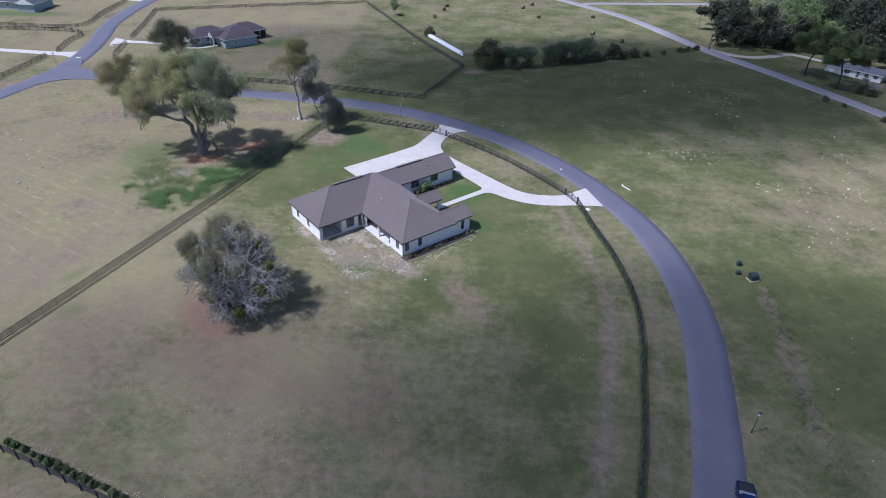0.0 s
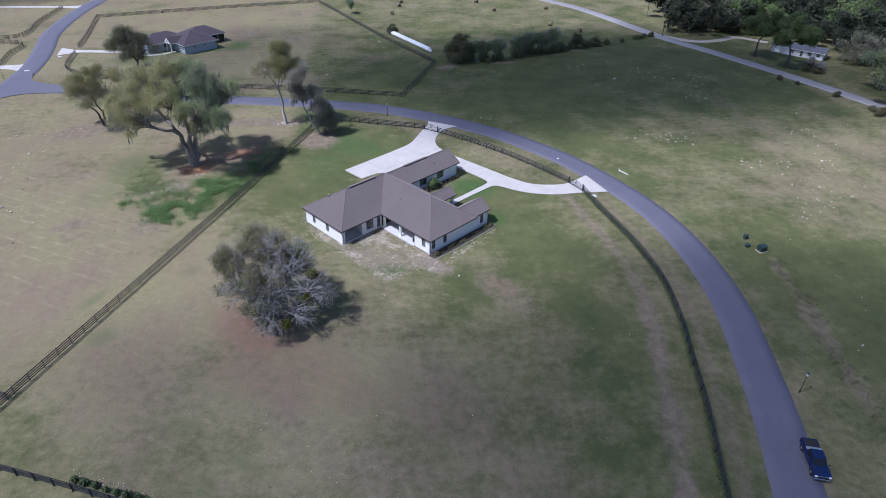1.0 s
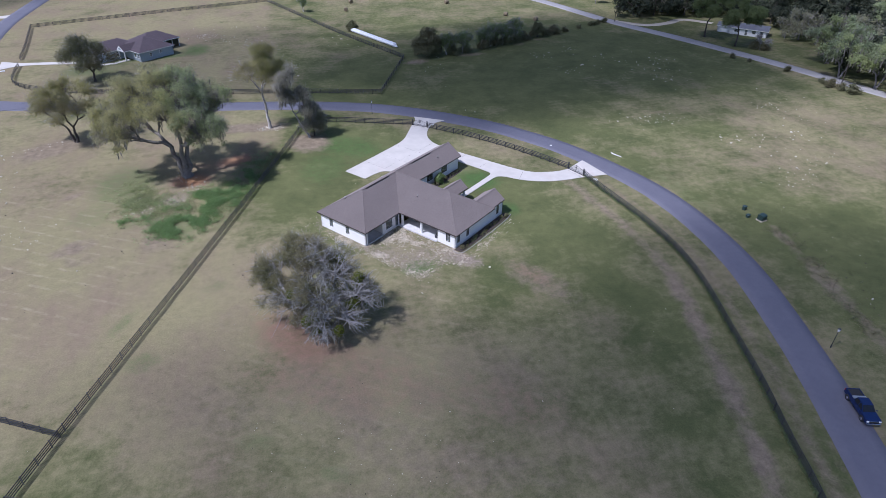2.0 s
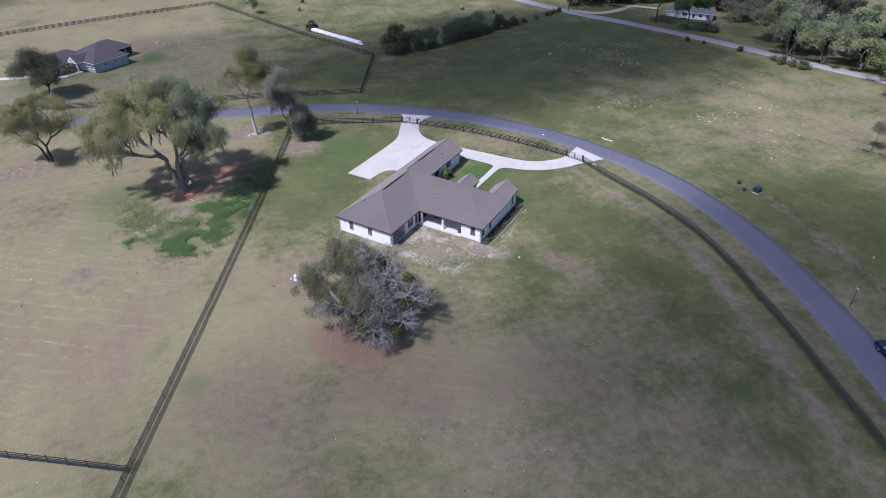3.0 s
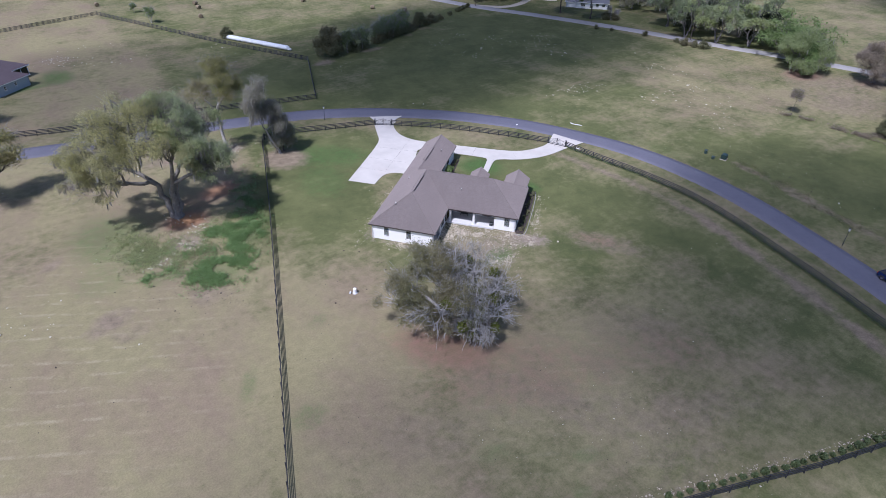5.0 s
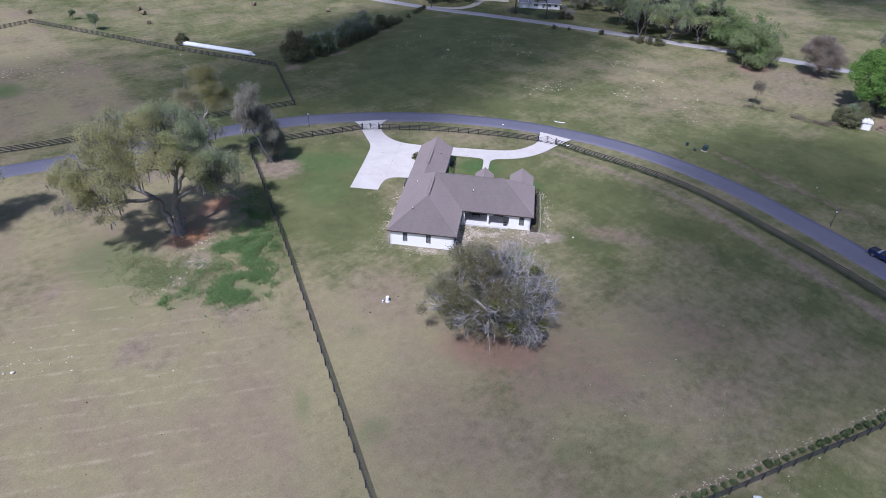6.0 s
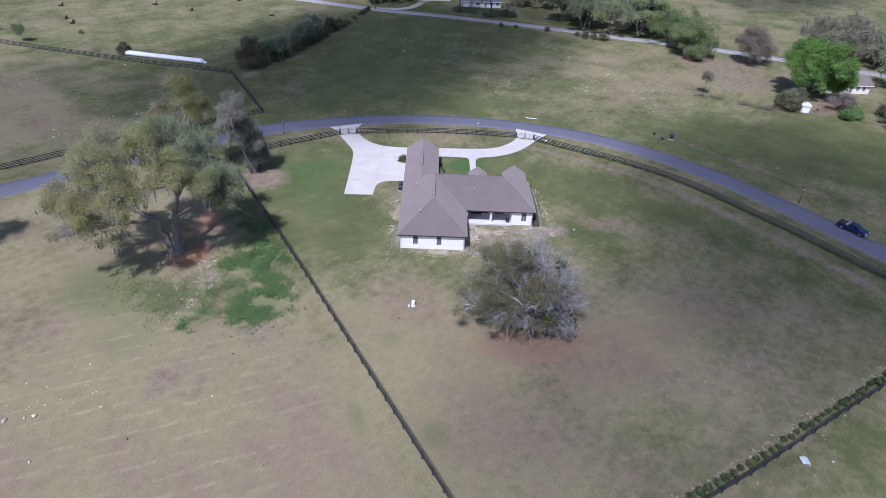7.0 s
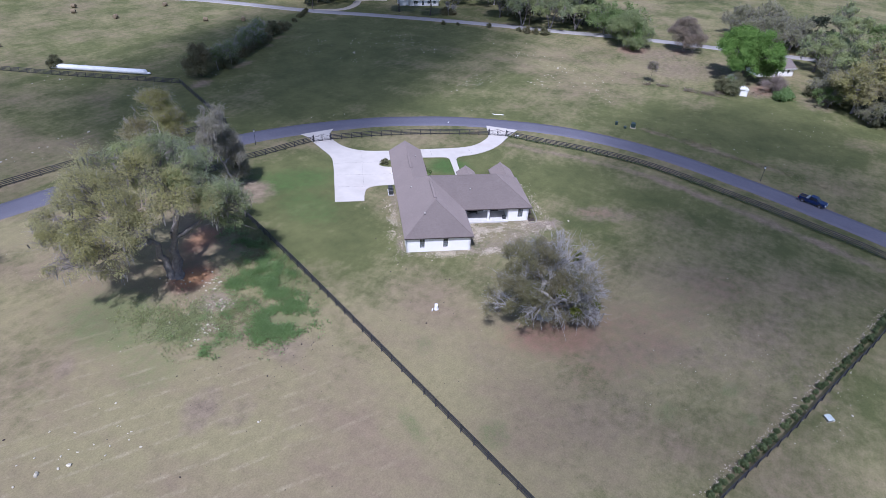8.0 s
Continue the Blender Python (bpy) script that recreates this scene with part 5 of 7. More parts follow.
def roof_solid(x0, x1, y0, y1, ze, pitch, along, hips, thick=0.22, gables=(1, 1)):
    """A closed hipped or gabled roof; hips: which of its two ends slope. Gable ends take the second material."""
    bm = bmesh.new()
    if along == "x":
        half, lo, hi, mid = (y1 - y0) / 2, x0, x1, (y0 + y1) / 2

        def at(s, t, z):
            return bm.verts.new((s, t, z))
        t0, t1 = y0, y1
    else:
        half, lo, hi, mid = (x1 - x0) / 2, y0, y1, (x0 + x1) / 2

        def at(s, t, z):
            return bm.verts.new((t, s, z))
        t0, t1 = x0, x1
    zr = ze + half * pitch
    r0, r1 = lo + half * hips[0], hi - half * hips[1]
    e = [at(lo, t0, ze), at(hi, t0, ze), at(hi, t1, ze), at(lo, t1, ze)]
    f = [at(lo, t0, ze - thick), at(hi, t0, ze - thick), at(hi, t1, ze - thick), at(lo, t1, ze - thick)]
    a, b = at(r0, mid, zr), at(r1, mid, zr)
    faces = [bm.faces.new(q) for q in ((e[0], e[1], b, a), (e[2], e[3], a, b), (f[3], f[2], f[1], f[0]))]
    ends = [bm.faces.new((e[3], e[0], a)), bm.faces.new((e[1], e[2], b))]
    for i in range(4):
        bm.faces.new((f[i], f[(i + 1) % 4], e[(i + 1) % 4], e[i])).material_index = 2
    faces[2].material_index = 1
    for k in (0, 1):
        if not hips[k] and gables[k]:
            ends[k].material_index = 1
    bmesh.ops.recalc_face_normals(bm, faces=bm.faces)
    return bm, zr


def ridge_cap(parent, a, b, w=0.16, mat=None):
    bm = bmesh.new()
    a, b = Vector(a), Vector(b)
    d = (b - a).normalized()
    side = Vector((-d.y, d.x, 0)).normalized() * w
    up = Vector((0, 0, 0.05))
    v = [bm.verts.new(q) for q in (a - side - up * 1.0, a + up, a + side - up * 1.0, b - side - up * 1.0, b + up, b + side - up * 1.0)]
    for q in ((0, 1, 4, 3), (1, 2, 5, 4), (0, 2, 1), (3, 4, 5), (0, 3, 5, 2)):
        bm.faces.new([v[i] for i in q])
    bmesh.ops.recalc_face_normals(bm, faces=bm.faces)
    part("ridge_cap", bm, mat or shingle, parent)


def build_house():
    house = thing("house", "white one-storey house with brown-grey hipped shingle roofs", "house", HOUSE)
    H, T, Z0 = 2.68, 0.25, -0.4
    wins = []

    def walls(name, a, b, gaps=(), z1=H, z0=Z0, mat=None):
        bm = bmesh.new()
        m = wall(bm, a, b, z0, z1, T, [g[:4] for g in gaps])
        w = part(name, bm, mat or white_wall, house)
        wins.extend((m, *g) for g in gaps if len(g) > 4)
        return w
    n = 0.62
    # south block; walls run so that their outer face is on the right
    walls("wall", (0, 0), (11.1, 0), [(2.25, 3.05, n, 2.35, 1, 2), (6.3, 7.1, n, 2.35, 1, 2)])
    walls("wall", (11.1, 0), (11.1, 9.0), [(0.55, 4.4, 0, 2.45), (5.4, 7.0, 0.5, 2.25, 2, 2), (7.9, 8.6, 0.05, 2.3, 1, 2)])
    # the porch in the corner of the south block
    bm = bmesh.new()
    wall(bm, (7.6, 0.3), (7.6, 4.7), 0, H, 0.15, [(1.0, 3.0, 0.02, 2.2)])
    wall(bm, (7.6, 4.6), (11.0, 4.6), 0, H, 0.15)
    part("porch_wall", bm, white_wall, house)
    bm = bmesh.new()
    box(bm, 7.58, 1.3, 0.02, 7.66, 3.3, 2.2)
    part("sliding_door", bm, tint, house)
    # patio of the east block
    walls("wall", (20.0, 9.0), (23.9, 9.0), [(1.85, 2.75, n, 2.35, 1, 2)])
    walls("wall", (11.35, 12.4), (20.0, 12.4), [(1.0, 4.6, 0.05, 2.3, 4, 1), (5.8, 7.6, 0.05, 2.3, 2, 1)], mat=white_wall)
    walls("wall", (20.0, 12.65), (20.0, 9.25))
    for x in (11.75, 16.2):
        bm = bmesh.new()
        box(bm, x - 0.19, 8.95, 0, x + 0.19, 9.33, H, None, 0.02)
        col = part("column", bm, white_paint, house)
        for z, h in ((0.0, 0.18), (H - 0.22, 0.12)):
            bm = bmesh.new()
            box(bm, x - 0.25, 8.89, z, x + 0.25, 9.39, z + h, None, 0.02)
            part("column_base" if z == 0 else "capital", bm, white_paint, col)
    bm = bmesh.new()
    box(bm, 11.35, 8.98, 2.36, 20.0, 9.28, H)
    part("beam", bm, white_paint, house)
    bm = bmesh.new()
    box(bm, 11.2, 8.6, -0.4, 20.0, 12.4, 0.0)
    part("patio_slab", bm, patio_floor, house)
    bm = bmesh.new()
    box(bm, 7.75, 0.3, -0.35, 11.25, 4.6, 0.0)
    part("porch_slab", bm, patio_floor, house)
    # east end and the north sides
    walls("wall", (23.9, 9.0), (23.9, 24.1), [(0.5, 1.25, n, 2.35, 1, 2), (3.3, 4.05, n, 2.35, 1, 2), (13.0, 13.75, n, 2.35, 1, 2)])
    walls("wall", (23.9, 24.1), (19.75, 24.1), [(1.4, 3.2, 0.8, 2.35, 2, 2)])
    walls("wall", (19.75, 24.1), (19.75, 20.2))
    walls("wall", (19.75, 20.2), (6.0, 20.2), [(1.6, 3.0, 0.8, 2.35, 2, 2), (8.7, 10.5, 0.8, 2.35, 2, 2)])
    walls("wall", (6.0, 20.2), (6.0, 34.5), [(3.4, 5.3, 0.85, 2.3, 3, 1), (8.3, 10.2, 0.85, 2.3, 3, 1)])
    walls("wall", (6.0, 34.5), (0, 34.5))
    walls("wall", (0, 34.5), (0, 0))
    # entry porch
    for x in (13.0, 15.6):
        bm = bmesh.new()
        box(bm, x - 0.2, 22.9, -0.3, x + 0.2, 23.3, 2.75, None, 0.02)
        part("entry_column", bm, white_paint, house)
    bm = bmesh.new()
    box(bm, 12.7, 20.2, -0.3, 15.9, 23.4, -0.02)
    part("entry_slab", bm, patio_floor, house)
    bm = bmesh.new()
    box(bm, 13.8, 20.2, 0.0, 14.9, 20.28, 2.15, None, 0.01)
    door = part("front_door", bm, trim_dark, house)
    bm = bmesh.new()
    box(bm, 13.88, 20.28, 0.95, 13.94, 20.36, 1.15)
    part("door_handle", bm, chrome, door)
    for m, s0, s1, lo, hi, cols, rows in wins:
        window(house, m, s0, s1, lo, hi, cols, rows)
    # roofs
    soffit = [shingle, white_paint, trim_dark]
    zr = 0
    for box4, ze, pitch, along, hips in (((-0.45, 11.55, -0.45, 20.65), 2.75, 0.68, "y", (1, 1)), ((5.55, 24.4, 8.55, 20.66), 2.758, 0.674, "x", (0, 1)), ((-0.46, 6.45, 14.0, 34.95), 2.742, 0.64, "y", (0, 0)),
                                         ((19.35, 24.05, 14.0, 24.6), 2.766, 0.70, "y", (0, 0)), ((12.45, 16.15, 15.5, 23.7), 2.95, 0.72, "y", (0, 0))):
        bm, zr = roof_solid(*box4, ze, pitch, along, hips, 0.22, (0, 1))
        roof = part("roof", bm, soffit, house)
        x0, x1, y0, y1 = box4
        if along == "y":
            half, mx = (x1 - x0) / 2, (x0 + x1) / 2
            a, b = (mx, y0 + half * hips[0], zr), (mx, y1 - half * hips[1], zr)
        else:
            half, my = (y1 - y0) / 2, (y0 + y1) / 2
            a, b = (x0, my, zr), (x1 - half * hips[1], my, zr)
        ridge_cap(roof, a, b)
        if hips[0]:
            for c in ((x0, y0, ze), (x1, y0, ze)):
                ridge_cap(roof, a, c, 0.12)
        if hips[1] and along == "x":
            for c in ((x1, y0, ze), (x1, y1, ze)):
                ridge_cap(roof, b, c, 0.12)
    # ridge vents, pipes, lamps
    for x, y0, y1, z in ((5.55, 6.2, 12.4, 6.85), (2.99, 22.0, 28.2, 4.97)):
        bm = bmesh.new()
        box(bm, x - 0.22, y0, z - 0.10, x + 0.22, y1, z + 0.07, None, 0.03)
        vent = part("ridge_vent", bm, shingle, house)
        for dx in (-0.26, 0.22):
            bm = bmesh.new()
            box(bm, x + dx, y0, z - 0.12, x + dx + 0.04, y1, z + 0.0)
            part("vent_slot", bm, trim_dark, vent)
    for x, y, h in ((3.4, 3.2, 0.35), (4.6, 29.0, 0.3), (2.2, 14.4, 0.3), (13.0, 12.0, 0.3)):
        zz = 2.75 + 0.68 * min(abs(x + 0.45) if x < 5.5 else 11.55 - x, 6)
        if y > 21:
            zz = 2.75 + 0.68 * min(x + 0.45, 6.45 - x)
        if x > 11:
            zz = 2.758 + 0.674 * (y - 8.55)
        bm = bmesh.new()
        rod(bm, (x, y, zz - 0.1), (x, y, zz + h), 0.06, 0.06, 8)
        pipe = part("vent_pipe", bm, white_paint, house)
        bm = bmesh.new()
        rod(bm, (x, y, zz - 0.06), (x, y, zz + 0.08), 0.16, 0.08, 8)
        part("flashing", bm, trim_dark, pipe)
    bm = bmesh.new()
    box(bm, -0.42, 24.9, 2.1, -0.1, 25.2, 2.5, None, 0.03)
    lamp = part("wall_lamp", bm, white_paint, house)
    bm = bmesh.new()
    rod(bm, (-0.45, 25.05, 2.3), (-0.62, 25.05, 2.2), 0.1, 0.14, 8)
    part("lamp_head", bm, white_paint, lamp)
    return house


build_house()


def condenser(x, y):
    m = HOUSE @ Matrix.Translation((x, y, -0.22))
    ob = thing("air_conditioner", "grey outdoor air conditioner on a pad by the wall", "air conditioner", m, "air conditioners beside the house")
    bm = bmesh.new()
    box(bm, -0.55, -0.55, 0, 0.55, 0.55, 0.12, None, 0.02)
    part("pad", bm, patio_floor, ob)
    bm = bmesh.new()
    box(bm, -0.44, -0.44, 0.12, 0.44, 0.44, 1.05, None, 0.05)
    body = part("body", bm, dark_metal, ob)
    bm = bmesh.new()
    for i in range(8):
        box(bm, -0.46, -0.4, 0.2 + 0.1 * i, 0.46, 0.4, 0.24 + 0.1 * i)
    part("louvre", bm, galvanised, body)
    bm = bmesh.new()
    rod(bm, (0, 0, 1.05), (0, 0, 1.10), 0.38, 0.34, 16)
    fan = part("fan_guard", bm, dark_metal, body)
    bm = bmesh.new()
    rod(bm, (0, 0, 1.10), (0, 0, 1.13), 0.1, 0.1, 10)
    part("hub", bm, dark_metal, fan)


for yy in (20.7, 22.2):
    condenser(-1.1, yy)


def grill():
    m = HOUSE @ Matrix.Translation((19.4, 9.6, 0))
    ob = thing("planter_box", "dark low box on the patio floor", "box", m)
    bm = bmesh.new()
    box(bm, -0.3, -0.3, 0, 0.3, 0.3, 0.5, None, 0.04)
    part("body", bm, dark_metal, ob)
    bm = bmesh.new()
    box(bm, -0.34, -0.34, 0.5, 0.34, 0.34, 0.56, None, 0.02)
    part("lid", bm, dark_metal, ob)


grill()


def bench():
    m = HOUSE @ Matrix.Translation((13.9, 11.6, 0))
    ob = thing("patio_bench", "dark wooden bench against the patio windows", "bench", m)
    for nm, b in (("seat", (-0.75, -0.25, 0.42, 0.75, 0.25, 0.48)), ("backrest", (-0.75, 0.22, 0.5, 0.75, 0.27, 0.95)), ("leg", (-0.7, -0.22, 0, -0.63, 0.22, 0.42)), ("leg", (0.63, -0.22, 0, 0.7, 0.22, 0.42))):
        bm = bmesh.new()
        box(bm, *b, None, 0.01)
        part(nm, bm, dark_metal, ob)


bench()

# beds and shrubs by the walls
for outline in ([(24.0, 8.6), (25.4, 8.8), (25.6, 14), (25.5, 22), (25.2, 24.6), (24.0, 24.6)], [(6.1, 22.8), (7.5, 23), (7.6, 28), (7.4, 34.2), (6.1, 34.4)]):
    bm = bmesh.new()
    prism(bm, [at_house(*p) for p in outline], -0.1, 0.05)
    bed = tagged(new("planting_bed", finish("planting_bed", bm, mulch)), "dark mulched bed along the house wall", "flower bed", kind="structure")
edge = [at_house(*p) for p in ((24.0, 8.2), (25.6, 8.5), (25.9, 14), (25.8, 22), (25.4, 25.0))]
bm = bmesh.new()
line = curve(edge, 1.0)
for p, q in zip(line[:-1], line[1:]):
    rod(bm, (p.x, p.y, 0.06), (q.x, q.y, 0.06), 0.07, 0.07, 6)
tagged(new("bed_edging", finish("bed_edging", bm, lane)), "pale curved concrete edging round the bed", "edging", kind="structure")

shrub = tree("house_shrub", "clipped dark green shrub in the bed by the wall", *at_house(24.8, 9.8), LEAF_DULL, bark_dark, category="shrub", seed=50, fork=0.2, r=0.03, leaves=700, size=0.13, clump=6, spread=0.09, subs=5, fine=1, keep_low=0.9, lobes=[(0, 0, 0.38, 0.42, 0.42, 0.36), (0.12, 0.1, 0.55, 0.28, 0.28, 0.24)], group="shrubs by the house")
rs = np.random.default_rng(51)
for k in range(15):
    copy_thing(shrub, pose(*at_house(24.75 + rs.uniform(-0.2, 0.4), 10.8 + 0.92 * k), 0, 0, 0, rs.uniform(0, 360)) @ Matrix.Scale(rs.uniform(0.45, 0.95), 4))
for v, s in ((24.4, 1.5), (25.8, 1.6), (27.6, 1.0), (28.8, 1.1), (30.2, 0.9), (31.4, 1.0), (32.6, 1.1), (33.6, 0.9)):
    copy_thing(shrub, pose(*at_house(6.9, v), 0, 0, 0, rs.uniform(0, 360)) @ Matrix.Scale(0.75 * s, 4))
tree("crape_myrtle", "round fresh green bush by the courtyard wall", *at_house(7.2, 26.6), LEAF_GREEN, bark_dark, category="shrub", seed=52, fork=0.5, r=0.05, leaves=2500, size=0.2, subs=4, fine=1, spread=0.15, keep_low=0.8, lobes=[(0, 0, 1.1, 0.95, 0.95, 0.9), (0.2, 0.1, 1.7, 0.6, 0.6, 0.5)])
copy_thing(shrub, pose(*at_house(-1.4, 34.4), 0, 0, 0, 20) @ Matrix.Scale(1.7, 4))

south = curve(LOT_SOUTH[1:], 1.35)
row = tree("row_shrub", "young dark green shrub in a stony row along the fence", south[0].x + 0.4, south[0].y + 1.0, LEAF_SHRUB, bark_dark, category="shrub", seed=53, fork=0.15, r=0.03, leaves=520, size=0.16, clump=6, spread=0.09, subs=4, fine=0, keep_low=0.9, lobes=[(0, 0, 0.36, 0.40, 0.40, 0.34), (0.1, -0.1, 0.55, 0.26, 0.26, 0.25)], group="row of shrubs along the fence")
for p in south[1:-4]:
    s = rs.uniform(0.75, 1.25)
    copy_thing(row, pose(p.x + 0.4 + rs.uniform(-.12, .12), p.y + 1.0 + rs.uniform(-.15, .15), 0, 0, 0, rs.uniform(0, 360)) @ Matrix.Scale(s, 4))


def plain_house(name, label, m, blocks, roofs, wall_mat, roof_mat, gaps=(), extra=None):
    """A farther house: blocks (x0, y0, x1, y1, height), roofs, and windows (block's side, from, to, sill, head)."""
    house = thing(name, label, "house", m)
    for k, (x0, y0, x1, y1, h) in enumerate(blocks):
        corners = [(x0, y0), (x1, y0), (x1, y1), (x0, y1)]
        for s in range(4):
            mine = [g[2:6] for g in gaps if g[0] == k and g[1] == s]
            bm = bmesh.new()
            mm = wall(bm, corners[s], corners[(s + 1) % 4], -0.3, h, 0.25, mine)
            part("wall", bm, wall_mat, house)
            for g in mine:
                window(house, mm, *g, 1, 2, white_paint)
    for x0, x1, y0, y1, ze, pitch, along, hips in roofs:
        bm, zr = roof_solid(x0, x1, y0, y1, ze, pitch, along, hips)
        part("roof", bm, [roof_mat, white_paint, white_paint], house)
    return house


far = plain_house("neighbour_house", "blue-grey house with mauve-brown hipped roofs and white trim", pose(-73.8, 211.7, 0.1, 0, 0, 39),
                  [(0, 0, 11.5, 11, 2.8), (-8.5, 8.6, 2, 17, 2.8), (8, 6.6, 13.2, 15.5, 2.8), (13.2, 9.5, 18, 15.5, 2.8)],
                  [(-0.5, 12, -0.5, 12.2, 2.85, 0.48, "y", (1, 1)), (-9, 5.5, 8.1, 17.5, 2.86, 0.48, "x", (1, 1)), (5, 18.5, 6.1, 16, 2.87, 0.48, "x", (1, 1)), (-2.6, 4, 4.4, 8.6, 2.95, 0.75, "x", (0, 0))],
                  grey_wall, shingle_far, [(0, 0, 3.2, 4.0, 1, 2.1), (0, 0, 6.6, 7.4, 1.2, 2.1), (0, 3, 7.4, 8.6, 0.9, 2.2), (0, 3, 9.4, 10.4, 0.9, 2.2), (1, 0, 2.0, 3.2, 0.9, 2.2), (1, 0, 5.4, 6.6, 0.9, 2.2), (2, 0, 3.8, 4.8, 0.9, 2.2)])
bm = bmesh.new()
box(bm, 13.3, 6.6, 0.1, 17.9, 6.68, 2.55)
screen = part("porch_screen", bm, tint, far)
for x in (13.25, 15.6, 18.0):
    bm = bmesh.new()
    box(bm, x - 0.08, 6.5, 0, x + 0.08, 6.72, 2.75)
    part("screen_post", bm, white_paint, screen)
for y in (4.9, 8.1):
    bm = bmesh.new()
    box(bm, -2.45, y - 0.15, 0, -2.15, y + 0.15, 2.85, None, 0.02)
    part("porch_column", bm, white_paint, far)
bm = bmesh.new()
v = [bm.verts.new(q) for q in ((-2.64, 5.5, 3.25), (-2.64, 7.5, 3.25), (-2.64, 6.5, 4.0), (-2.60, 5.5, 3.25), (-2.60, 7.5, 3.25), (-2.60, 6.5, 4.0))]
for q in ((0, 1, 2), (5, 4, 3), (0, 3, 4, 1), (1, 4, 5, 2), (2, 5, 3, 0)):
    bm.faces.new([v[i] for i in q])
part("gable_vent", bm, grey_wall, far)
bm = bmesh.new()
prism(bm, round_off([(-110, 216.2), (-104, 216.0), (-92, 214.4), (-91, 216.6), (-104, 218.4), (-110.6, 219), (-116.0, 222), (-114.4, 213)], (6, 7)), -0.1, 0.06)
tagged(new("driveway_neighbour", finish("driveway_neighbour", bm, concrete)), "white concrete driveway to the neighbouring house", "driveway", kind="structure")
bm = bmesh.new()
prism(bm, [(-88, 211.0), (-85.4, 210.9), (-81.9, 211.5), (-77.6, 214.8), (-78.4, 216.0), (-82.2, 212.9), (-85.4, 212.2), (-88, 212.2)], -0.1, 0.05)
tagged(new("path_neighbour", finish("path_neighbour", bm, concrete)), "pale curved footpath before the neighbouring house", "path", kind="structure")
bm = bmesh.new()
prism(bm, round_off([(-117.2, 194), (-121.0, 199.0), (-128, 199.8), (-170, 206), (-170, 208.4), (-128, 203.2), (-121.0, 203.4), (-117.4, 207)], (0, 3, 4, 7)), -0.1, 0.06)
tagged(new("driveway_west", finish("driveway_west", bm, concrete)), "long white concrete driveway off the lane", "driveway", kind="structure")
bm = bmesh.new()
prism(bm, [(-127, 281), (-138, 283.5), (-175, 285), (-175, 287), (-138, 286), (-127, 288)], -0.1, 0.06)
tagged(new("driveway_north", finish("driveway_north", bm, concrete)), "pale concrete driveway at the far farm", "driveway", kind="structure")

plain_house("farm_house", "pale grey house with a grey shingle roof and porch columns", pose(-183, 262, 0.1, 0, 0, -6), [(0, 0, 19, 10, 3.0), (13, -3, 20, 2, 3.0)], [(-0.6, 19.6, -0.6, 10.6, 3.0, 0.5, "x", (1, 1)), (12.5, 20.5, -3.5, 5, 3.01, 0.5, "y", (0, 0))], grey_wall, shingle_grey, [(0, 0, 2, 3, 1, 2.2), (0, 0, 6, 7, 1, 2.2), (0, 0, 9.5, 10.5, 1, 2.2)])
plain_house("ranch_house", "long low white ranch house with a grey roof", pose(132.6, 199.8, 0.1, 0, 0, -47) @ Matrix.Scale(0.93, 4), [(0, 0, 14, 7, 2.5), (-4.5, 0.8, 0.0, 6, 2.3)], [(-0.5, 14.5, -0.6, 7.5, 2.5, 0.32, "x", (0, 0)), (-5, 0.4, 0.3, 6.5, 2.3, 0.3, "x", (0, 0))], white_wall, shingle_grey,
            [(0, 0, 2, 4.0, 0.8, 2.1), (0, 0, 6, 7.0, 0.1, 2.1), (0, 0, 8.6, 10.0, 0.8, 2.1), (0, 0, 11.4, 12.8, 0.8, 2.1)])
plain_house("cottage", "small white cottage with a brown roof under the trees", pose(121.6, 58.0, 0.1, 0, 0, -50), [(0, 0, 13, 8, 2.6)], [(-0.5, 13.5, -0.6, 8.6, 2.6, 0.45, "x", (0, 0))], white_wall, shingle, [(0, 0, 2, 3.4, 0.8, 2.1), (0, 0, 6.4, 7.4, 0.1, 2.1), (0, 0, 8.5, 9.5, 0.8, 2.1), (0, 0, 10.5, 11.5, 0.8, 2.1)])
plain_house("barn", "grey metal-roofed barn deep in the wood", pose(170, 300, 0.1, 0, 0, -10), [(0, 0, 18, 12, 4.2)], [(-0.6, 18.6, -0.6, 12.6, 4.2, 0.4, "x", (0, 0))], cream_wall, shingle_grey)
plain_house("shed", "small white garden shed at the brush line", pose(97.6, 58.8, 0, 0, 0, 18), [(0, 0, 2.6, 2.2, 2.0)], [(-0.15, 2.75, -0.15, 2.35, 2.0, 0.35, "x", (0, 0))], white_wall, white_paint)

# ---------------------------------------------------------------- fences and gates

bm = bmesh.new()
box(bm, -0.06, -0.06, -0.3, 0.06, 0.06, 1.38, None, 0.008)
POST = finish("post", bm, fence_paint)
bm = bmesh.new()
box(bm, 0, -0.018, -0.075, 1, 0.018, 0.075)
RAIL = finish("rail", bm, fence_paint)
bm = bmesh.new()
box(bm, -0.06, -0.06, -0.3, 0.06, 0.06, 1.38, None, 0.008)
POST_OLD = finish("post", bm, old_fence)
bm = bmesh.new()
box(bm, 0, -0.018, -0.07, 1, 0.018, 0.07)
RAIL_OLD = finish("rail", bm, old_fence)


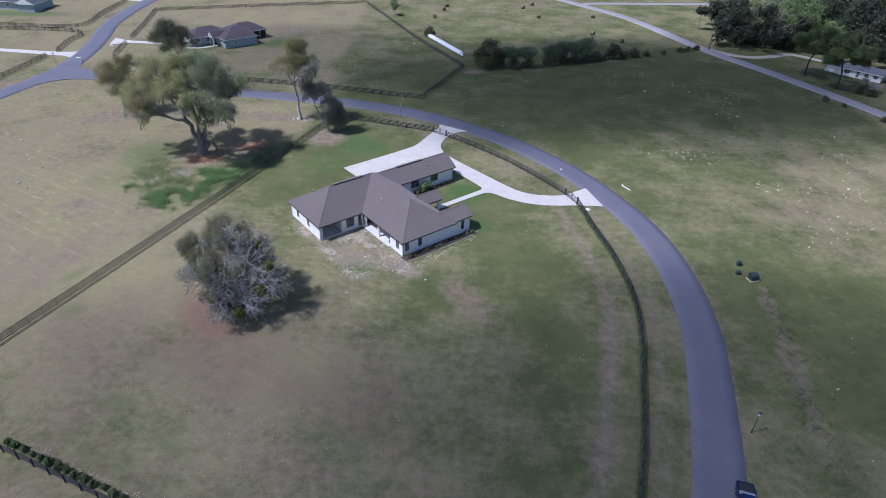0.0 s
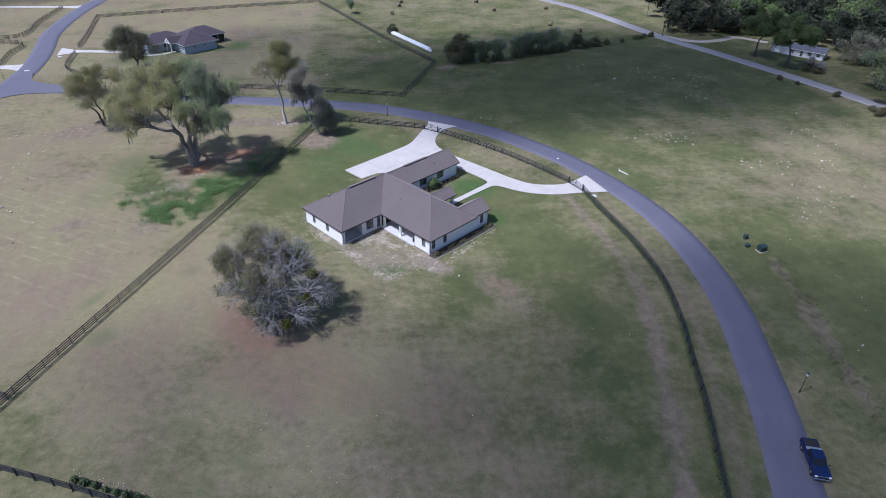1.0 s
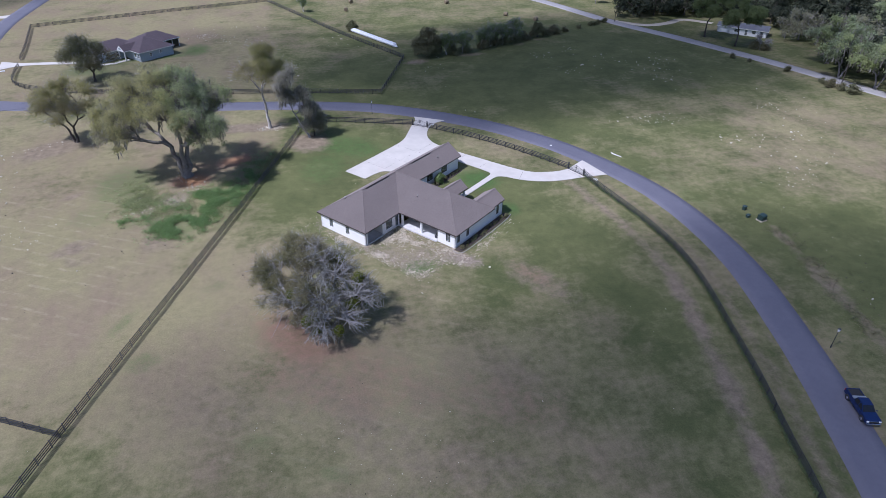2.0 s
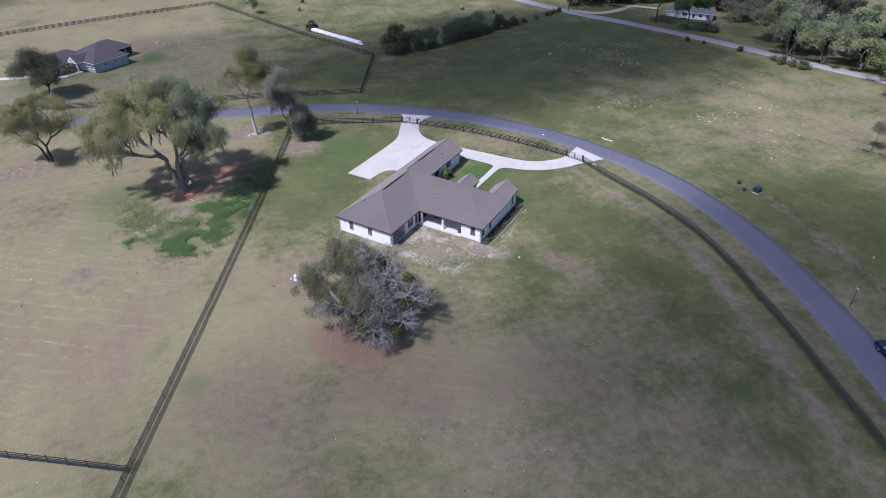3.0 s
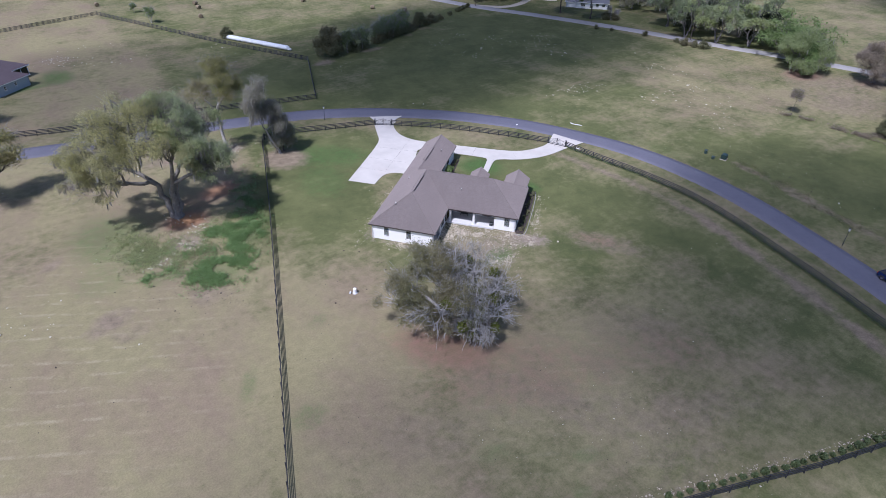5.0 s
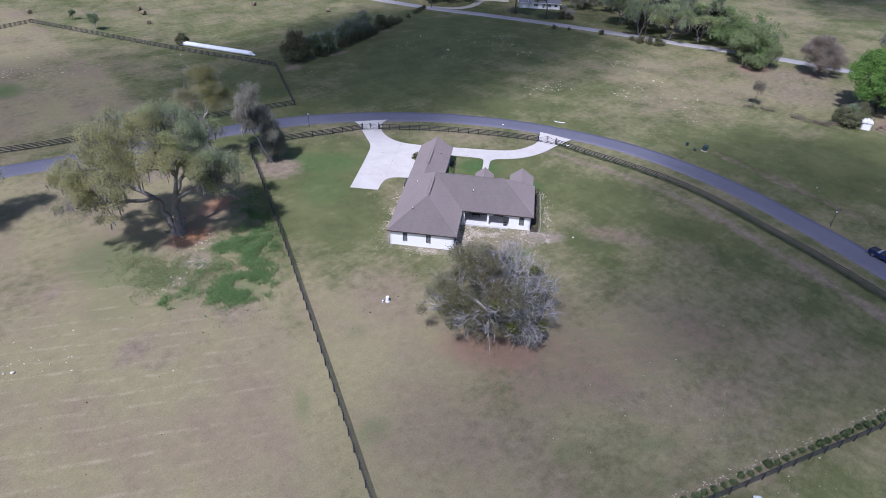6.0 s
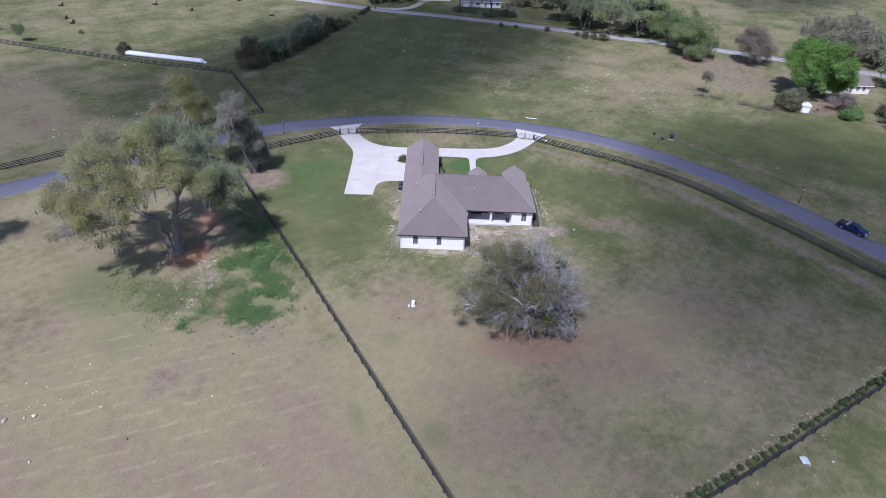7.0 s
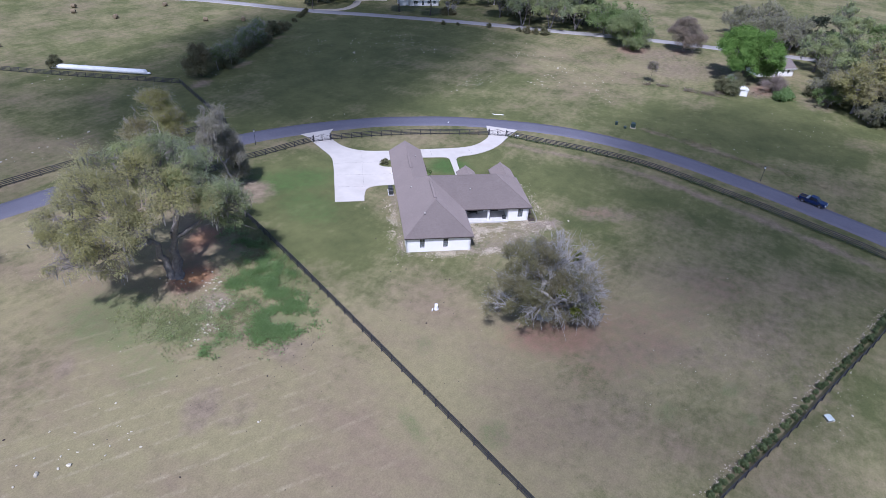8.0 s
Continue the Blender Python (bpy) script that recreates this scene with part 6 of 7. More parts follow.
def fence(pts, label, rails=4, bay=2.44, old=False, height=1.0):
    line = curve(pts, bay)
    ob = thing("board_fence", label, "fence", pose(line[0].x, line[0].y, 0), "board fences")
    for p in line:
        me = part("post", POST_OLD if old else POST, None, ob, "", Matrix.Translation(p - line[0]) @ Matrix.Diagonal((1, 1, height, 1)))
    jit = random.Random(int(abs(pts[0][0]) * 100))
    for p, q in zip(line[:-1], line[1:]):
        d = q - p
        turn = math.degrees(math.atan2(d.y, d.x))
        for r in range(rails):
            z = height * (0.28 + r * (1.0 / max(1, rails - 1)))
            side = Vector((-d.y, d.x, 0)).normalized() * 0.078
            part("rail", RAIL_OLD if old else RAIL, None, ob, "", pose(p.x - line[0].x + side.x, p.y - line[0].y + side.y, z + jit.uniform(-.012, .012), 0, math.degrees(jit.uniform(-.004, .004)), turn) @ Matrix.Diagonal((d.length, 1, 1, 1)))
    return ob


fence(LOT_WEST[::-1], "black four-board fence along the edge of the lot")
fence(FRONT_A, "black four-board fence before the house, up to a gate")
fence(FRONT_B, "black four-board fence curving between the two gates")
fence(FRONT_C, "black four-board fence following the curve of the lane")
fence(LOT_SOUTH, "black four-board fence with a row of young shrubs")
fence(FIELD_WEST, "black four-board fence across the open field")
fence([(-30.0, 144.6), (-28.8, 147.4), (-27.5, 149.6)], "short black fence stretch under the cedar")
for pts in (PAST_S, PAST_E, PAST_NE, PAST_N, PAST_W, PAST_W2):
    fence(pts, "black four-board pasture fence beyond the lane", 4, 2.44)
for pts in (WEST_A, WEST_B, WEST_C):
    fence(pts, "weathered dark board fence of the western farm", 4, 2.6, True)


def gate(a, b, label):
    a, b = Vector((*a, 0)), Vector((*b, 0))
    w = (b - a).length
    ob = thing("driveway_gate", label, "gate", pose(a.x, a.y, 0.02, 0, 0, math.degrees(math.atan2((b - a).y, (b - a).x))), "driveway gates")
    for x in (0.0, w):
        bm = bmesh.new()
        box(bm, x - 0.11, -0.11, -0.3, x + 0.11, 0.11, 1.55, None, 0.015)
        post = part("gate_post", bm, fence_paint, ob)
        bm = bmesh.new()
        box(bm, x - 0.14, -0.14, 1.55, x + 0.14, 0.14, 1.62, None, 0.02)
        part("post_cap", bm, fence_paint, post)

    def top(x):
        return 1.15 + 0.55 * (1 - abs(2 * x / w - 1)) ** 1.6
    for lo, hi in ((0.16, w / 2 - 0.02), (w / 2 + 0.02, w - 0.16)):
        bm = bmesh.new()
        xs = [lo + (hi - lo) * i / 10 for i in range(11)]
        for p, q in zip(xs[:-1], xs[1:]):
            rod(bm, (p, 0, top(p)), (q, 0, top(q)), 0.03, 0.03, 6)
        rod(bm, (lo, 0, 0.12), (hi, 0, 0.12), 0.04, 0.04, 6)
        rod(bm, (lo, 0, 0.42), (hi, 0, 0.42), 0.025, 0.025, 6)
        rod(bm, (lo, 0, 0.1), (lo, 0, top(lo)), 0.03, 0.03, 6)
        rod(bm, (hi, 0, 0.1), (hi, 0, top(hi)), 0.03, 0.03, 6)
        leaf = part("gate_leaf", bm, iron, ob)
        for i in range(1, 16):
            x = lo + (hi - lo) * i / 16
            bm = bmesh.new()
            rod(bm, (x, 0, 0.12), (x, 0, top(x)), 0.011, 0.011, 5)
            part("bar", bm, iron, leaf)
    bm = bmesh.new()
    for i in range(16):
        p, q = 2 * math.pi * i / 16, 2 * math.pi * (i + 1) / 16
        rod(bm, (w / 2 + 0.24 * math.cos(p), 0.03, 1.05 + 0.24 * math.sin(p)), (w / 2 + 0.24 * math.cos(q), 0.03, 1.05 + 0.24 * math.sin(q)), 0.035, 0.035, 6)
    part("ring", bm, iron, ob)
    bm = bmesh.new()
    box(bm, 0.1, -0.04, 0.07, w - 0.1, 0.04, 0.16)
    part("bottom_rail", bm, fence_paint, ob)


gate((-2.1, 142.2), (1.0, 139.8), "black double iron gate with an arched top and ring")
gate((25.4, 110.4), (27.1, 106.6), "black double iron gate with an arched top and ring")

# ---------------------------------------------------------------- loose things


def truck(m):
    ob = thing("pickup_truck", "dark navy crew-cab pickup truck parked on the lane edge", "pickup truck", m)
    L, W = 5.75, 0.98
    bm = bmesh.new()   # front at -y
    side_prism(bm, [(-2.78, 0.52), (-2.86, 0.70), (-2.84, 1.02), (-2.70, 1.10), (-1.35, 1.17), (2.80, 1.14), (2.86, 0.62), (2.80, 0.52)], -W, W)
    bmesh.ops.bevel(bm, geom=bm.edges[:], offset=0.05, segments=2, affect="EDGES")
    body = part("body", bm, navy, ob)
    bm = bmesh.new()
    v0 = [(-0.90, -1.48, 1.14), (0.90, -1.48, 1.14), (0.90, 0.78, 1.14), (-0.90, 0.78, 1.14)]
    v1 = [(-0.70, -0.66, 1.86), (0.70, -0.66, 1.86), (0.70, 0.56, 1.86), (-0.70, 0.56, 1.86)]
    a, b = [bm.verts.new(v) for v in v0], [bm.verts.new(v) for v in v1]
    bm.faces.new(b)
    bm.faces.new(a[::-1])
    for i in range(4):
        bm.faces.new((a[i], a[(i + 1) % 4], b[(i + 1) % 4], b[i]))
    bmesh.ops.bevel(bm, geom=bm.edges[:], offset=0.06, segments=2, affect="EDGES")
    cab = part("cab", bm, navy, ob)

    def glass_panel(corners, nm):
        bm = bmesh.new()
        c = [Vector(q) for q in corners]
        n = (c[1] - c[0]).cross(c[3] - c[0]).normalized() * 0.012
        lo, hi = [bm.verts.new(q - n) for q in c], [bm.verts.new(q + n) for q in c]
        bm.faces.new(hi)
        bm.faces.new(lo[::-1])
        for i in range(4):
            bm.faces.new((lo[i], lo[(i + 1) % 4], hi[(i + 1) % 4], hi[i]))
        part(nm, bm, tint, cab)
    glass_panel([(-0.80, -1.40, 1.22), (0.80, -1.40, 1.22), (0.66, -0.74, 1.80), (-0.66, -0.74, 1.80)], "windscreen")
    glass_panel([(-0.78, 0.775, 1.24), (0.78, 0.775, 1.24), (0.66, 0.60, 1.80), (-0.66, 0.60, 1.80)], "rear_window")
    for s in (-1, 1):
        for y0, y1, t0, t1 in ((-1.18, -0.34, -0.62, -0.30), (-0.24, 0.60, -0.20, 0.46)):
            glass_panel([(s * 0.895, y0, 1.22), (s * 0.895, y1, 1.22), (s * 0.735, t1, 1.78), (s * 0.735, t0, 1.78)], "side_window")
        bm = bmesh.new()
        box(bm, s * 1.12 - 0.1, -1.22, 1.16, s * 1.12 + 0.1, -1.12, 1.34, None, 0.03)
        part("mirror", bm, navy, cab)
        for y in (-0.30, 0.50):
            bm = bmesh.new()
            box(bm, s * 0.99 - 0.015, y - 0.1, 0.98, s * 0.99 + 0.015, y + 0.1, 1.02)
            part("door_handle", bm, chrome, body)
    bm = bmesh.new()
    box(bm, -0.80, 0.92, 1.02, 0.80, 2.70, 1.165)
    bed = part("bed", bm, liner, ob)
    for b4 in ((-0.92, 0.86, 1.12, -0.80, 2.80, 1.24), (0.80, 0.86, 1.12, 0.92, 2.80, 1.24), (-0.80, 2.68, 1.12, 0.80, 2.80, 1.24)):
        bm = bmesh.new()
        box(bm, *b4, None, 0.02)
        part("bed_rail", bm, navy, bed)
    bm = bmesh.new()
    box(bm, -0.90, 0.86, 1.17, 0.90, 1.30, 1.40, None, 0.03)
    part("tool_box", bm, galvanised, bed)
    bm = bmesh.new()
    box(bm, -0.92, -2.98, 0.42, 0.92, -2.78, 0.66, None, 0.04)
    part("front_bumper", bm, chrome, ob)
    bm = bmesh.new()
    box(bm, -0.90, 2.82, 0.44, 0.90, 3.0, 0.64, None, 0.04)
    part("rear_bumper", bm, chrome, ob)
    bm = bmesh.new()
    box(bm, -0.62, -2.90, 0.72, 0.62, -2.82, 1.02, None, 0.02)
    grille = part("grille", bm, chrome, ob)
    for z in (0.78, 0.87, 0.96):
        bm = bmesh.new()
        box(bm, -0.58, -2.915, z - 0.025, 0.58, -2.90, z + 0.025)
        part("grille_slat", bm, liner, grille)
    for s in (-1, 1):
        bm = bmesh.new()
        box(bm, s * 0.80 - 0.15, -2.90, 0.78, s * 0.80 + 0.15, -2.76, 1.02, None, 0.03)
        part("headlight", bm, lens, ob)
        bm = bmesh.new()
        box(bm, s * 0.90 - 0.07, 2.80, 0.75, s * 0.90 + 0.07, 2.90, 1.10, None, 0.02)
        part("tail_light", bm, red_lens, ob)
        for y in (-1.85, 1.80):
            bm = bmesh.new()
            rod(bm, (s * 0.74, y, 0.39), (s * 1.0, y, 0.39), 0.39, 0.39, 20)
            bmesh.ops.bevel(bm, geom=[e for e in bm.edges if e.calc_face_angle(0) > 1], offset=0.05, segments=2, affect="EDGES")
            tyre = part("wheel", bm, rubber, ob)
            bm = bmesh.new()
            rod(bm, (s * 0.96, y, 0.39), (s * 1.012, y, 0.39), 0.25, 0.22, 14)
            part("rim", bm, chrome, tyre)
            bm = bmesh.new()
            rod(bm, (s * 0.70, y, 0.46), (s * 0.996, y, 0.46), 0.47, 0.47, 20)
            part("wheel_arch", bm, liner, body)
    return ob


truck(pose(32.4, 39.2, 0.06, 0, 0, -18.0) @ Matrix.Scale(0.93, 4))


def lamp_post(x, y):
    ob = thing("lamp_post", "slim dark lamp post with a lantern head beside the lane", "lamp post", pose(x, y, 0), "lamp posts")
    bm = bmesh.new()
    rod(bm, (0, 0, -0.2), (0, 0, 0.5), 0.11, 0.08, 10)
    part("base", bm, dark_metal, ob)
    bm = bmesh.new()
    rod(bm, (0, 0, 0.5), (0, 0, 3.0), 0.05, 0.04, 8)
    part("pole", bm, dark_metal, ob)
    bm = bmesh.new()
    rod(bm, (0, 0, 3.0), (0, 0, 3.45), 0.12, 0.2, 8)
    head = part("lantern", bm, lens, ob)
    bm = bmesh.new()
    rod(bm, (0, 0, 3.45), (0, 0, 3.65), 0.24, 0.04, 8)
    part("cap", bm, dark_metal, head)
    return ob


post = lamp_post(37.7, 49.6)
copy_thing(post, pose(-10.7, 151.9, 0))
copy_thing(post, pose(-120.4, 190.2, 0))


def transformer():
    ob = thing("transformer_box", "dark green pad-mounted electrical box in the verge", "utility box", pose(52.0, 81.7, 0, 0, 0, 12))
    bm = bmesh.new()
    box(bm, -0.8, -0.7, -0.1, 0.8, 0.7, 0.12, None, 0.02)
    part("pad", bm, chips, ob)
    bm = bmesh.new()
    side_prism(bm, [(-0.55, 0.12), (0.55, 0.12), (0.55, 1.15), (0.45, 1.22), (-0.35, 1.15), (-0.55, 1.0)], -0.65, 0.65)
    body = part("cabinet", bm, green_box, ob)
    for s in (-1, 1):
        bm = bmesh.new()
        box(bm, s * 0.32 - 0.28, -0.58, 0.2, s * 0.32 + 0.28, -0.55, 0.95, None, 0.01)
        door = part("door", bm, green_box, body)
        bm = bmesh.new()
        box(bm, s * 0.08 - 0.02, -0.61, 0.5, s * 0.08 + 0.02, -0.58, 0.66)
        part("handle", bm, dark_metal, door)


transformer()
for x, y, h in ((51.4, 85.9, 0.7), (50.2, 83.3, 0.45)):
    ob = thing("utility_pedestal", "small green utility pedestal near the transformer", "utility box", pose(x, y, 0, 0, 0, 20), "utility pedestals")
    bm = bmesh.new()
    box(bm, -0.35, -0.3, -0.1, 0.35, 0.3, h, None, 0.05)
    part("body", bm, green_box, ob)
    bm = bmesh.new()
    box(bm, -0.4, -0.35, h, 0.4, 0.35, h + 0.1, None, 0.04)
    part("lid", bm, green_box, ob)

ob = thing("water_tank", "white upright well pressure tank on the grass", "tank", pose(-39.3, 88.4, 0) @ Matrix.Scale(0.66, 4))
bm = bmesh.new()
rod(bm, (0, 0, -0.1), (0, 0, 0.08), 0.6, 0.6, 16)
part("pad", bm, patio_floor, ob)
bm = bmesh.new()
rod(bm, (0, 0, 0.08), (0, 0, 1.25), 0.42, 0.42, 18)
ball(bm, (0, 0, 1.25), 0.42, (1, 1, 0.5), 18)
body = part("tank_body", bm, tank_white, ob)
bm = bmesh.new()
rod(bm, (0, 0, 1.4), (0, 0, 1.52), 0.07, 0.07, 8)
part("valve", bm, galvanised, body)
ob = thing("pump_box", "small pale pump box with a dark pipe by the tank", "pump", pose(-39.95, 88.7, 0, 0, 0, 25) @ Matrix.Scale(0.62, 4))
bm = bmesh.new()
box(bm, -0.2, -0.15, -0.05, 0.2, 0.15, 0.55, None, 0.04)
part("body", bm, tank_white, ob)
bm = bmesh.new()
rod(bm, (0.05, -0.25, 0), (0.05, -0.25, 0.4), 0.05, 0.05, 8)
rod(bm, (0.05, -0.25, 0.3), (0.8, -0.4, 0.12), 0.04, 0.04, 8)
part("pipe", bm, dark_metal, ob)

ob = thing("livestock_shelter", "pale grey hinged box on the grass behind the fence", "utility box", pose(-31.6, 35.3, 0, 0, 0, 38) @ Matrix.Scale(0.75, 4))
bm = bmesh.new()
box(bm, -0.55, -0.5, -0.05, 0.55, 0.5, 0.5, None, 0.03)
part("body", bm, galvanised, ob)
bm = bmesh.new()
side_prism(bm, [(-0.62, 0.5), (0.62, 0.5), (0.62, 0.55), (0, 0.67), (-0.62, 0.55)], -0.68, 0.68)
part("lid", bm, pale_box, ob)


def silage_bag():
    a, b = Vector((-4.6, 234.6, 0)), Vector((7.4, 209.8, 0))
    d = b - a
    ob = thing("silage_bag", "long white plastic silage bag lying along the fence", "silage bag", pose(a.x, a.y, 0, 0, 0, math.degrees(math.atan2(d.y, d.x))))
    n, k = 70, 18
    V = []
    for i in range(n + 1):
        s = i / n
        r = 0.85 * (1 - max(0, (abs(2 * s - 1) - 0.93) / 0.07) ** 2 * 0.8)
        for j in range(k):
            p = 2 * math.pi * j / k
            w = 1 + 0.06 * noise.noise((i * 0.5, math.cos(p) * 1.5, math.sin(p) * 1.5)) + 0.03 * math.sin(i * 1.9)
            V.append((s * d.length, 1.15 * r * w * math.cos(p), max(0.0, 0.75 * r + 0.85 * r * w * math.sin(p))))
    F = [(i * k + j, i * k + (j + 1) % k, (i + 1) * k + (j + 1) % k, (i + 1) * k + j) for i in range(n) for j in range(k)]
    part("film", arrays("film", V, np.array(F)[:, ::-1], film_white, True), None, ob)
    for x, r in ((-0.25, 0.35), (d.length + 0.25, 0.35)):
        bm = bmesh.new()
        ball(bm, (x, 0, 0.35), r, (1.6, 1.2, 1.0), 10)
        part("tied_end", bm, film_white, ob)


silage_bag()


def hay_bale():
    ob = thing("hay_bale", "weathered round hay bale on the pasture", "hay bale", pose(42.1, 270, 0, 0, 0, 20), "hay bales")
    n, k = 8, 22
    V = []
    for i in range(n + 1):
        s = i / n
        r = 0.80 - 0.09 * max(0, abs(2 * s - 1) - 0.7) / 0.3
        for j in range(k):
            p = 2 * math.pi * j / k
            w = 1 + 0.05 * noise.noise((i * 0.7, math.cos(p) * 3, math.sin(p) * 3))
            V.append((-0.75 + 1.5 * s, r * w * math.cos(p), 0.74 + r * w * math.sin(p) * (1 if math.sin(p) > 0 else 0.92)))
    F = [(i * k + j, i * k + (j + 1) % k, (i + 1) * k + (j + 1) % k, (i + 1) * k + j) for i in range(n) for j in range(k)]
    part("roll", arrays("roll", V, np.array(F), hay, True), None, ob)
    for s in (-1, 1):
        bm = bmesh.new()
        for r, o in ((0.70, 0.0), (0.5, 0.02), (0.28, 0.035)):
            rod(bm, (s * (0.74 + o), 0, 0.74), (s * (0.77 + o), 0, 0.74), r, r * 0.94, 18)
        part("coiled_end", bm, hay, ob)
    return ob


bale = hay_bale()
for x, y in ((59.7, 243.4), (42.6, 294.8), (3.0, 287.7), (10.7, 307.5), (1.7, 279.8), (-2.3, 265.6), (37.5, 287.5), (66.2, 272.8), (68.6, 233.4), (25, 320), (-30, 305)):
    copy_thing(bale, pose(x, y, 0, 0, 0, rng.uniform(0, 360)))


def pole(x, y, h, lean):
    ob = thing("utility_pole", "dark wooden utility pole by the country road", "utility pole", pose(x, y, 0, lean, lean * 0.5, 0), "utility poles")
    bm = bmesh.new()
    rod(bm, (0, 0, -0.3), (0, 0, h), 0.15, 0.10, 10)
    part("pole", bm, wood_pole, ob)
    bm = bmesh.new()
    box(bm, -0.9, -0.06, h - 0.6, 0.9, 0.06, h - 0.48)
    arm = part("crossarm", bm, wood_pole, ob)
    for s in (-0.8, 0.0, 0.8):
        bm = bmesh.new()
        rod(bm, (s, 0, h - 0.48), (s, 0, h - 0.3), 0.05, 0.03, 8)
        part("insulator", bm, galvanised, arm)


pole(104.4, 232.7, 9.6, 1.5)
pole(99.0, 225.2, 6.0, 0.5)
pole(130.0, 143.0, 8.5, 0.5)


def mailbox(x, y, turn):
    ob = thing("mailbox", "dark mailbox on a post by the lane", "mailbox", pose(x, y, 0, 0, 0, turn), "mailboxes")
    bm = bmesh.new()
    box(bm, -0.05, -0.05, -0.2, 0.05, 0.05, 1.0)
    part("post", bm, fence_paint, ob)
    bm = bmesh.new()
    side_prism(bm, [(-0.28, 1.0), (0.28, 1.0), (0.28, 1.22), (0.16, 1.32), (-0.16, 1.32), (-0.28, 1.22)], -0.12, 0.12)
    body = part("box", bm, dark_metal, ob)
    bm = bmesh.new()
    box(bm, 0.12, -0.1, 1.1, 0.14, -0.04, 1.4)
    part("flag", bm, red_lens, body)


mailbox(-112.4, 191.0, 30)
mailbox(-111.5, 266.5, 0)
for x, y, w, t in ((2.7, 140.9, 0.5, 30), (28.9, 104.4, 0.9, -60), (-117.0, 197.2, 1.4, 10), (-112.8, 211.6, 1.2, 15), (26.6, 122.4, 0.5, 20)):
    ob = thing("kerb_slab", "small white concrete slab in the grass verge", "slab", pose(x, y, 0, 0, 0, t), "slabs in the verge")
    bm = bmesh.new()
    box(bm, -w / 2, -w * 0.32, -0.05, w / 2, w * 0.32, 0.16, None, 0.03)
    part("slab", bm, white_paint, ob)
    bm = bmesh.new()
    box(bm, -w * 0.3, -w * 0.12, 0.16, w * 0.3, w * 0.12, 0.19, None, 0.01)
    part("cover", bm, pale_box, ob)
ob = thing("plastic_pipe", "white broken plastic pipe lying on the verge", "pipe", pose(39.0, 114.2, 0, 0, 0, 118))
bm = bmesh.new()
rod(bm, (-1.4, 0, 0.08), (1.0, 0.1, 0.08), 0.08, 0.08, 10)
part("pipe", bm, tank_white, ob)
bm = bmesh.new()
rod(bm, (0.7, 0.1, 0.08), (1.5, -0.35, 0.09), 0.075, 0.075, 10)
part("elbow", bm, tank_white, ob)

# ---------------------------------------------------------------- loose stones, rubble, weeds and rough grass

ICO = bmesh.new()
bmesh.ops.create_icosphere(ICO, subdivisions=1, radius=1.0)
ICO_V = np.array([v.co[:] for v in ICO.verts])
ICO_F = np.array([[v.index for v in f.verts] for f in ICO.faces])
ICO.free()


def pebbles(name, label, places, sizes, mat, category, seed, flat=0.55, kind="stuff"):
    r = np.random.default_rng(seed)
    n = len(places)
    s = np.asarray(sizes)[:, None, None] * r.uniform(0.6, 1.3, (n, 1, 3)) * np.array([1, 0.8, flat])
    V = ICO_V[None] * s * r.uniform(0.75, 1.2, (n, len(ICO_V), 1))
    t = r.uniform(0, 2 * np.pi, n)
    c, d = np.cos(t)[:, None], np.sin(t)[:, None]
    V = np.stack([V[..., 0] * c - V[..., 1] * d, V[..., 0] * d + V[..., 1] * c, V[..., 2]], -1)
    V[..., :2] += np.asarray(places)[:, None, :]
    V[..., 2] += np.asarray(sizes)[:, None] * flat * 0.35
    F = ICO_F[None] + (np.arange(n) * len(ICO_V))[:, None, None]
    return tagged(new(name, arrays(name, V.reshape(-1, 3), F.reshape(-1, 3), mat)), label, category, kind=kind)


def scatter(seed, groups):
    r = np.random.default_rng(seed)
    out, size = [], []
    for x, y, sx, sy, turn, n, s in groups:
        p = r.normal(0, 1, (n, 2)) * (sx, sy)
        c, d = math.cos(radians(turn)), math.sin(radians(turn))
        out.append(np.stack([x + p[:, 0] * c - p[:, 1] * d, y + p[:, 0] * d + p[:, 1] * c], 1))
        size.append(0.70 * s * r.uniform(0.5, 1.25, n) * (1 + (r.random(n) > 0.9)))
    return np.concatenate(out), np.concatenate(size)


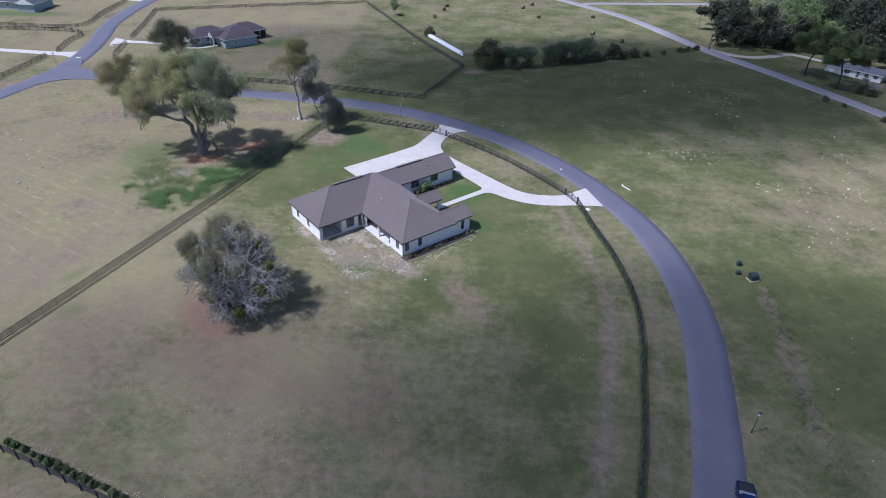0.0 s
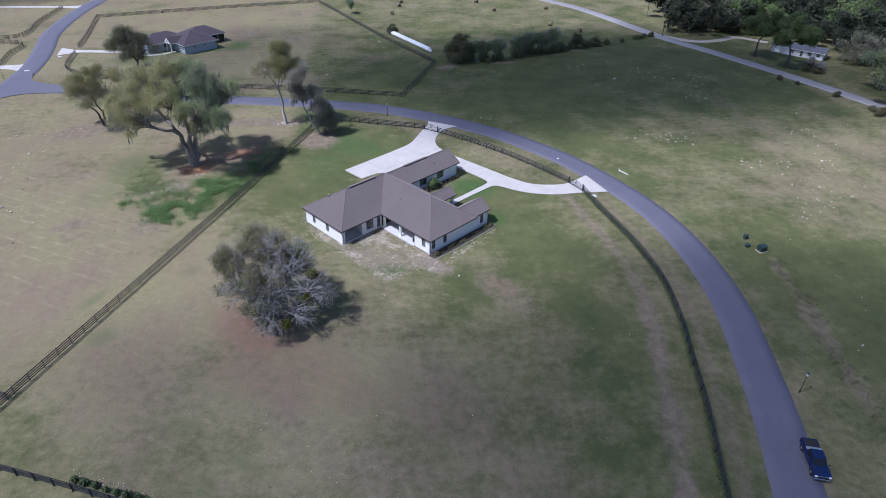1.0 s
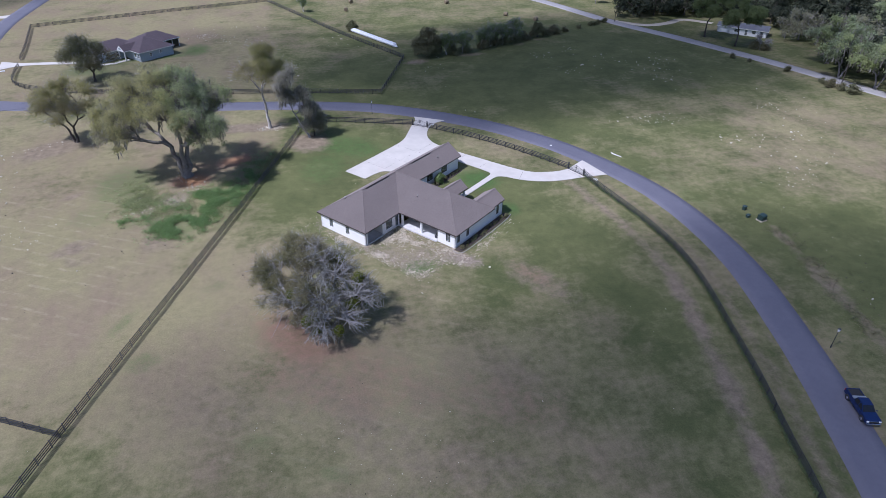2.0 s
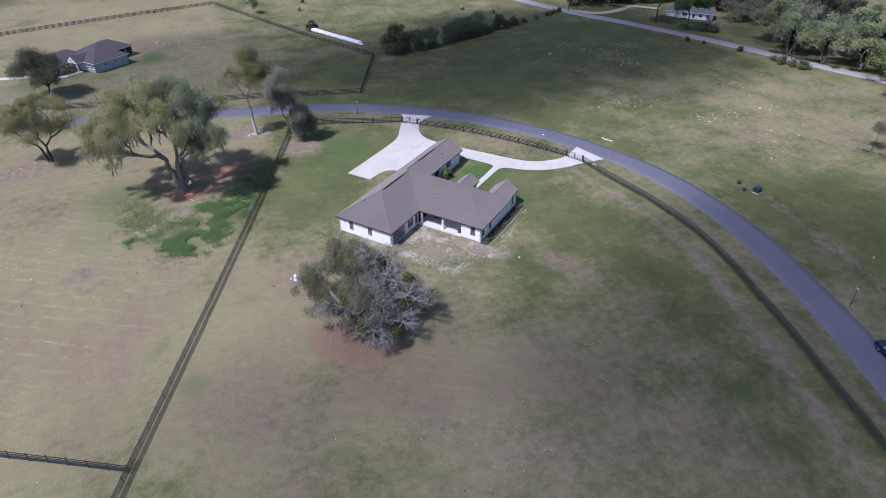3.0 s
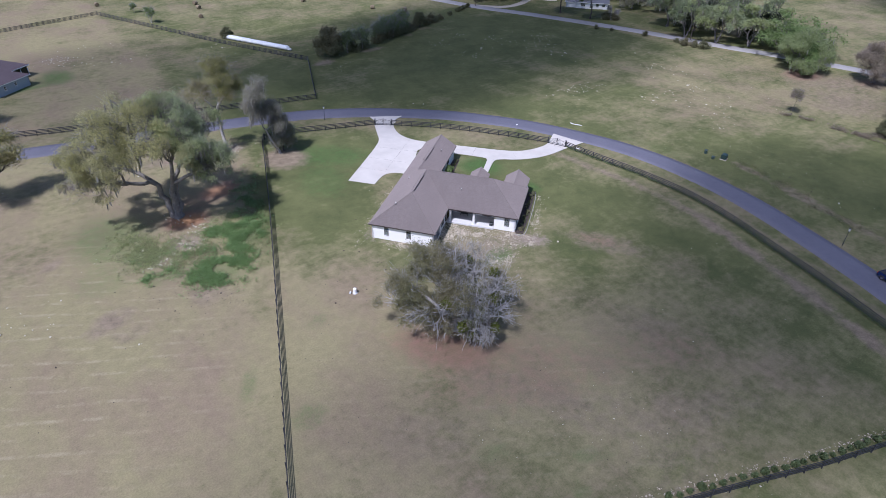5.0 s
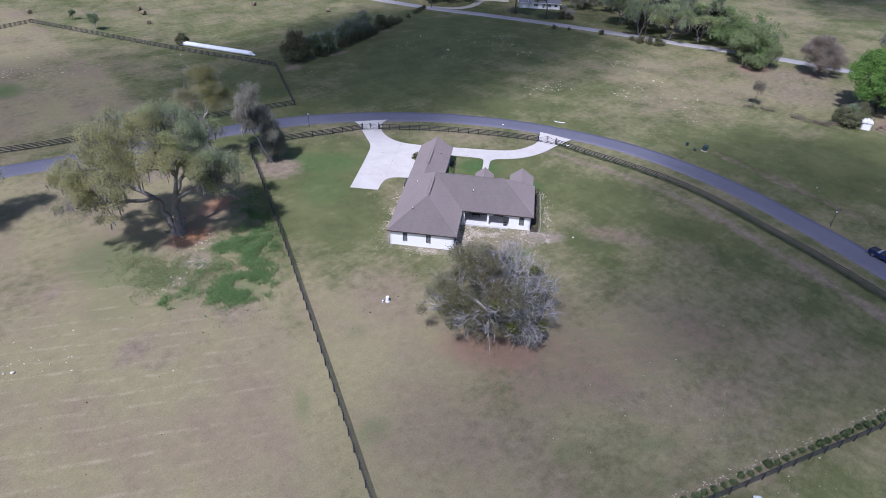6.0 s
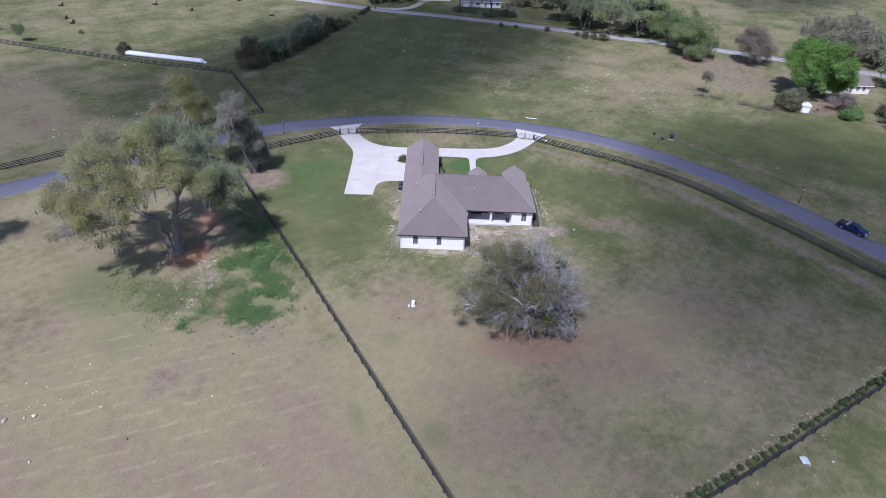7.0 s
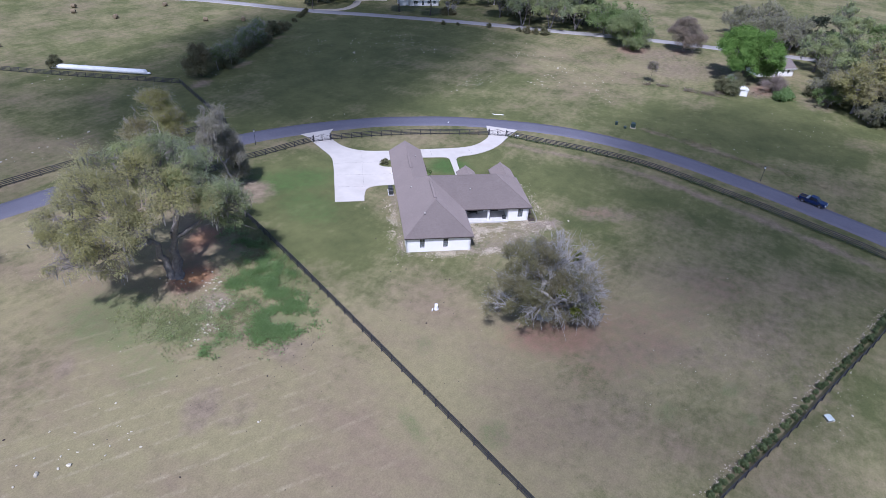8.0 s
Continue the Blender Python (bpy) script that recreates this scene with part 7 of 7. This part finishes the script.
P, S = scatter(60, [(-107, 143, 5, 1.5, 15, 26, .2), (-93, 128, 5, 4, 0, 22, .22), (-86.5, 109, 5, 5, 0, 14, .25), (-85, 112, 3, 2, -30, 10, .28), (-68.8, 95.6, .4, .3, 0, 2, .3), (-85, 151, 5, 1.2, 30, 22, .18), (-96, 146, 8, 1, 20, 26, .2), (-80, 107.9, 1.5, 1, 0, 3, .26), (-60, 150, 6, 3, 10, 14, .18),
                    (82, 170, 6, 3, -60, 26, .24), (90, 177, 3, 2, -60, 16, .25), (72, 184, 4, 3, 0, 16, .22), (57, 133, 4, 2, 0, 26, .24), (61, 130, 5, 1.5, -10, 24, .24), (72, 114, 4, 3, 0, 22, .24), (70, 94, 7, 2, 0, 26, .22), (96, 131, 4, 3, -50, 22, .25), (88, 114, 4, 2, 0, 18, .24),
                    (81, 103, 5, 3, 0, 24, .22), (79, 160, 4, 2, -50, 16, .22), (53, 189, 3, 2, 0, 14, .24), (58, 174, 4, 2, 0, 22, .26), (62, 192, 3, 2, 0, 14, .22), (19, 203, 5, 5, 0, 14, .22), (14, 185, 3, 2, 0, 10, .24), (12, 151, 3, 2, 0, 3, .2), (-56, 239, 4, 2, -20, 60, .2), (-50, 231, 4, 2, -30, 16, .22),
                    (-37, 228, 5, 2, -10, 16, .24), (-47, 248, 6, 2, 0, 12, .25), (-8, 222, 6, 5, 0, 16, .25), (-40, 188, 12, 2, -6, 18, .22), (-53, 120, 2.2, 1.6, 0, 70, .15), (-55.4, 115.4, 1.2, 1, 0, 90, .13), (-60.6, 113.8, 1.6, 1, 30, 90, .13), (-52.5, 121, 1.4, .8, 20, 14, .3), (-36.4, 148.4, 1.8, .8, 0, 70, .22), (-57, 117, 4, 3, 0, 80, .12), (-54, 126, 1.2, 1.2, 0, 20, .22),
                    (-41, 55.6, .3, .2, 0, 2, .16), (-28, 34, 6, 2, -20, 50, .10), (-31, 52, 6, 3, 0, 26, .07), (-24, 46, 5, 3, 0, 30, .07), (45, 80, 30, 60, 0, 60, .12), (-40, 100, 40, 40, 0, 30, .09), (98, 120, 10, 14, 0, 24, .2), (60, 60, 10, 12, 0, 14, .15), (80, 42, 6, 4, 0, 16, .2), (-15, 77, 2, 1, 0, 4, .12), (-3, 80.6, .3, .3, 0, 1, .28)])
pebbles("field_stones", "scattered white limestone rocks on the pasture", P, S, limestone, "stones", 61)
r = np.random.default_rng(62)
Q = []
while len(Q) < 6500:
    u, v = r.uniform(-4, 29.5), r.uniform(-4.5, 24)
    if 0 < u < 24 and 9 < v < 24 or 0 < u < 11.1 and 0 < v < 24:
        continue
    d = math.hypot(max(0, abs(u - 12) - 12), max(0, abs(v - 11) - 11))
    notch = 11.1 < u < 24 and 0.5 < v < 9
    keep = math.exp(-((d - 0.5) / 1.1) ** 2) * 0.9
    if u < 0:
        keep = 0.55 * math.exp(-((u + 1.6) / 0.9) ** 2) if v < 19 else 0
    if u > 24.2:
        keep = 0.26 * math.exp(-((u - 27.0) / 0.9) ** 2) if v > 7 else keep * 0.3
    if notch:
        keep = 0.85 * min(1, (v - 0.5) / 4) * (1.0 if v > 5.5 else max(0.15, (21 - u) / 9))
    if math.hypot((u - 25.2) / 1.5, v - 6.6) < 1.9:
        keep = max(keep, 0.85)
    if v < -2.4:
        keep *= 0.4
    if v < 0 and u < 2.4:
        keep *= 0.15
    x, y = at_house(u, v)
    keep *= min(1.0, 3.2 * max(0.02, float(fbm(np.array([x]), np.array([y]), 0.6, 8)[0]) - 0.38))
    if r.random() < keep:
        Q.append((x, y))
pebbles("rubble", "pale broken rubble spread around the house", Q, r.uniform(0.03, 0.105, len(Q)) * (1 + 0.8 * (r.random(len(Q)) > 0.93)), chips, "rubble", 63, 0.35)
Q = [(p.x + 0.4 + r.normal(0, .35), p.y + 1.75 + r.normal(0, .28)) for p in south[:-3] for _ in range(10)]
Z, ZS = scatter(66, [(-57, 101.6, 3.0, 2.2, 20, 70, .13), (-62, 104, 5, 3, 0, 40, .11), (-36, 97, 5, 9, -20, 60, .10), (-46, 84, 6, 8, -20, 30, .09), (-30, 58, 18, 9, -20, 60, .08), (-80, 98, 14, 14, 0, 60, .10), (52, 72, 4, 14, 0, 30, .12)])
pebbles("clods", "small dark clods scattered on the grass", Z, ZS, mulch, "clods", 67, 0.5)
pebbles("row_stones", "pale stones along the row of shrubs", Q, r.uniform(0.04, 0.13, len(Q)), chips, "stones", 64, 0.5)


def tufts(name, label, places, size, mat, category, seed, tall=1.0, blades=7, spread=0.2):
    q = np.random.default_rng(seed)
    c = np.repeat(np.column_stack([places, np.zeros(len(places))]), blades, 0)
    c[:, :2] += q.normal(0, spread, (len(c), 2))
    c[:, 2] = np.abs(q.normal(0.25 * tall, 0.18 * tall, len(c)))
    V, F = leaf_quads(q, c, size, 1.1)
    V[:, 2] = np.maximum(V[:, 2], -0.03)
    return tagged(new(name, arrays(name, V, F, mat)), label, category, kind="stuff")


def patch(seed, groups, cut=0.45, scale=0.4):
    P, _ = scatter(seed, groups)
    f = fbm(P[:, 0], P[:, 1], scale, 31, 3)
    return P[f > cut]


tufts("weeds", "lush green weeds growing on the rough ground", patch(70, [(-54.8, 105.6, 2.2, 1.8, -20, 1300, 1), (-51.5, 107.5, 1.8, 1.8, 0, 500, 1), (-46.6, 114.0, 2.6, 1.5, 65, 1100, 1), (-45.6, 117.6, 1.8, 1.8, 0, 500, 1), (-50.2, 111.6, 2.2, 2.0, 30, 520, 1), (-50.9, 117.6, 1.0, .8, 0, 160, 1), (-60, 113, 2.5, 1.5, 30, 300, 1), (-42.5, 123, 1.3, 3, -20, 320, 1), (-40, 130, 1.3, 4, -20, 160, 1), (-64.3, 110.2, .5, .5, 0, 30, 1)], 0.52, 0.7), 0.15, LEAF_WEED, "weeds", 71, 1.2, 13, 0.34)
tufts("pale_weeds", "pale yellow-green weeds among broken stones", patch(76, [(-61, 117.5, 2.6, 2.4, 0, 800, 1), (-56, 112.5, 3, 2, 20, 420, 1), (-49, 119, 3, 2, 40, 260, 1), (-63, 122, 2, 3, 0, 240, 1), (-47, 111, 2, 3, -20, 260, 1)], 0.44, 0.8), 0.15, LEAF_PALE_WEED, "weeds", 77, 0.4, 8, 0.34)
tufts("dry_scrub", "low sparse brown scrub along an old fence line", patch(72, [(91.2, 83, .4, 2.2, 10, 60, 1), (91.2, 77, .35, 3, 0, 110, 1), (92.2, 70.5, .4, 3, -10, 140, 1), (96, 66.5, .8, 2.2, 60, 160, 1), (90, 87, .8, .8, 0, 40, 1), (103, 56, 2.5, 1.2, -40, 90, 1)], 0.4), 0.2, LEAF_BROWN, "scrub", 73, 1.1, 7, 0.25)
tufts("ditch_weeds", "sparse dark weeds in the roadside ditch", patch(74, [(51.4, 74, 1.2, 4, -8, 200, 1), (49.4, 64, 1.3, 7, -14, 260, 1), (46.6, 51, 1.2, 5, -14, 180, 1), (44, 41, 1.2, 4, -16, 120, 1), (53.5, 70, 2.5, 10, -12, 160, 1)], 0.46), 0.13, LEAF_DULL, "weeds", 75, 0.35, 4, 0.3)
tufts("fence_grass", "long dark grass along the foot of the fence", [(p.x + 0.15 * math.sin(9 * i), p.y) for i, p in enumerate(curve(FRONT_C, 0.16))], 0.15, LEAF_SHRUB, "grass", 78, 0.7, 9, 0.2)
